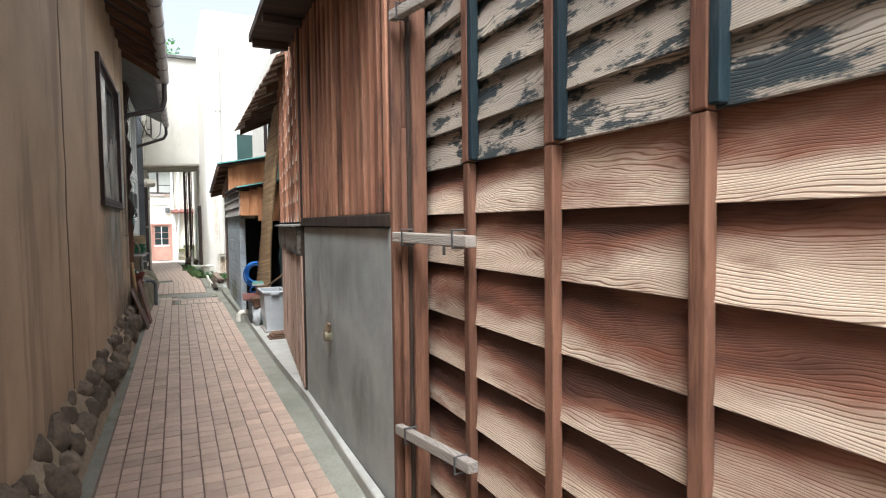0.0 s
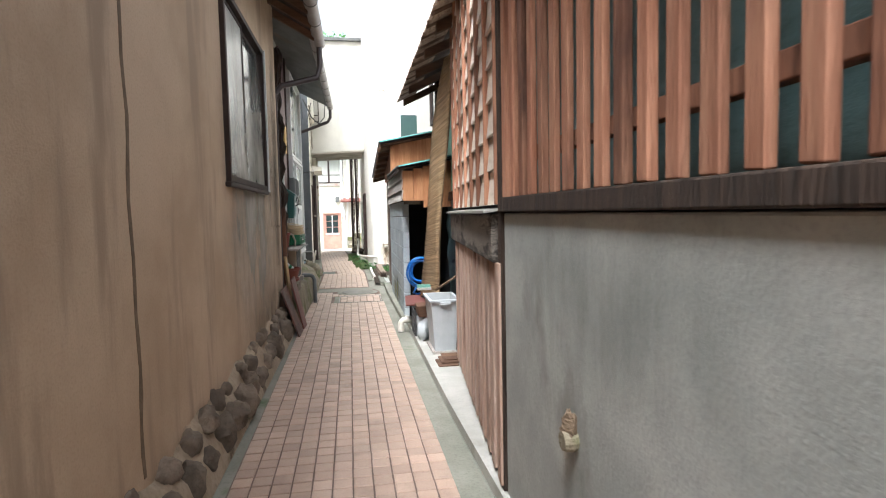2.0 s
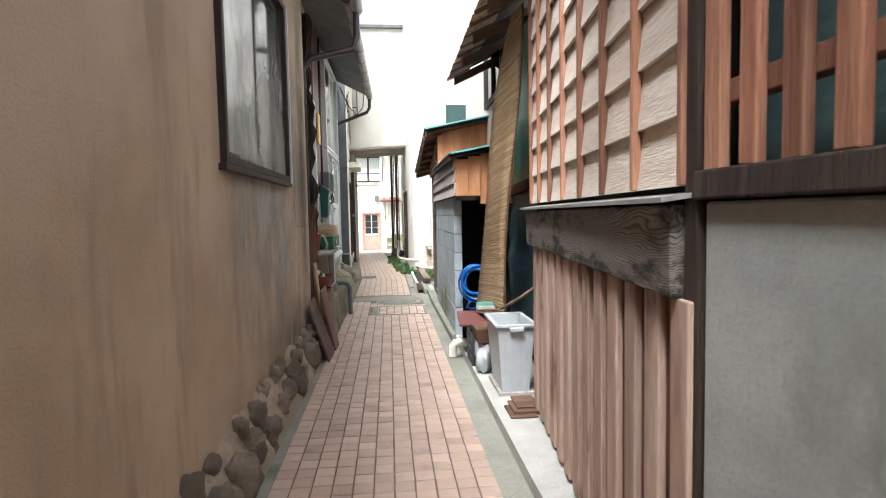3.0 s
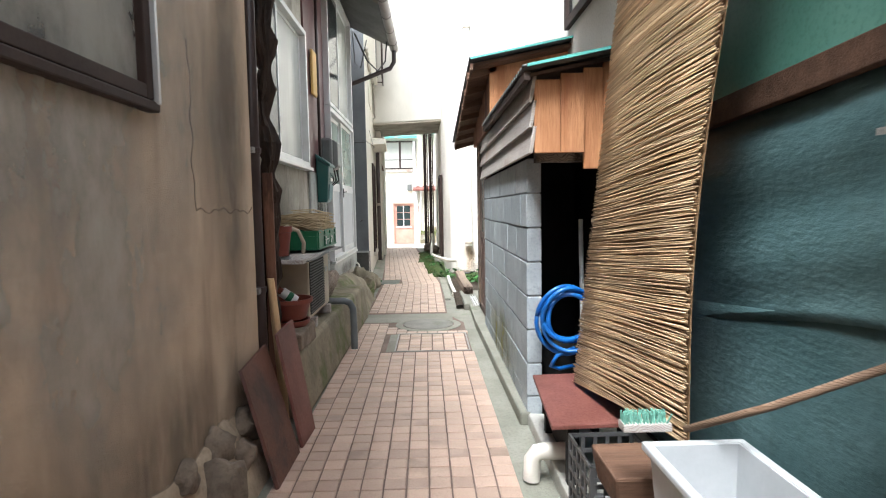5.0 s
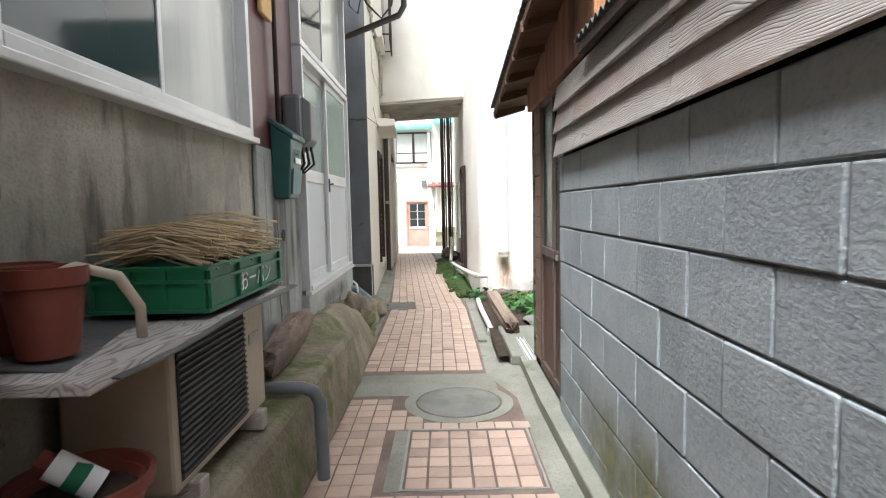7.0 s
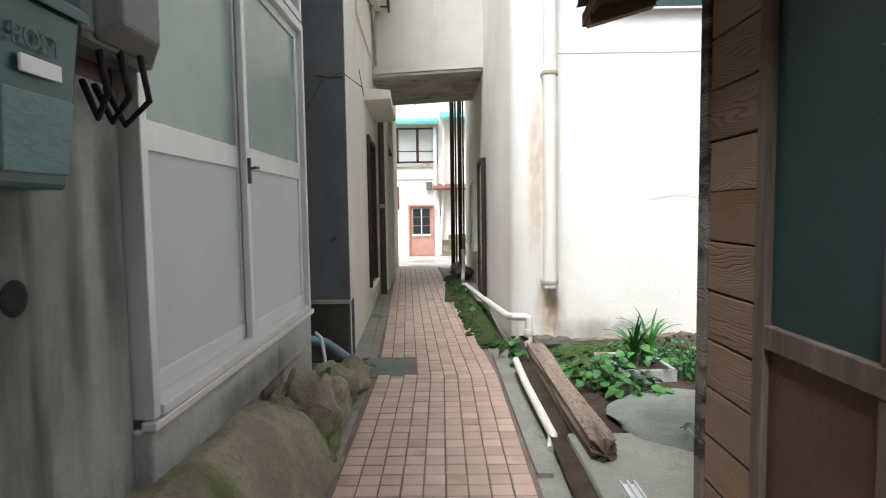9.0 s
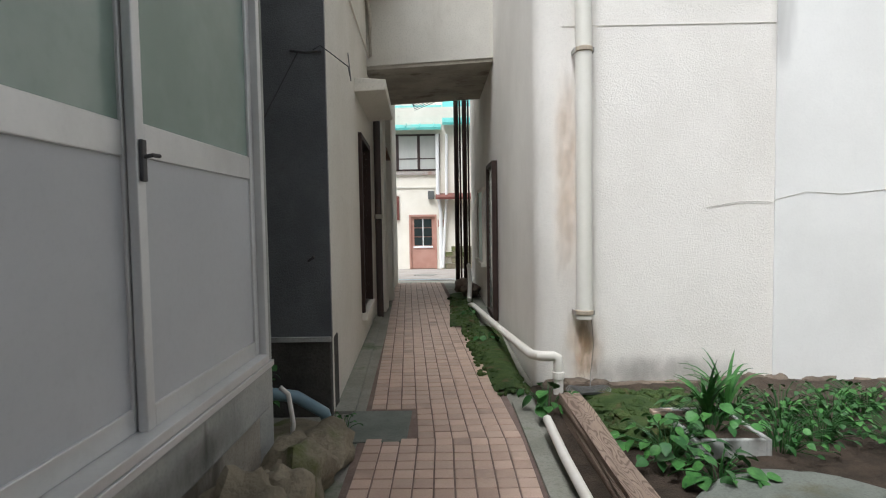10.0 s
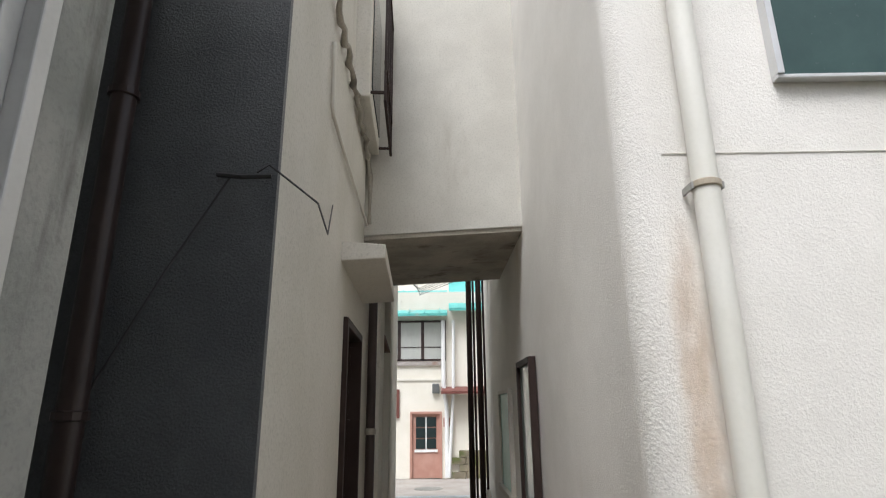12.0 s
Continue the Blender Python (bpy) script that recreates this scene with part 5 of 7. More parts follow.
# ---- house across the street ----
def far_house():
    y = 30.0
    t = thing("far_house", "cream two storey house with turquoise tin roof", "house", (-0.5, y, -0.34))
    w = Shape()
    w.box(-9, -1.26, y, y + 6, -0.34, 5.0).box(-0.44, 9, y, y + 6, -0.34, 5.0).box(-1.26, -0.44, y, y + 6, 1.42, 5.0)
    part("wall", w, M_FARWALL, t)
    part("band", Shape().box(-9, -0.3, y - 0.06, y - 0.001, 2.78, 2.9), M_OLDWOOD, t)
    part("band", Shape().box(-9, -0.3, y - 0.03, y - 0.001, 2.35, 2.4), M_CREAM, t)
    door = part("door", Shape().box(-1.25, -0.45, y + 0.05, y + 0.1, -0.33, 1.41), M_PINKDOOR, t, "salmon painted door with six panes")
    for i in range(2):
        for j in range(3):
            part("pane", Shape().box(-1.14 + 0.31 * i, -0.87 + 0.31 * i, y + 0.03, y + 0.049, 0.45 + 0.3 * j, 0.72 + 0.3 * j), M_DARKGLASS, door)
    part("door_frame", Shape().box(-1.31, -1.25, y - 0.03, y + 0.06, -0.34, 1.47).box(-0.45, -0.39, y - 0.03, y + 0.06, -0.34, 1.47).box(-1.25, -0.45, y - 0.03, y + 0.06, 1.41, 1.47), M_PINKDOOR, door)
    part("glazing_bar", Shape().box(-1.18, -0.52, y + 0.02, y + 0.048, 0.36, 0.43).box(-0.865, -0.835, y + 0.02, y + 0.048, 0.43, 1.33), M_WHITEPAINT, door)
    for i in range(3):
        x = -2.35 + 0.7 * i
        win = part("window", Shape().box(x, x + 0.05, y - 0.05, y - 0.001, 2.92, 4.1).box(x + 0.66, x + 0.7, y - 0.05, y - 0.001, 2.92, 4.1).box(x, x + 0.7, y - 0.05, y - 0.001, 4.06, 4.12).box(x, x + 0.7, y - 0.05, y - 0.001, 2.92, 2.97), M_PIPE, t)
        part("pane", Shape().box(x + 0.05, x + 0.66, y - 0.03, y - 0.01, 2.97, 4.06), M_CURTAIN, win)
        part("middle_rail", Shape().box(x + 0.05, x + 0.66, y - 0.04, y - 0.031, 3.3, 3.33), M_PIPE, win)
    roof = part("roof", Shape().hexa([(-9, y - 0.4, 4.2), (-0.2, y - 0.4, 4.2), (-0.2, y + 3, 5.6), (-9, y + 3, 5.6)], [(-9, y - 0.4, 4.28), (-0.2, y - 0.4, 4.28), (-0.2, y + 3, 5.68), (-9, y + 3, 5.68)]), M_TEALROOF, t, "turquoise painted tin roof")
    for k in range(20):
        x = -9 + 0.45 * k
        part("seam", Shape().hexa([(x, y - 0.41, 4.27), (x + 0.03, y - 0.41, 4.27), (x + 0.03, y + 3, 5.67), (x, y + 3, 5.67)], [(x, y - 0.41, 4.32), (x + 0.03, y - 0.41, 4.32), (x + 0.03, y + 3, 5.72), (x, y + 3, 5.72)]), M_TEALROOF, roof)
    part("roof", Shape().hexa([(-0.15, y - 0.4, 4.35), (5, y - 0.4, 4.35), (5, y + 3, 6.2), (-0.15, y + 3, 6.2)], [(-0.15, y - 0.4, 4.43), (5, y - 0.4, 4.43), (5, y + 3, 6.28), (-0.15, y + 3, 6.28)]), M_TEALROOF, t, "pale turquoise tin roof")
    part("downpipe", Shape().tube([(-0.33, y - 0.12, 4.1), (-0.33, y - 0.12, 2.2), (-0.25, y - 0.12, 1.6), (-0.25, y - 0.12, -0.3)], 0.06, 10), M_WHITEPAINT, t, "white drainpipe")
    part("downpipe", Shape().tube([(-0.02, y - 0.14, 4.1), (-0.05, y - 0.14, 2.0), (-0.2, y - 0.14, -0.3)], 0.045, 10), M_WHITEPAINT, t, "white drainpipe")
    part("shop_eave", Shape().hexa([(-0.4, y - 0.5, 1.95), (4, y - 0.5, 1.95), (4, y - 0.001, 2.1), (-0.4, y - 0.001, 2.1)], [(-0.4, y - 0.5, 2.02), (4, y - 0.5, 2.02), (4, y - 0.001, 2.17), (-0.4, y - 0.001, 2.17)]), M_RUST, t, "rust red tin eave")
    part("meter", Shape().box(-0.66, -0.46, y - 0.12, y - 0.001, 1.98, 2.25, 0.01), M_METER, t)
    part("sign_plate", Shape().box(-0.35, -0.1, y - 0.03, y - 0.001, 1.05, 1.3), M_PINKDOOR, t, "small reddish plate")
    part("sign_plate", Shape().box(-1.9, -1.62, y - 0.05, y - 0.001, 1.3, 2.1), M_RUST, t, "dark red plate")
    for r_ in range(4):
        for c_ in range(6):
            x = -0.12 + 0.4 * c_ + 0.2 * (r_ % 2)
            part("stone", Shape().box(x + 0.01, x + 0.39, y - 0.12, y - 0.002, -0.34 + 0.19 * r_, -0.16 + 0.19 * r_, 0.012), M_ROCK, t)


far_house()
solo("street_cover", Shape().lathe([(0.35, 0), (0.35, 0.008), (0.3, 0.012)], (-0.7, 27.9, -0.335), 28), M_IRON, "round iron cover in the street", "manhole cover")
solo("road_line", Shape().box(-4, 4, 26.55, 26.67, -0.335, -0.329), M_BLUEPIPE, "faded blue line along the street edge", "line")
s = Shape()
for k in range(5):
    s.tube([(-2.5 + 0.3 * k, 29.3, 6.0), (-1.0, 29.2, 4.95 - 0.05 * k), (0.3 + 0.2 * k, 29.4, 5.6)], 0.012, 5)
s.tube([(-4, 29.4, 5.75), (4, 29.4, 5.8)], 0.015, 5)
s.tube([(-4, 29.4, -0.34), (-4, 29.4, 6.2)], 0.06, 8)
solo("overhead_wires", s, M_DARKGREY, "thin overhead wires on a post before the far roof", "wire")
s = Shape().box(-3, 9, 36.5, 44, -0.34, 8)
structure("backdrop_house", s, M_FARWALL, "pale house behind the street")


# ---- trees far behind the roofs ----
def far_tree(x, y, h, r, n):
    t = thing("tree", "leafy green tree far behind the roofs", "tree", (x, y, 0), "far trees")
    tr = Shape().tube([(x, y, 0), (x + 0.1, y, h * 0.5), (x - 0.1, y, h * 0.8)], [0.22, 0.15, 0.06], 8)
    for k in range(6):
        a = k * 1.05
        tr.tube([(x, y, h * (0.45 + 0.05 * k)), (x + r * 0.7 * math.cos(a), y + r * 0.7 * math.sin(a), h * (0.65 + 0.05 * k))], [0.08, 0.02], 6)
    part("trunk", tr, M_BARK, t)
    verts, faces = [], []
    for k in range(n):
        d = Vector((rnd.gauss(0, 1), rnd.gauss(0, 1), rnd.gauss(0, 0.9))).normalized() * r * rnd.uniform(0.45, 1.0)
        d *= 1 + 0.4 * noise.noise(d * 0.8)
        c = Vector((x, y, h * 0.82)) + d
        u = Vector((rnd.gauss(0, 1), rnd.gauss(0, 1), rnd.gauss(0, 1))).normalized() * 0.13
        v = u.orthogonal().normalized() * 0.08
        i = len(verts)
        verts += [c - u, c + v, c + u, c - v]
        faces.append((i, i + 1, i + 2, i + 3))
    me = bpy.data.meshes.new("crown")
    me.from_pydata(verts, [], faces)
    me.materials.append(M_LEAF)
    ob = new("crown", me)
    ob.parent, ob.matrix_parent_inverse = t, t.matrix_basis.inverted()


far_tree(-1.6, 41, 13.6, 2.6, 2600)
far_tree(-4.5, 43, 13.0, 2.8, 2600)

# unseen plain house, added to close the place behind the start of the walk
structure("wall_south", Shape().box(-12, 12, -13, -12.5, 0, 5.5), M_CREAM, "unseen pale house added behind the start of the walk")

# ---- right building: lapped board wall ----
XR = 1.115


def lap_board(x, y0, y1, z0, z1, lean=0.022, thick=0.02):
    """A lapped board that faces -x, its lower edge standing out."""
    return Shape().hexa([(x - lean, y0, z0), (x - lean + thick, y0, z0), (x - lean + thick, y1, z0), (x - lean, y1, z0)], [(x, y0, z1 + 0.02), (x + thick, y0, z1 + 0.02), (x + thick, y1, z1 + 0.02), (x, y1, z1 + 0.02)], 0.002)


def lap_height(ob, z0, z1):
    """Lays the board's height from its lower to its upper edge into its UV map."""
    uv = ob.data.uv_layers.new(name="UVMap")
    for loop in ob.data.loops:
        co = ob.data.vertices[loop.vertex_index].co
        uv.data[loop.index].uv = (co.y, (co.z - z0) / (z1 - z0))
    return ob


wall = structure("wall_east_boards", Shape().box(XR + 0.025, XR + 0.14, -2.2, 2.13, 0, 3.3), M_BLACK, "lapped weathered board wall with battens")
posts = [2.12, 1.605, 1.075, 0.55, 0.03, -0.48, -1.2, -2.2]
zs = [1.59, 1.40, 1.19, 0.972, 0.77, 0.565, 0.36, 0.15, 0.02]
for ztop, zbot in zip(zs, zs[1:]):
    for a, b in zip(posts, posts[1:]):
        lap_height(part("board", lap_board(XR, b, a, zbot, ztop, 0.03 + rnd.uniform(-0.003, 0.004)), M_BOARD, wall), zbot, ztop)
zb = [1.595 + 0.147 * k for k in range(9)]
for z0, z1 in zip(zb, zb[1:]):
    for a, b in zip(posts, posts[1:]):
        part("board", lap_board(XR - 0.002, b, a, z0, z1, 0.03), M_BLUEBOARD, wall, "peeling dark blue paint")
for k, y in enumerate(posts[:7]):
    part("batten", Shape().box(XR - 0.058, XR - 0.022, y - 0.022, y + 0.022, 0.02, 1.59, 0.005, 0.002), M_POST, wall)
    part("batten", Shape().box(XR - 0.06, XR - 0.028, y - 0.023, y + 0.023, 1.592, 2.8, 0.005, 0.002), M_BLUEPAINT if k == 0 else M_POST, wall)
    if k:
        part("batten_edge", Shape().box(XR - 0.058, XR - 0.024, y - 0.052, y - 0.024, 1.6, 2.8, 0.004), M_BLUEPAINT, wall)
part("sill_beam", Shape().box(XR - 0.03, XR + 0.1, -2.2, 2.13, 0, 0.05, 0.006), M_BEAM, wall)


def latch(y0, y1, z, drop_z, label):
    t = thing("door_bar", label, "bar", (XR - 0.08, (y0 + y1) / 2, z))
    xa, xb = XR - 0.112, 0.912
    za, zb = z + drop_z, z
    part("bar", Shape().hexa([(xa, y0, za - 0.022), (xa + 0.045, y0, za - 0.022), (xb + 0.035, y1, zb - 0.022), (xb, y1, zb - 0.022)], [(xa, y0, za + 0.022), (xa + 0.045, y0, za + 0.022), (xb + 0.035, y1, zb + 0.022), (xb, y1, zb + 0.022)], 0.005), M_BARWOOD, t)
    for f in (0.14, 0.82):
        y, x = y0 + f * (y1 - y0), xa + f * (xb - xa)
        part("staple", Shape().tube([(x + 0.05, y, z - 0.034), (x - 0.007, y, z - 0.034), (x - 0.007, y, z + 0.032), (x + 0.05, y, z + 0.032)], 0.005, 6), M_DARKGREY, t)
    part("bolt", Shape().tube([(xa + 0.03, y0 + 0.25, z - 0.02), (xa + 0.03, y0 + 0.25, z - 0.07)], 0.006, 6), M_DARKGREY, t)


latch(1.5, 2.03, 1.305, -0.01, "weathered wooden bar latch across the boards")
latch(1.5, 2.03, 0.445, 0.012, "low weathered wooden bar latch across the boards")
latch(1.62, 2.03, 2.26, 0.0, "upper weathered wooden bar across the boards")
col = thing("corner_post", "rough reddish corner posts between boards and concrete", "post", (0.98, 2.2, 0))
for y0, y1, x0, x1, z1, mt in ((1.95, 1.975, 0.985, 1.05, 3.2, M_POST), (1.978, 1.994, 0.97, 1.05, 3.2, M_BARK), (1.997, 2.02, 0.95, 1.05, 1.78, M_POST), (2.023, 2.044, 0.965, 1.05, 3.2, M_POST), (2.047, 2.06, 0.98, 1.05, 3.2, M_BARK), (2.063, 2.098, 0.93, 1.05, 3.2, M_POST)):
    part("plank", Shape().box(x0, x1, y0, y1, 0.0 if z1 < 3 else 0.02, z1, 0.007, 0.003), mt, col)

# concrete wall with slatted screen above
XC = 0.93
cw = structure("wall_east_concrete", Shape().box(XC, XC + 0.12, 2.1, 4.08, 0, 1.345, 0.008), M_CEMENT, "grey streaked cement wall under the slat screen")
solo("stub_pipe", Shape().lathe([(0.03, 0), (0.036, 0.02), (0.03, 0.05), (0.02, 0.05)], (0, 0, 0), 12), M_ROCK, "broken pipe stub with rust streak in the wall", "pipe").matrix_basis = pose(XC + 0.005, 3.27, 0.64, 0, -90, 0)
solo("rag_plug", Shape().rock(XC - 0.015, 3.28, 0.67, 0.025, 0.04, 0.06, 0.5), M_LOG, "wooden plug stuck in the cement wall", "plug", smooth=50.0)
structure("beam_east", Shape().box(XC - 0.02, XC + 0.12, 2.1, 4.1, 1.35, 1.41, 0.006, 0.004), M_BARK, "dark weathered beam on the cement wall")
lat = thing("slat_screen", "red cedar vertical slat screen", "screen", (XC, 3.2, 1.41))
for k in range(17):
    y = 2.145 + 0.119 * k
    part("slat", Shape().box(XC - 0.005, XC + 0.02, y - 0.026, y + 0.026, 1.412, 2.866, 0.004, 0.003), M_SLAT, lat)
for z in (1.55, 2.2, 2.76):
    part("rail", Shape().box(XC + 0.021, XC + 0.06, 2.1, 4.08, z, z + 0.05, 0.003), M_POST, lat)
structure("screen_window", Shape().box(XC + 0.12, XC + 0.14, 2.14, 4.1, 1.41, 3.1), M_TEAL, "dusty bluish glazing behind the slats")
structure("screen_inner", Shape().box(1.6, 3.5, 2.2, 6.6, 0, 3.1), M_BLACK)
part("post", Shape().box(XC - 0.012, XC + 0.04, 4.09, 4.15, 0.02, 2.865, 0.006), M_BARK, col)

# black eave over boards and slats
e = structure("eave_east", Shape().hexa([(0.62, 2.0, 2.87), (1.4, 2.0, 2.88), (1.4, 4.62, 2.88), (0.62, 4.62, 2.87)], [(0.62, 2.0, 2.93), (1.4, 2.0, 3.42), (1.4, 4.62, 3.42), (0.62, 4.62, 2.93)]), M_DARKWOOD, "nearly black wooden eave")
for k in range(5):
    y = 2.1 + 0.6 * k
    part("rafter", Shape().box(0.64, 0.92, y, y + 0.05, 2.81, 2.868, 0.004), M_DARKWOOD, e)
structure("roof_east", Shape().hexa([(1.1, -2.2, 3.42), (4, -2.2, 4.6), (4, 6.8, 4.6), (1.1, 6.8, 3.42)], [(1.1, -2.2, 3.46), (4, -2.2, 4.64), (4, 6.8, 4.64), (1.1, 6.8, 3.46)]), M_TIN, "grey tin roof of the wooden building")

# slanted stretch: vertical boards below, charred beam, pale shingles above
E_ = along(0.94, 4.15, 1.157, 6.48)
LE = math.hypot(0.217, 2.33)
we = structure("wall_east_slant", Shape(E_).box(0, LE, -0.1, -0.02, 0.02, 3.2), M_BLACK, "wooden wall with vertical boards and pale shingles")
n = 13
for k in range(n):
    u = LE * k / n
    part("board", Shape(E_).box(u + 0.002, u + LE / n - 0.002, -0.019, 0.004, 0.08, 1.12, 0.003, 0.002), M_POST, we)
    part("batten", Shape(E_).box(u - 0.05, u + 0.05, 0.005, 0.03, 0.08, 1.118, 0.006, 0.002), M_VBOARD, we)
part("beam", Shape(E_).box(0.0, LE + 0.02, -0.019, 0.05, 1.12, 1.34, 0.008, 0.006), M_BEAM, we)
part("cap", Shape(E_).hexa([(-0.04, -0.02, 1.36), (LE, -0.02, 1.36), (LE, 0.09, 1.345), (-0.04, 0.09, 1.345)], [(-0.04, -0.02, 1.372), (LE, -0.02, 1.372), (LE, 0.09, 1.357), (-0.04, 0.09, 1.357)]), M_STEEL, we, "pale metal flashing")
for j in range(10):
    z = 1.385 + 0.17 * j
    for k in range(7):
        u0, u1 = LE * k / 7, LE * (k + 1) / 7
        part("board", Shape(E_).hexa([(u0, 0.004, z), (u1, 0.004, z), (u1, 0.02, z), (u0, 0.02, z)], [(u0, -0.019, z + 0.19), (u1, -0.019, z + 0.19), (u1, -0.003, z + 0.19), (u0, -0.003, z + 0.19)]), M_SHINGLE, we)
for k in range(8):
    u = min(LE * k / 7, LE - 0.03)
    part("batten", Shape(E_).box(u - 0.012, u + 0.014, 0.008, 0.034, 1.385, 3.1, 0.003), M_SLAT, we)

# kerb along the wooden wall
k_ = structure("kerb", Shape().prism([(0.87, 2.2), (0.92, 2.2), (0.92, 4.1), (1.0, 4.15), (1.2, 6.9), (1.2, 8.6), (0.86, 8.66), (0.86, 7.3), (0.87, 5.4), (0.9, 4.0)], -0.02, 0.06, 0.012), M_KERB, "pale worn concrete kerb along the wooden wall")
structure("kerb_hut", Shape().prism([(0.815, 8.66), (0.88, 8.66), (0.9, 13.2), (0.79, 13.2), (0.77, 11.3)], -0.02, 0.06, 0.012), M_GROUND, "mossy concrete kerb along the block hut")

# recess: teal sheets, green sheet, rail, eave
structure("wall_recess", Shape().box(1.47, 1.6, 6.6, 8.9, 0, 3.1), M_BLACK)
solo("teal_sheet", Shape().sheet(lambda u, v: (1.45 + 0.008 * math.sin(9 * v + 3 * u), 6.7 + 1.95 * u, 0.05 + (0.9 - 0.2 * u) * v), 14, 14, 0.006), M_TEAL, "dark teal sheet with a pitted surface, lower row", "sheet", smooth=True)
solo("teal_sheet", Shape().sheet(lambda u, v: (1.435 + 0.012 * math.sin(14 * v + 2 * u), 6.7 + 1.95 * u, (0.93 - 0.25 * u + 0.015 * math.sin(u * 9)) * (1 - v) + (1.58 - 0.09 * u + 0.012 * math.sin(u * 17)) * v), 14, 18, 0.006), M_TEAL, "dark teal sheet with a torn edge, upper row", "sheet", smooth=True)
solo("green_sheet", Shape().hexa([(1.44, 6.7, 1.66), (1.455, 6.7, 1.66), (1.455, 8.7, 1.58), (1.44, 8.7, 1.58)], [(1.44, 6.7, 3.0), (1.455, 6.7, 3.0), (1.455, 8.7, 3.0), (1.44, 8.7, 3.0)]), M_GREEN, "faded green plastic sheet on the wall", "sheet")
solo("rail_board", Shape().hexa([(1.4, 6.7, 1.575), (1.438, 6.7, 1.575), (1.438, 8.65, 1.48), (1.4, 8.65, 1.48)], [(1.41, 6.7, 1.665), (1.438, 6.7, 1.665), (1.438, 8.65, 1.585), (1.41, 8.65, 1.585)], 0.004), M_RAFTER, "dark brown wooden rail across the sheets", "board")
e = structure("eave_shingle", Shape().hexa([(1.0, 5.2, 3.0), (1.7, 5.2, 3.35), (1.7, 9.8, 3.35), (1.0, 9.8, 3.0)], [(1.0, 5.2, 3.05), (1.7, 5.2, 3.4), (1.7, 9.8, 3.4), (1.0, 9.8, 3.05)]), M_DARKWOOD, "old layered shingle eave over the green sheet")
for k in range(44):
    y = 5.2 + 0.105 * k
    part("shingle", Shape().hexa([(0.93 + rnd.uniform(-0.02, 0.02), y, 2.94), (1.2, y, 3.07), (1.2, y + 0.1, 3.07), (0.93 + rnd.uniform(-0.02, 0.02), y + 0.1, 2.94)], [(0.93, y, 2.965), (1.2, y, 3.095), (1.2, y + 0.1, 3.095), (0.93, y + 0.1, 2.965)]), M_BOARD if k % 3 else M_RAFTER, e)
for k in range(6):
    y = 5.6 + 0.8 * k
    part("rafter", Shape().hexa([(1.0, y, 2.86), (1.5, y, 3.1), (1.5, y + 0.06, 3.1), (1.0, y + 0.06, 2.86)], [(1.0, y, 2.95), (1.5, y, 3.19), (1.5, y + 0.06, 3.19), (1.0, y + 0.06, 2.95)]), M_RAFTER, e)
structure("wall_upper_house", Shape().box(1.5, 6, 8.9, 12.4, 0, 4.2), M_CREAM, "pale upper wall behind the hut")
t = thing("window_7", "dark wooden upper window behind the hut", "window", (1.49, 9.6, 2.7), kind="structure")
part("pane", Shape().box(1.485, 1.497, 9.2, 10.2, 2.75, 3.3), M_DARKGLASS, t)
part("window_frame", Shape().box(1.46, 1.499, 9.12, 9.2, 2.68, 3.36).box(1.46, 1.499, 10.2, 10.28, 2.68, 3.36).box(1.46, 1.499, 9.2, 10.2, 2.68, 2.75).box(1.46, 1.499, 9.66, 9.72, 2.75, 3.3), M_BROWNFRAME, t)


def reed_blind():
    """Rows of reeds, hung from the eave and drawn out at the foot."""
    t = thing("reed_blind", "yellow reed blind hanging askew from the eave", "blind", (1.15, 7.8, 0.4))

    def at(u, v):
        left = 7.5 + 0.75 * (1 - v ** 3.5) + 0.03 * math.sin(9 * v)
        right = 7.2 + 0.02 * math.sin(7 * v)
        z0 = 0.36 + 0.15 * u
        x = 1.03 + 0.23 * v + 0.06 * u * (1 - v) + 0.02 * math.sin(6 * v + 3 * u)
        return Vector((x, left + (right - left) * u, z0 + (2.95 - z0) * v))

    # Added sheet behind the reeds; its brown puts the gaps' shade into colour.
    part("backing", Shape().sheet(lambda u, v: at(u, v) + Vector((0.008, 0, 0)), 10, 40, 0.003), M_REEDBACK, t)
    rows = 340
    for j in range(rows):
        v = (j + 0.5) / rows
        s = Shape()
        for k in range(3):
            dv = (rnd.uniform(-0.25, 0.25) + (k - 1) * 0.33) / rows
            wave = rnd.uniform(-1, 1)
            pts = [at(u, min(max(v + dv + 0.0022 * math.sin(u * 5 + wave * 6) * (0.4 + 0.6 * u) - 0.012 * u * (1 - v), 0), 1)) + Vector((-0.003 - 0.004 * k, 0, 0.002 * wave)) for u in (rnd.uniform(-0.03, 0.01), 0.25, 0.5, 0.75, rnd.uniform(0.985, 1.01))]
            s.tube(pts, rnd.uniform(0.0017, 0.003), 4)
        part("reed", s, M_REED, t, smooth=True)


reed_blind()


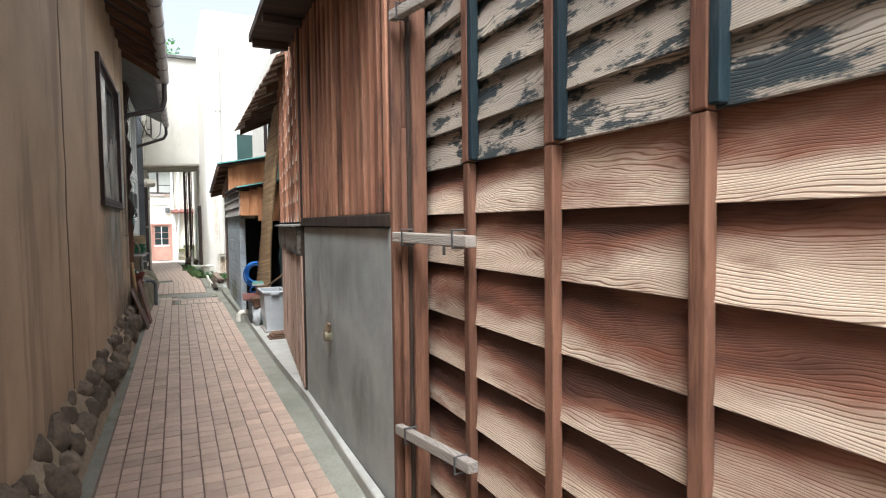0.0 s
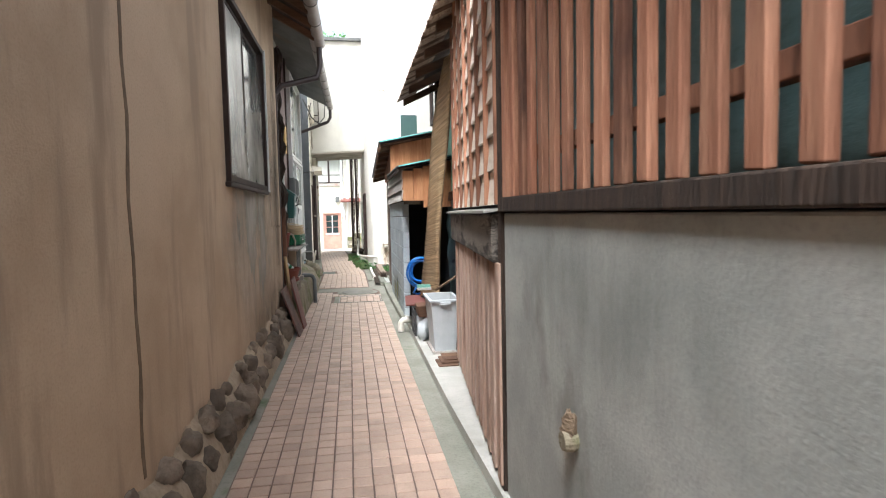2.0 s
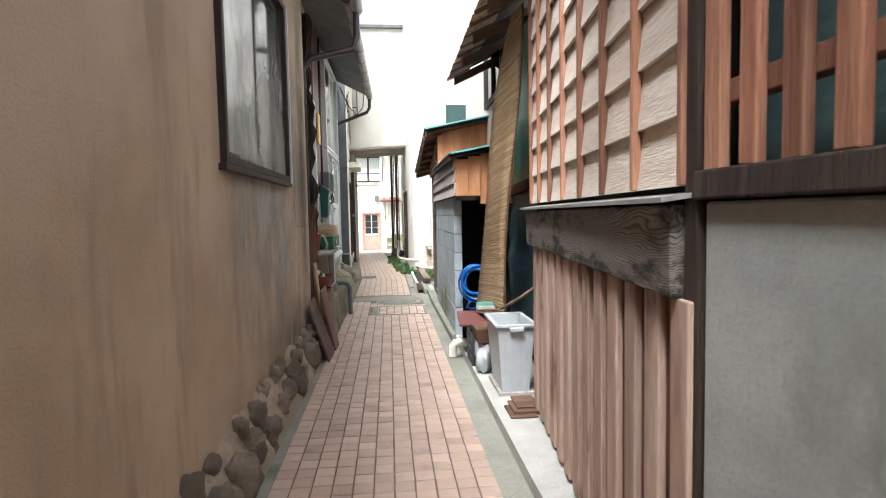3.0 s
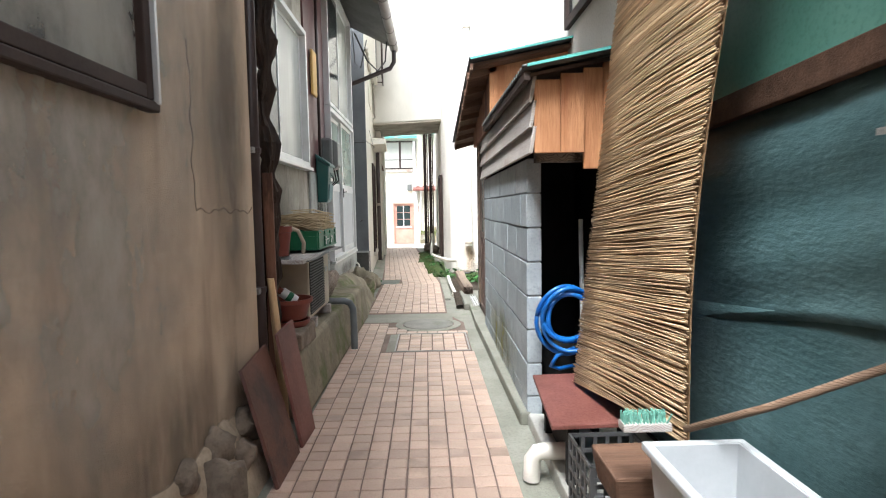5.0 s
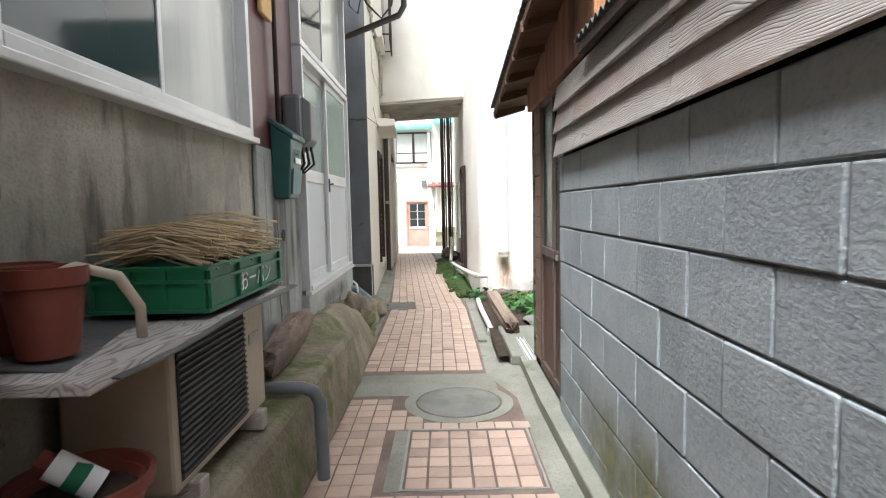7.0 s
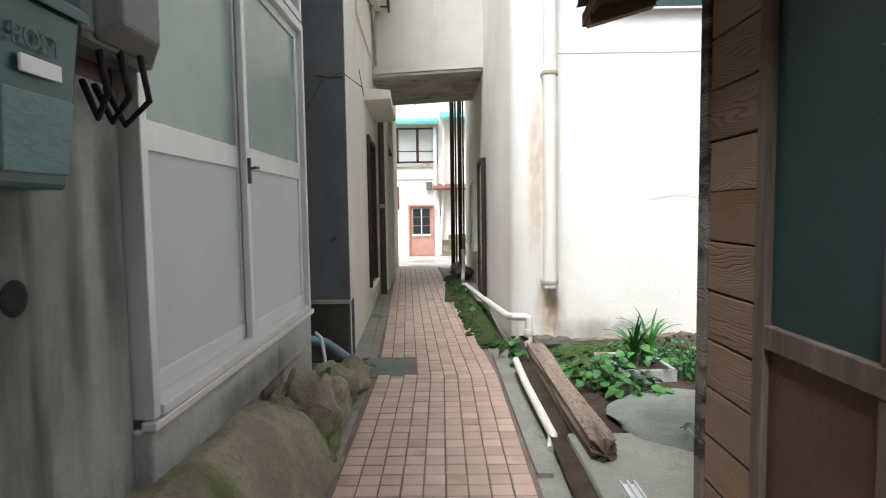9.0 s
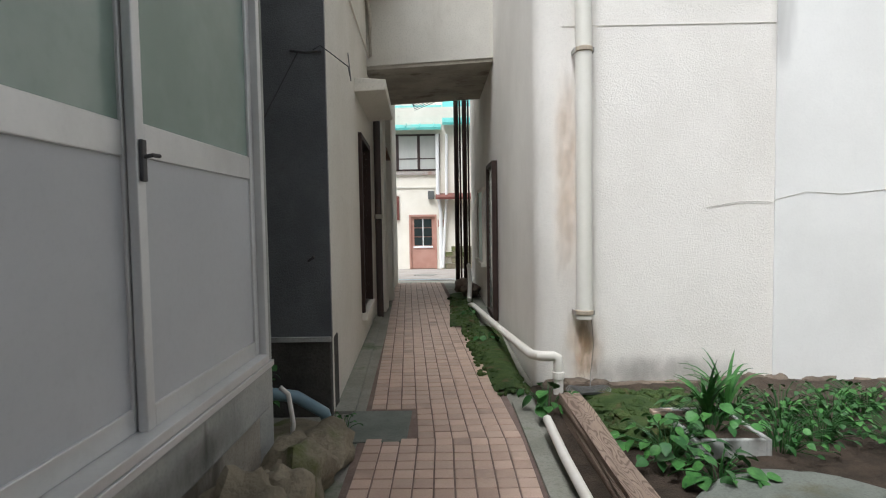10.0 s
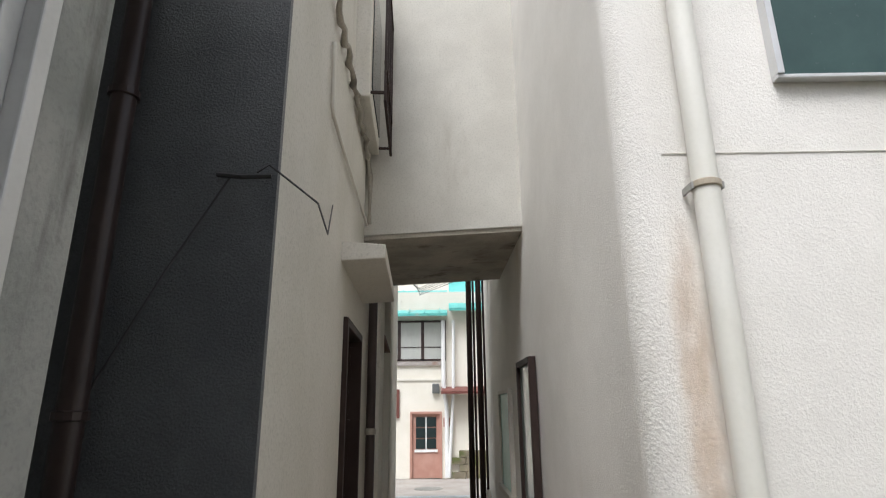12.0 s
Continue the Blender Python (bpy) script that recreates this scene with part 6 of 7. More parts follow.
def bin_():
    x0, x1, y0, y1, z0, z1 = 0.93, 1.19, 6.62, 7.08, 0.085, 0.56
    t = thing("plastic_bin", "pale grey open plastic bin by the kerb", "bin", (1.06, 6.85, 0.06))
    i = 0.035
    h = 0.01
    lo = [(x0 + i, y0 + i), (x1 - i, y0 + i), (x1 - i, y1 - i), (x0 + i, y1 - i)]
    hi = [(x0, y0), (x1, y0), (x1, y1), (x0, y1)]
    for k in range(4):
        a, b, c, e = lo[k], lo[(k + 1) % 4], hi[k], hi[(k + 1) % 4]
        cx, cy = (x0 + x1) / 2, (y0 + y1) / 2
        inn = lambda p: (p[0] + h * (1 if p[0] < cx else -1), p[1] + h * (1 if p[1] < cy else -1))  # noqa: E731
        part("side_wall", Shape().hexa([(*a, z0), (*b, z0), (*inn(b), z0), (*inn(a), z0)], [(*c, z1), (*e, z1), (*inn(e), z1), (*inn(c), z1)]), M_PALEGREY, t)
    part("bottom", Shape().box(x0 + i, x1 - i, y0 + i, y1 - i, z0 - 0.002, z0 + 0.01), M_PALEGREY, t)
    r = 0.018
    part("rim", Shape().box(x0 - r, x1 + r, y0 - r, y0 + 0.006, z1 - 0.02, z1 + 0.004, 0.006).box(x0 - r, x1 + r, y1 - 0.006, y1 + r, z1 - 0.02, z1 + 0.004, 0.006).box(x0 - r, x0 + 0.006, y0, y1, z1 - 0.02, z1 + 0.004, 0.006).box(x1 - 0.006, x1 + r, y0, y1, z1 - 0.02, z1 + 0.004, 0.006), M_PALEGREY, t)
    part("handle", Shape().box(x0 + 0.08, x1 - 0.08, y0 - 0.03, y0 - 0.012, z1 - 0.045, z1 - 0.015, 0.005), M_PALEGREY, t)
    for f in (0.2, 0.4, 0.6, 0.8):
        x = x0 + f * (x1 - x0)
        part("rib", Shape().hexa([(x - 0.005, y0 + i - 0.006, z0), (x + 0.005, y0 + i - 0.006, z0), (x + 0.005, y0 + i + 0.002, z0), (x - 0.005, y0 + i + 0.002, z0)], [(x - 0.005, y0 + 0.002, z1 - 0.08), (x + 0.005, y0 + 0.002, z1 - 0.08), (x + 0.005, y0 + 0.01, z1 - 0.08), (x - 0.005, y0 + 0.01, z1 - 0.08)]), M_PALEGREY, t)
    part("base_board", Shape().box(x0 + 0.01, x1 + 0.02, y0 + 0.01, y1, 0.06, 0.083, 0.003), M_OLDWOOD, t)


bin_()
br = thing("brush", "wooden handled brush with green bristles on the bin", "brush", (0.97, 7.1, 0.57))
part("head", Shape().box(0.86, 1.0, 7.09, 7.14, 0.59, 0.615, 0.004), M_OLDWOOD, br)
s = Shape()
for k in range(70):
    x, y = 0.865 + 0.13 * (k % 14) / 14, 7.095 + 0.009 * (k // 14)
    s.tube([(x, y, 0.614), (x + rnd.uniform(-0.01, 0.01), y + rnd.uniform(-0.01, 0.01), 0.645)], 0.0025, 4)
part("bristles", s, M_GREEN, br)
solo("broom_handle", Shape().tube([(1.05, 7.12, 0.585), (1.19, 6.95, 0.71), (1.33, 6.75, 0.87)], 0.011, 10), M_HUTBOARD, "wooden stick lying across the bin", "stick", smooth=True)
for k in range(3):
    solo("roof_tile_shard", Shape().box(0.93 + 0.03 * k, 1.1 + 0.02 * k, 6.2 + 0.05 * k, 6.42 + 0.05 * k, 0.061 + 0.014 * k, 0.074 + 0.014 * k, 0.003, 0.003), M_RAFTER, "broken brown tile shard on the kerb", "tile shard", group="tile shards")
tb = thing("low_table", "rust red metal sheet table top on dark supports", "table", (1.0, 8.1, 0.06))
part("tabletop", Shape().hexa([(0.8, 7.76, 0.325), (1.16, 7.76, 0.33), (1.2, 8.45, 0.33), (0.85, 8.45, 0.325)], [(0.8, 7.76, 0.345), (1.16, 7.76, 0.35), (1.2, 8.45, 0.35), (0.85, 8.45, 0.345)], 0.004), M_RUST, tb)
for x, y in ((0.88, 7.82), (1.1, 7.82), (0.9, 8.36), (1.14, 8.36)):
    part("leg", Shape().box(x, x + 0.04, y, y + 0.04, 0.058, 0.326, 0.003), M_BLACK, tb)
part("side_panel", Shape().box(0.93, 0.945, 7.88, 8.34, 0.06, 0.325), M_BLACK, tb)


def milk_crate(x0, x1, y0, y1, z0, z1):
    t = thing("grid_crate", "dark grey slatted plastic crate beside the table", "crate", ((x0 + x1) / 2, (y0 + y1) / 2, z0))
    for j in range(5):
        z = z0 + (z1 - z0 - 0.015) * j / 4
        s = Shape()
        s.box(x0, x0 + 0.008, y0, y1, z, z + 0.015).box(x1 - 0.008, x1, y0, y1, z, z + 0.015)
        s.box(x0 + 0.008, x1 - 0.008, y0, y0 + 0.008, z, z + 0.015).box(x0 + 0.008, x1 - 0.008, y1 - 0.008, y1, z, z + 0.015)
        part("ring", s, M_DARKGREY, t)
    for j in range(6):
        f = j / 5
        y, x = y0 + (y1 - y0 - 0.015) * f, x0 + (x1 - x0 - 0.015) * f
        part("upright", Shape().box(x0 - 0.001, x0 + 0.006, y, y + 0.015, z0, z1), M_DARKGREY, t)
        part("upright", Shape().box(x, x + 0.015, y0 - 0.001, y0 + 0.006, z0, z1), M_DARKGREY, t)
        part("upright", Shape().box(x, x + 0.015, y1 - 0.006, y1 + 0.001, z0, z1), M_DARKGREY, t)
    part("bottom", Shape().box(x0, x1, y0, y1, z0 - 0.001, z0 + 0.008), M_DARKGREY, t)


milk_crate(0.86, 1.12, 7.42, 7.72, 0.063, 0.33)
solo("brown_tray", Shape().hexa([(0.88, 7.2, 0.3), (1.12, 7.18, 0.3), (1.12, 7.4, 0.3), (0.88, 7.4, 0.3)], [(0.86, 7.16, 0.42), (1.14, 7.16, 0.42), (1.14, 7.42, 0.42), (0.86, 7.42, 0.42)], 0.01), M_RAFTER, "dark brown plastic box on the crate", "box")
solo("bag", Shape().rock(0.93, 7.25, 0.18, 0.07, 0.09, 0.13, 0.5), M_PALEGREY, "crumpled pale plastic bag on the kerb", "bag", smooth=50.0)
solo("pvc_elbow", Shape().tube([(0.95, 8.0, 0.13), (0.82, 8.0, 0.13), (0.785, 8.0, 0.125), (0.765, 8.0, 0.1), (0.76, 8.0, 0.0)], 0.038, 14), M_PVC, "cream plastic drain elbow over the gutter", "pipe", smooth=40.0)

# ---- block hut ----
XH0, XH1, YH0, YH1 = 0.86, 0.945, 8.67, 11.1
hut = structure("wall_hut", Shape().box(XH0 + 0.012, XH1 - 0.008, YH0 + 0.01, YH1, 0.0, 1.5), M_MORTAR, "blue grey painted concrete block wall of the hut")
for r_ in range(8):
    z0 = 1.5 - 0.193 * (r_ + 1)
    y = YH0
    cut = [0.195 if r_ % 2 else 0.39]
    while y < YH1 - 0.01:
        ln = cut.pop() if cut else 0.39
        y1 = min(y + ln, YH1)
        part("block", Shape().box(XH0 + rnd.uniform(-0.003, 0.003), XH1, y + 0.004, y1 - 0.004, max(z0 + 0.004, 0.0), z0 + 0.189, 0.005), M_BLOCK, hut)
        y = y1
hf = thing("hut", "small timber clad shed top with tin roof", "shed", (1.1, 9.8, 1.5))
for j in range(3):
    z0, z1 = 1.5 + 0.125 * j, 1.635 + 0.125 * j
    for a, b in ((8.36, 9.5), (9.503, 10.6), (10.603, 11.08)):
        part("siding_board", Shape().hexa([(0.82, a, z0), (0.84, a, z0), (0.84, b, z0), (0.82, b, z0)], [(0.845, a, z1), (0.865, a, z1), (0.865, b, z1), (0.845, b, z1)], 0.003), M_OLDWOOD, hf)
for k, (x0, x1, zb) in enumerate(((0.85, 0.98, 1.5), (0.982, 1.1, 1.5), (1.102, 1.2, 1.42), (1.202, 1.34, 1.42), (1.342, 1.5, 1.42))):
    part("front_board", Shape().box(x0, x1, 8.36 + 0.02 * (k > 1), 8.385 + 0.02 * (k > 1), zb, 1.86 + 0.03 * k, 0.003), M_ORANGE, hf)
part("lintel", Shape().box(0.87, 1.5, 8.42, 8.5, 1.46, 1.52), M_BEAM, hf)


def corrugated(a, b, c, d_, waves, amp=0.012):
    """A rippled roof sheet on four corners, with the ripples running from a to b."""
    a, b, c, d_ = map(Vector, (a, b, c, d_))

    def f(u, v):
        p = (a * (1 - u) + d_ * u) * (1 - v) + (b * (1 - u) + c * u) * v
        return p + Vector((0, 0, amp * math.sin(u * waves * 2 * math.pi)))

    return Shape().sheet(f, waves * 6, 4, 0.004)


part("roof", corrugated((0.78, 8.28, 1.9), (1.6, 8.28, 2.06), (1.6, 10.4, 2.1), (0.78, 10.4, 1.93), 30), M_TIN, hf, "weathered dark corrugated tin roof", smooth=True)
part("roof_lining", Shape().hexa([(0.82, 8.34, 1.868), (1.58, 8.34, 2.015), (1.58, 10.35, 2.055), (0.82, 10.35, 1.898)], [(0.82, 8.34, 1.885), (1.58, 8.34, 2.032), (1.58, 10.35, 2.072), (0.82, 10.35, 1.915)]), M_DARKWOOD, hf)
part("roof_lining", Shape().hexa([(0.69, 10.2, 2.375), (1.9, 10.2, 2.61), (1.9, 12.7, 2.24), (0.66, 12.7, 2.01)], [(0.69, 10.2, 2.4), (1.9, 10.2, 2.635), (1.9, 12.7, 2.265), (0.66, 12.7, 2.035)]), M_RAFTER, hf)
part("roof_edge", Shape().hexa([(0.79, 8.3, 1.845), (0.82, 8.3, 1.845), (0.82, 10.38, 1.875), (0.79, 10.38, 1.875)], [(0.79, 8.3, 1.885), (0.82, 8.3, 1.885), (0.82, 10.38, 1.912), (0.79, 10.38, 1.912)]), M_DARKWOOD, hf)
part("upper_siding", Shape().hexa([(0.84, 10.3, 1.95), (1.9, 10.3, 1.95), (1.9, 10.33, 1.95), (0.84, 10.33, 1.95)], [(0.84, 10.3, 2.4), (1.9, 10.3, 2.6), (1.9, 10.33, 2.6), (0.84, 10.33, 2.4)]), M_ORANGE, hf)
part("upper_side", Shape().hexa([(0.85, 10.34, 1.93), (0.88, 10.34, 1.93), (0.88, 12.2, 1.93), (0.85, 12.2, 1.93)], [(0.85, 10.34, 2.38), (0.88, 10.34, 2.38), (0.88, 12.2, 2.1), (0.85, 12.2, 2.1)]), M_SLAT, hf)
part("roof", corrugated((0.66, 10.15, 2.43), (1.95, 10.15, 2.68), (1.95, 12.75, 2.29), (0.62, 12.75, 2.06), 34), M_TIN, hf, "rusty brown corrugated tin roof", smooth=True)
for k in range(7):
    y = 10.3 + 0.39 * k
    zz = 2.375 - 0.145 * (y - 10.15)
    part("rafter", Shape().hexa([(0.65, y, zz - 0.06), (0.9, y, zz + 0.01), (0.9, y + 0.05, zz + 0.01), (0.65, y + 0.05, zz - 0.06)], [(0.65, y, zz), (0.9, y, zz + 0.07), (0.9, y + 0.05, zz + 0.07), (0.65, y + 0.05, zz)]), M_RAFTER, hf)
part("fascia", Shape().hexa([(0.67, 10.15, 2.34), (0.69, 10.15, 2.34), (0.665, 12.75, 1.98), (0.645, 12.75, 1.98)], [(0.67, 10.15, 2.39), (0.69, 10.15, 2.39), (0.665, 12.75, 2.03), (0.645, 12.75, 2.03)]), M_RAFTER, hf)
part("edge_strip", Shape().hexa([(0.8, 8.262, 1.9), (1.58, 8.262, 2.052), (1.58, 8.274, 2.052), (0.8, 8.274, 1.9)], [(0.8, 8.262, 1.914), (1.58, 8.262, 2.066), (1.58, 8.274, 2.066), (0.8, 8.274, 1.914)]), M_TEALROOF, hf, "turquoise painted roof edge")
part("edge_strip", Shape().hexa([(0.67, 10.13, 2.42), (1.93, 10.13, 2.665), (1.93, 10.145, 2.665), (0.67, 10.145, 2.42)], [(0.67, 10.13, 2.435), (1.93, 10.13, 2.68), (1.93, 10.145, 2.68), (0.67, 10.145, 2.435)]), M_TEALROOF, hf, "turquoise painted roof edge")
# Black sheets put the shade inside the hut's mouth into their colour.
structure("hut_back", Shape().box(XH1, 1.45, 9.9, 9.95, 0, 1.95), M_BLACK, "black back of the hut, standing in for deep shade")
structure("hut_side", Shape().box(1.452, 1.55, 8.67, 11.2, 0, 2.0), M_BLACK, "black side of the hut, standing in for deep shade")
structure("hut_floor", Shape().box(XH1, 1.45, 8.7, 9.9, -0.005, 0.004), M_SOIL, "dark floor of the hut")
td = thing("hut_door", "brown wooden door with dark green glass, closed", "door", (0.9, 11.5, 0.06))
fr = Shape().box(0.885, 0.935, 11.105, 11.24, 0.076, 1.95, 0.004).box(0.885, 0.935, 11.84, 11.89, 0.076, 2.0, 0.004).box(0.885, 0.935, 11.24, 11.84, 0.895, 0.955, 0.004).box(0.885, 0.935, 11.24, 11.84, 1.9, 1.95, 0.004).box(0.887, 0.933, 11.43, 11.465, 0.955, 1.9, 0.004).box(0.885, 0.935, 11.24, 11.84, 0.076, 0.14, 0.004).box(0.887, 0.933, 11.43, 11.465, 0.14, 0.895, 0.004)
part("door_frame", fr, M_GREYFRAME, td)
for a, b in ((11.24, 11.43), (11.465, 11.84)):
    part("pane", Shape().box(0.905, 0.912, a, b, 0.955, 1.9), M_HUTGLASS, td)
    part("lower_panel", Shape().box(0.902, 0.914, a, b, 0.14, 0.895), M_DOORBROWN, td)
part("latch", Shape().box(0.875, 0.886, 11.26, 11.3, 0.905, 0.935), M_STEEL, td)
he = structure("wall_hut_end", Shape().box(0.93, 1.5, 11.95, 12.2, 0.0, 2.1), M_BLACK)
for j in range(13):
    z = 0.1 + 0.15 * j
    part("board", Shape().box(0.893, 0.929, 11.9, 12.16, z, z + 0.145, 0.004, 0.002), M_HUTBOARD, he)
part("post", Shape().box(0.885, 0.94, 12.165, 12.22, 0.05, 2.1, 0.005), M_BEAM, he)
part("tin_edge", Shape().sheet(lambda u, v: (0.9 + 0.6 * u, 12.225 + 0.008 * math.sin(u * 60), 0.1 + 2.0 * v), 60, 2, 0.003), M_TEAL, he)

# hose, pole and bucket in the hut's mouth
h = thing("garden_hose", "coiled bright blue garden hose in the hut mouth", "hose", (1.12, 8.62, 0.5))
for k in range(7):
    r0 = 0.145 + 0.014 * (k % 4)
    cx, cz, cy = 1.06 + rnd.uniform(-0.02, 0.02), 0.64 + rnd.uniform(-0.035, 0.035), 8.6 - 0.012 * k
    pts = [(cx + r0 * 0.85 * math.cos(a + k), cy + 0.02 * math.sin(2 * a), cz + r0 * math.sin(a + k) * (1 - 0.1 * (k % 3))) for a in np.linspace(0, 2 * math.pi, 30)]
    part("coil", Shape().tube(pts, 0.012, 10), M_HOSE, h, smooth=True)
part("loose_end", Shape().tube([(1.1, 8.55, 0.46), (1.0, 8.54, 0.42), (0.97, 8.55, 0.36), (1.02, 8.57, 0.34), (1.15, 8.58, 0.36)], 0.012, 10), M_HOSE, h, smooth=True)
solo("white_pole", Shape().tube([(1.2, 8.72, 0.0), (1.24, 8.95, 1.15)], 0.014, 10), M_WHITEPAINT, "thin white pole standing in the hut", "pole", smooth=True)
solo("dark_drum", Shape().lathe([(0.14, 0), (0.15, 0.02), (0.15, 0.4), (0.14, 0.42)], (1.12, 8.78, 0.0), 24), M_BLACK, "black plastic drum under the hose", "drum", smooth=40.0)

# stains, wear and painted shade on the near walls
stain((XC - 0.003, 2.3), (XC - 0.003, 4.06), 0.75, 1.36, M_DRIP, "dark drips below the beam on the cement wall")
stain((XC - 0.004, 3.1), (XC - 0.004, 3.42), 0.15, 0.68, M_DRIP, "brown drip mark below the pipe stub")
stain((XC - 0.003, 2.3), (XC - 0.003, 2.9), 0.1, 0.8, M_DAMPSHADE, "dark smudge on the cement wall")
stain((XH0 - 0.006, 8.67), (XH0 - 0.006, 11.0), -0.1, 0.55, M_GREENSTAIN, "yellow green algae at the foot of the blocks")
# The shaded wall end by the drainpipe, painted on as a dark band.
stain((XA + 0.004, 7.9), (XA + 0.004, 8.498), -0.6, 3.9, M_DAMPSHADE, "painted shade band beside the drainpipe")
stain((XA + 0.006, 5.2), (XA + 0.006, 8.4), 0.0, 3.2, M_GREYTINT, "grey tint over the plaster")
stain((XA + 0.004, 6.2), (XA + 0.004, 8.49), -0.1, 0.8, M_DAMPSHADE, "damp dark rim at the foot of the plaster")
stain((XA + 0.005, 7.55), (XA + 0.005, 8.49), 1.1, 2.2, M_DRIP, "dark streaks below the gutter corner")
stain((XA + 0.005, 5.8), (XA + 0.005, 7.7), 1.1, 1.62, M_DRIP, "dark drips below the window sill")
for k in range(6):
    y = 11.28 + 0.13 * k
    stain((XB + 0.035, y), (XB + 0.035, y + 0.06 + 0.05 * (k % 3)), 0.35 + 0.12 * (k % 2), 1.75, M_DAMPSHADE, "narrow dark rain streak on the concrete pillar")
stain((XB + 0.034, 11.25), (XB + 0.034, 12.1), 0.3, 1.6, M_DRIP, "dark rain streaks on the concrete pillar")
stain((XB + 0.004, 8.8), (XB + 0.004, 11.2), 0.5, 1.7, M_DRIP, "dark streaks below the window on grey plaster")
stain((XB + 0.088, 12.1), (XB + 0.088, 14.0), 0.36, 0.58, M_DAMPSHADE, "damp stain on the door sill")

# ---- garden strip beside the white house ----
for k in range(60):
    x, y = rnd.uniform(0.72, 2.0), rnd.uniform(13.3, 15.3)
    solo("pebble", Shape().rock(x, y, 0.03, rnd.uniform(0.01, 0.03), rnd.uniform(0.01, 0.03), 0.015, 0.3, 1), M_STONE if k % 3 else M_MOSS, "small stone in the garden soil", "pebble", group="pebbles")
structure("garden_soil", Shape().sheet(lambda u, v: (0.62 + 5 * u ** 1.6, 12.3 + 3.2 * v, 0.03 + 0.04 * noise.noise(Vector((u * 9, v * 5, 0))) + 0.09 * max(0, v - 0.55) * (u > 0.1)), 30, 24), M_SOIL, "dark garden soil with moss", smooth=True)
structure("trench_edge", Shape().prism([(0.5, 13.0), (0.58, 13.0), (0.57, 15.2), (0.46, 15.25)], -0.02, 0.012, 0.004), M_GROUND, "mossy concrete edge of the drain trench")
structure("garden_kerb", Shape().box(0.72, 1.75, 12.25, 13.35, -0.02, 0.055, 0.015, 0.012), M_GROUND, "worn concrete slab beside the hut")
solo("flat_stone", Shape().rock(1.6, 13.5, 0.05, 0.58, 0.52, 0.055, 0.2, 4), M_SLATE, "large flat grey green slate stone", "stone", smooth=40.0)
def rotten_beam(u, v):
    """A squared timber with split, crumbling faces."""
    a = 2 * math.pi * u
    c, q = math.cos(a), math.sin(a)
    k = 0.062 / max(abs(c), abs(q)) * (1 + 0.16 * noise.noise(Vector((c * 3, q * 3, v * 3))) + 0.12 * noise.noise(Vector((c * 9, q * 9, v * 2))))
    k *= min(1.0, 70 * v, 70 * (1 - v))
    y = 13.0 + 2.0 * v + 0.05 * noise.noise(Vector((c * 4, q * 4, v > 0.5)))
    return (0.82 - 0.03 * v + k * c, y, 0.1 + k * q * 0.95)


solo("wood_beam", Shape().sheet(rotten_beam, 40, 70), M_OLDLOG, "rotten mossy wooden beam beside the trench", "beam", smooth=35.0)
solo("pvc_pipe", Shape().tube([(0.6, 14.66, 0.1), (0.61, 14.2, 0.07), (0.635, 13.5, 0.05), (0.645, 13.38, 0.04), (0.62, 13.28, 0.0)], 0.026, 12), M_PVC, "white plastic pipe lying beside the tiles", "pipe", smooth=40.0)
solo("moss_mound", Shape().rock(1.2, 14.85, 0.0, 0.38, 0.42, 0.13, 0.3, 4), M_MOSS, "low mound of green moss below the wall", "moss", "stuff", smooth=True)
solo("moss_strip", Shape().sheet(lambda u, v: (0.24 + 0.36 * u + 0.12 * (1 - v) * (1 - u) , 15.5 + 2.4 * v, 0.004 + 0.03 * math.sin(math.pi * u) + 0.012 * noise.noise(Vector((u * 6, v * 20, 0)))), 12, 40), M_MOSS, "thick green moss strip along the tiles", "moss", "stuff", smooth=True)
solo("moss_strip", Shape().sheet(lambda u, v: (0.03 + 0.36 * u, 18.0 + 3.0 * v, 0.002 + 0.02 * math.sin(math.pi * u) + 0.012 * noise.noise(Vector((u * 6, v * 20, 0)))), 10, 30), M_MOSS, "dark green moss farther along the tiles", "moss", "stuff", smooth=True)
s = Shape()
for k in range(420):
    v = rnd.random()
    y = 15.4 + 5.0 * v
    x = (0.42 if y < 15.9 else 0.36) - 0.06 * (y - 15.4) + rnd.uniform(-0.05, 0.2)
    s.rock(x, y, 0.012, rnd.uniform(0.012, 0.04), rnd.uniform(0.012, 0.04), rnd.uniform(0.01, 0.03), 0.5, 1)
for k in range(260):
    x, y = rnd.uniform(0.85, 1.7), rnd.uniform(14.35, 15.35)
    s.rock(x, y, 0.05 + 0.07 * max(0, 1 - math.hypot(x - 1.2, y - 14.85) / 0.5), rnd.uniform(0.015, 0.05), rnd.uniform(0.015, 0.05), rnd.uniform(0.01, 0.03), 0.5, 1)
solo("moss_tufts", s, M_MOSS, "uneven tufts of moss along paving and wall", "moss", "stuff")
solo("brick_piece", Shape().box(1.2, 1.32, 14.62, 14.68, 0.125, 0.15, 0.004), M_TILE, "broken pink tile piece on the moss", "tile piece")
s = Shape()
for k in range(6):
    r0 = 0.09 + 0.012 * k
    s.tube([(0.98 + r0 * math.cos(a), 15.22 + 0.6 * r0 * math.sin(a), 0.07 + 0.006 * k + 0.01 * math.sin(3 * a)) for a in np.linspace(0, 6.28, 20)], 0.003, 5)
s.tube([(1.04, 15.37, 0.55), (1.06, 15.4, 0.35), (1.03, 15.36, 0.18), (1.0, 15.26, 0.09)], 0.003, 5)
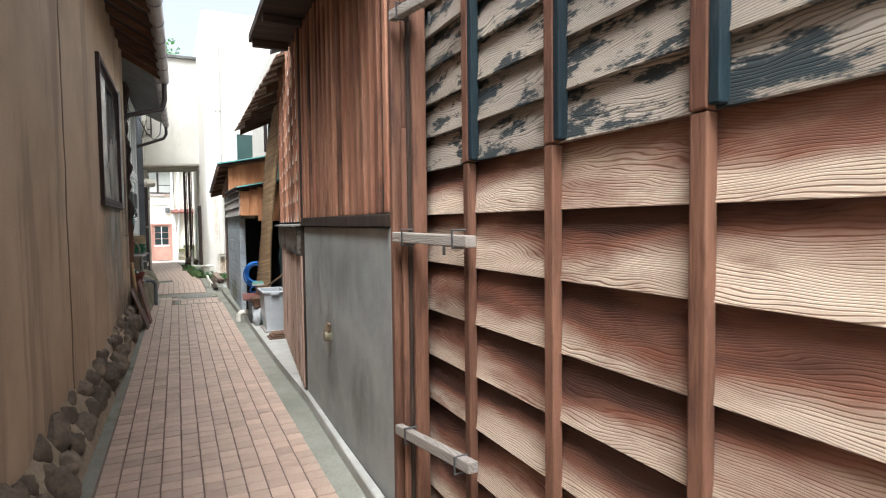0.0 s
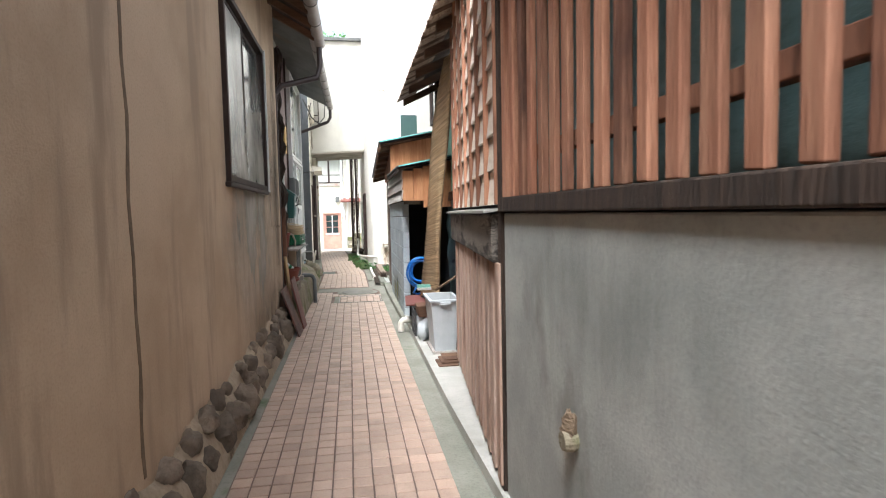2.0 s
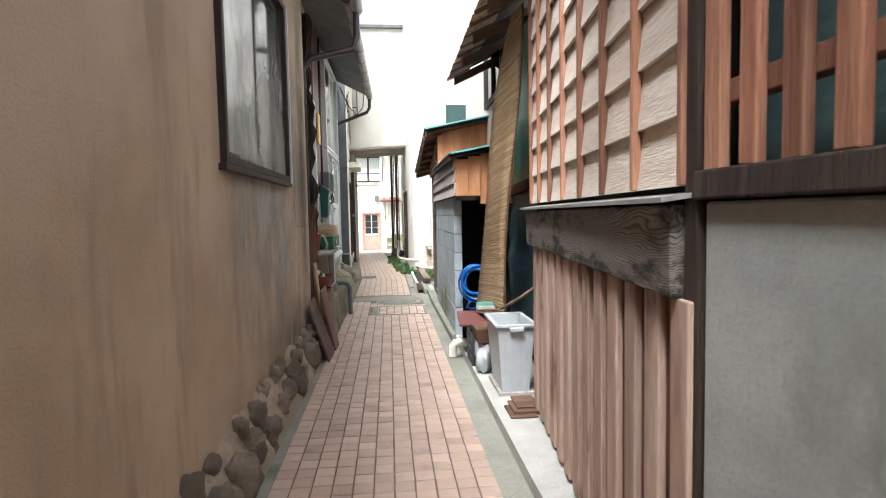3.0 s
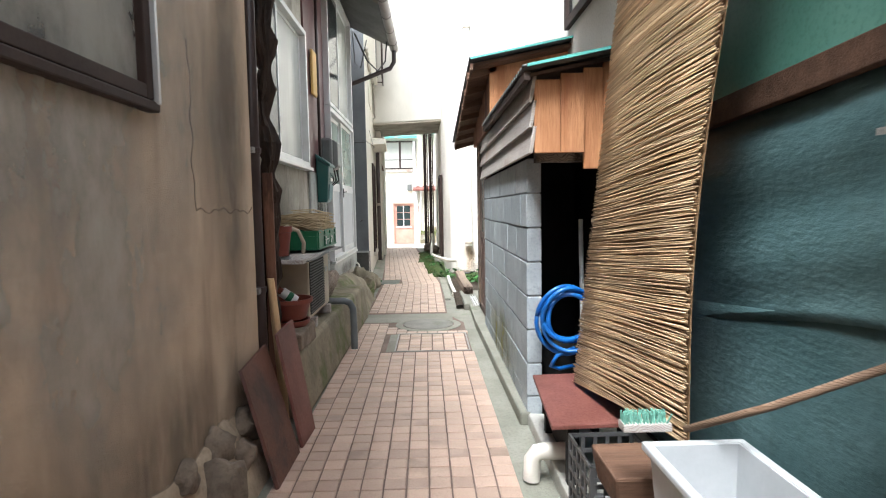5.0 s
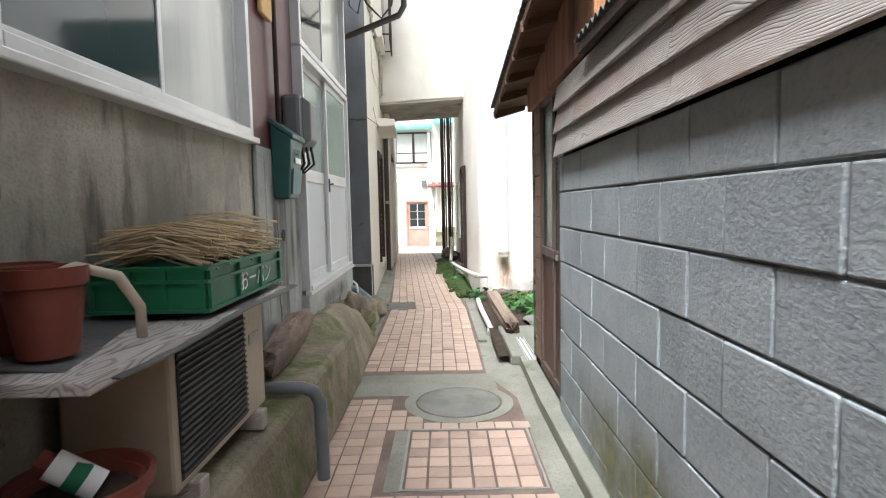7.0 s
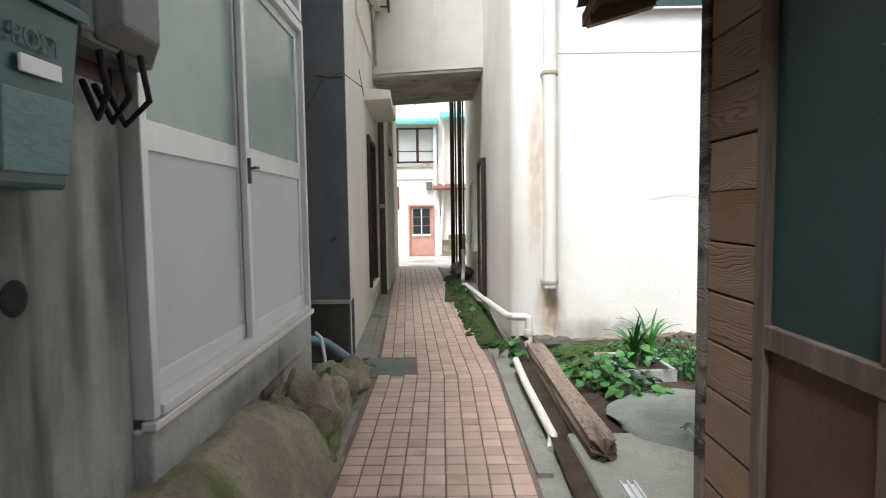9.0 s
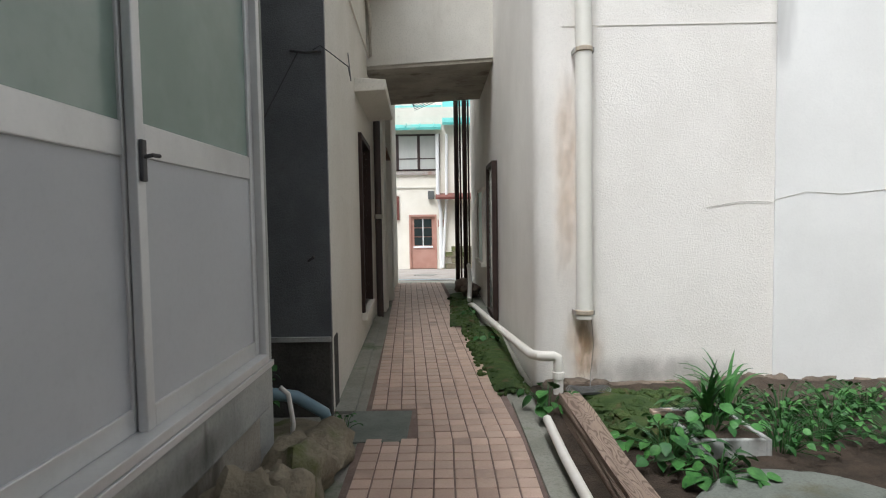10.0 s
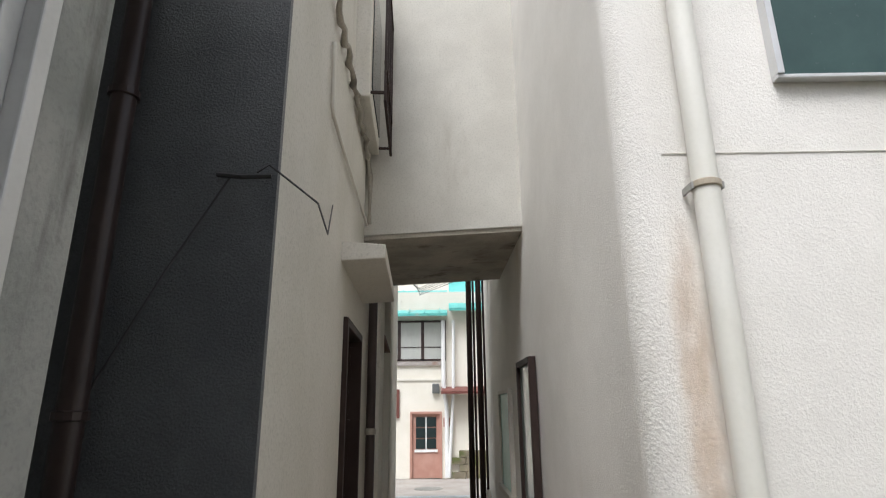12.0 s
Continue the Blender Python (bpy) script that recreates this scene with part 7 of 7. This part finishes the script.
solo("wire_coil", s, M_METER, "tangled pale wire coil on the ground", "wire")
mt = thing("metal_track", "bent aluminium rail offcut lying on the slab", "rail", (0.85, 12.5, 0.06))
for x in (0.825, 0.855, 0.885):
    part("flange", Shape().hexa([(x, 12.12, 0.068), (x + 0.006, 12.12, 0.068), (x + 0.0, 12.78, 0.068), (x - 0.006, 12.78, 0.068)], [(x, 12.12, 0.085), (x + 0.006, 12.12, 0.085), (x, 12.78, 0.085), (x - 0.006, 12.78, 0.085)]), M_ALU, mt)
part("web", Shape().hexa([(0.822, 12.12, 0.061), (0.892, 12.12, 0.061), (0.886, 12.78, 0.061), (0.818, 12.78, 0.061)], [(0.822, 12.12, 0.067), (0.892, 12.12, 0.067), (0.886, 12.78, 0.067), (0.818, 12.78, 0.067)]), M_ALU, mt)
tr = thing("planter", "white edged planter box full of leaves", "planter", (1.45, 14.4, 0))
for a, b, c, e in ((1.28, 1.31, 14.25, 14.75), (1.64, 1.67, 14.25, 14.75), (1.31, 1.64, 14.25, 14.28), (1.31, 1.64, 14.72, 14.75)):
    part("side_wall", Shape().box(a, b, c, e, 0.0, 0.13, 0.006), M_CONCRETE, tr)
part("soil", Shape().box(1.31, 1.64, 14.28, 14.72, 0.01, 0.12), M_SOIL, tr)


def leaf_mesh(length, width, name, mat, fold=0.15, droop=0.25):
    """One heart-shaped leaf blade with a folded midrib."""
    s = Shape()
    n = 6
    mid = [s.bm.verts.new((length * k / n, 0, -droop * length * (k / n) ** 2)) for k in range(n + 1)]
    for sgn in (1, -1):
        edge = [s.bm.verts.new((length * k / n, sgn * width * math.sin(math.pi * min((k + 0.6) / (n + 0.6), 1.0)) ** 0.8, fold * width - droop * length * (k / n) ** 2)) for k in range(1, n)]
        ring = [mid[0], *edge, mid[n]]
        for k in range(n):
            vs = [mid[k], ring[k], ring[k + 1], mid[k + 1]]
            vs = list(dict.fromkeys(vs))
            if len(vs) > 2:
                s.bm.faces.new(vs if sgn > 0 else vs[::-1])
    me = bpy.data.meshes.new(name)
    s.bm.to_mesh(me)
    s.bm.free()
    me.materials.append(mat)
    for f in me.polygons:
        f.use_smooth = True
    return me


LEAVES = [leaf_mesh(0.085, 0.036, "leaf", M_LEAF), leaf_mesh(0.075, 0.034, "leaf", M_LEAF, 0.3), leaf_mesh(0.085, 0.036, "leaf", M_LEAFDARK, 0.2, 0.4)]


def leafy_plant(x, y, z, spread, height, n, label, big=1.0):
    t = thing("leafy_plant", label, "plant", (x, y, z), "garden plants")
    stems = Shape()
    for k in range(n):
        a, q = rnd.uniform(0, 6.28), rnd.uniform(0.1, 1) ** 0.6
        px, py, pz = x + spread * q * math.cos(a), y + spread * q * math.sin(a), z + height * rnd.uniform(0.35, 1.0) * (1.1 - 0.5 * q)
        stems.tube([(x + 0.15 * spread * math.cos(a), y + 0.15 * spread * math.sin(a), z), ((x + px) / 2, (y + py) / 2, z + (pz - z) * 0.75), (px, py, pz)], 0.0025, 4)
        ob = new("leaf", rnd.choice(LEAVES))
        ob.parent, ob.matrix_parent_inverse = t, t.matrix_basis.inverted()
        k_ = big * rnd.uniform(0.6, 1.2)
        ob.matrix_basis = pose(px, py, pz, rnd.uniform(-25, 25), rnd.uniform(-5, 35), math.degrees(a) + rnd.uniform(-50, 50)) @ Matrix.Scale(k_, 4)
    tagged(part("stem", stems, M_LEAFDARK, t), kind="stuff")


leafy_plant(1.14, 14.25, 0.03, 0.24, 0.24, 60, "broad-leaved green plant beside the beam", 0.8)
leafy_plant(1.28, 14.0, 0.03, 0.2, 0.16, 34, "low green plant at the flat stone")
leafy_plant(0.66, 15.0, 0.03, 0.17, 0.22, 20, "broad-leaved weed growing from the trench")
leafy_plant(1.45, 14.45, 0.1, 0.26, 0.2, 40, "leafy weeds spilling out of the planter")
leafy_plant(1.35, 13.2, 0.05, 0.1, 0.13, 7, "small weed growing through the slab")
leafy_plant(-0.6, 14.75, 0.0, 0.1, 0.16, 12, "small weed at the corner of the stucco wall", 0.6)
leafy_plant(-1.12, 14.72, 0.0, 0.13, 0.72, 46, "weed with small purple flowers in the gap", 0.55)
leafy_plant(0.42, 17.2, 0.02, 0.1, 0.12, 12, "low weed on the moss strip", 0.8)
leafy_plant(0.32, 18.7, 0.02, 0.1, 0.12, 12, "low weed beside the drain", 0.9)
for k in range(9):
    leafy_plant(1.75 + 0.28 * (k % 5) + rnd.uniform(-0.05, 0.05), 14.35 + 0.42 * (k // 5) + rnd.uniform(-0.1, 0.1), 0.03, 0.24, 0.27, 60, "dense bright green garden weeds below the wall", 0.5)


def blade_plant(x, y, z, n, label):
    t = thing("strap_leaf_plant", label, "plant", (x, y, z))
    for k in range(n):
        a, ln, out = rnd.uniform(0, 6.28), rnd.uniform(0.28, 0.5), rnd.uniform(0.08, 0.3)
        w0 = rnd.uniform(0.012, 0.02)
        side = Vector((-math.sin(a), math.cos(a), 0))

        def f(u, v):
            p = Vector((x + out * v ** 1.8 * math.cos(a), y + out * v ** 1.8 * math.sin(a), z + ln * (v - 0.45 * (out / 0.3) * v ** 3)))
            return p + side * (u - 0.5) * 2 * w0 * (1 - v ** 3) + Vector((0, 0, 0.006 * abs(u - 0.5)))

        part("blade", Shape().sheet(f, 2, 8), M_LEAF if k % 3 else M_LEAFDARK, t, smooth=True)


blade_plant(1.45, 14.5, 0.12, 20, "strap-leaved green lily growing in the planter")
blade_plant(1.58, 14.55, 0.12, 12, "strap-leaved green lily beside the planter edge")

# ---- paving tiles, hatch and manhole ----
P = 0.1015


def centre(y):
    """The middle of the tiled path, which bends to the left past the bridge."""
    if y < 11.6:
        return 0.212 - 0.0085 * y
    return 0.03 - 0.012 * (y - 12) if y < 14.6 else -0.001 - 0.075 * (y - 14.6)


def tile_mesh(w):
    s = Shape().box(-w / 2, w / 2, -w / 2, w / 2, -0.013, 0.0)
    top = [v for v in s.bm.verts if v.co.z > -0.001]
    es = [e_ for e_ in s.bm.edges if e_.verts[0] in top and e_.verts[1] in top]
    bmesh.ops.bevel(s.bm, geom=es, offset=0.0025, segments=1, affect="EDGES")
    bmesh.ops.recalc_face_normals(s.bm, faces=s.bm.faces[:])
    me = bpy.data.meshes.new("tile")
    s.bm.to_mesh(me)
    s.bm.free()
    me.materials.append(M_TILE)
    return me


TILE = tile_mesh(P - 0.0085)
paving = structure("pavement", Shape().prism([(-0.36, -2), (0.72, -2), (0.66, 11.5), (0.5, 12), (0.5, 14.6), (-0.1, 22.8), (-1.0, 22.8), (-0.5, 14.6), (-0.42, 11)], -0.012, -0.006), material("dark_grout", (0.17, 0.12, 0.1), (0.24, 0.18, 0.15), 4, 0.9, 0.4, 80), "pink square clay tile paving of the alley")
HATCH = (0.0, 0.64, 10.33, 10.98)
MAN = (0.28, 11.42)
rest_v, rest_f, count = [], [], 0
tv = [tuple(v.co) for v in TILE.vertices]
tf = [tuple(p_.vertices) for p_ in TILE.polygons]
for r_ in range(245):
    y = -1.95 + P * r_
    if 11.52 < y < 12.06:
        continue
    wide = 11 if y < 11.6 else 9
    turn = math.degrees(math.atan(0.0085 if y < 11.6 else 0.012 if y < 14.6 else 0.075))
    for c_ in range(wide):
        x = centre(y) + (c_ - (wide - 1) / 2) * P
        if HATCH[0] - 0.1 < x < HATCH[1] + 0.05 and HATCH[2] - 0.05 < y < HATCH[3] + 0.04:
            continue
        if math.hypot(x - MAN[0], y - MAN[1]) < 0.38 or (y > 11.05 and x > 0.62):
            continue
        if 14.6 < y < 15.15 and c_ < 3:
            continue
        m = pose(x + rnd.uniform(-0.001, 0.001), y, rnd.uniform(-0.0012, 0.0012), rnd.uniform(-0.4, 0.4), rnd.uniform(-0.4, 0.4), turn + rnd.uniform(-0.4, 0.4))
        if 8.62 < y < 11.6 and count < 300:
            ob = new("tile", TILE)
            ob.parent, ob.matrix_basis = paving, m
            count += 1
        else:
            i = len(rest_v)
            rest_v += [tuple(m @ Vector(v)) for v in tv]
            rest_f += [tuple(i + k for k in f) for f in tf]
me = bpy.data.meshes.new("tiles")
me.from_pydata(rest_v, [], rest_f)
M_TILE_REST = M_TILE.copy()
nt = M_TILE_REST.node_tree
geo = nt.nodes.new("ShaderNodeNewGeometry")
for link in list(nt.links):
    if link.from_node.type == "OBJECT_INFO":
        nt.links.new(geo.outputs["Random Per Island"], link.to_socket)
me.materials.append(M_TILE_REST)
ob = new("tiles", me)
ob.parent = paving
tagged(ob, kind="stuff")

hat = thing("floor_hatch", "tiled inspection hatch with a thin metal edge", "hatch", (0.32, 10.65, 0))
x0, x1, y0, y1 = HATCH
part("frame", Shape().box(x0 - 0.012, x0, y0 - 0.012, y1 + 0.012, -0.012, 0.002).box(x1, x1 + 0.012, y0 - 0.012, y1 + 0.012, -0.012, 0.002).box(x0, x1, y0 - 0.012, y0, -0.012, 0.002).box(x0, x1, y1, y1 + 0.012, -0.012, 0.002), M_STEEL, hat)
part("gap", Shape().box(x0 - 0.085, x0 - 0.013, y0 - 0.01, y1 + 0.01, -0.012, -0.004), M_GROUND, hat)
for i in range(6):
    for j in range(6):
        ob = new("tile", TILE)
        ob.parent, ob.matrix_parent_inverse = hat, hat.matrix_basis.inverted()
        ob.matrix_basis = pose(x0 + 0.058 + 0.1045 * i, y0 + 0.061 + 0.1055 * j, -0.001)
mh = thing("manhole_cover", "round weathered iron manhole cover", "manhole cover", (*MAN, 0))
part("collar", Shape().lathe([(0.345, -0.012), (0.345, 0.0), (0.275, 0.003), (0.272, -0.01)], (*MAN, 0), 48), M_GROUND, mh)
part("lid", Shape().lathe([(0.262, -0.012), (0.262, 0.004), (0.25, 0.008), (0.2, 0.007), (0.01, 0.009)], (*MAN, 0), 48), M_IRON, mh, smooth=30.0)
structure("concrete_band", Shape().box(-0.46, 0.55, 11.56, 12.02, -0.0125, -0.003), M_GROUND, "mossy cement band across the paving")
structure("concrete_patch", Shape().box(-0.62, -0.22, 14.6, 15.12, -0.0125, 0.0), M_SLATE, "grey cement patch in the paving")
structure("side_strip", Shape().prism([(-0.85, 15.1), (-0.6, 15.1), (-0.95, 20.0), (-1.05, 20.0)], -0.012, 0.01, 0.003), M_GROUND, "dark cement strip along the white wall")
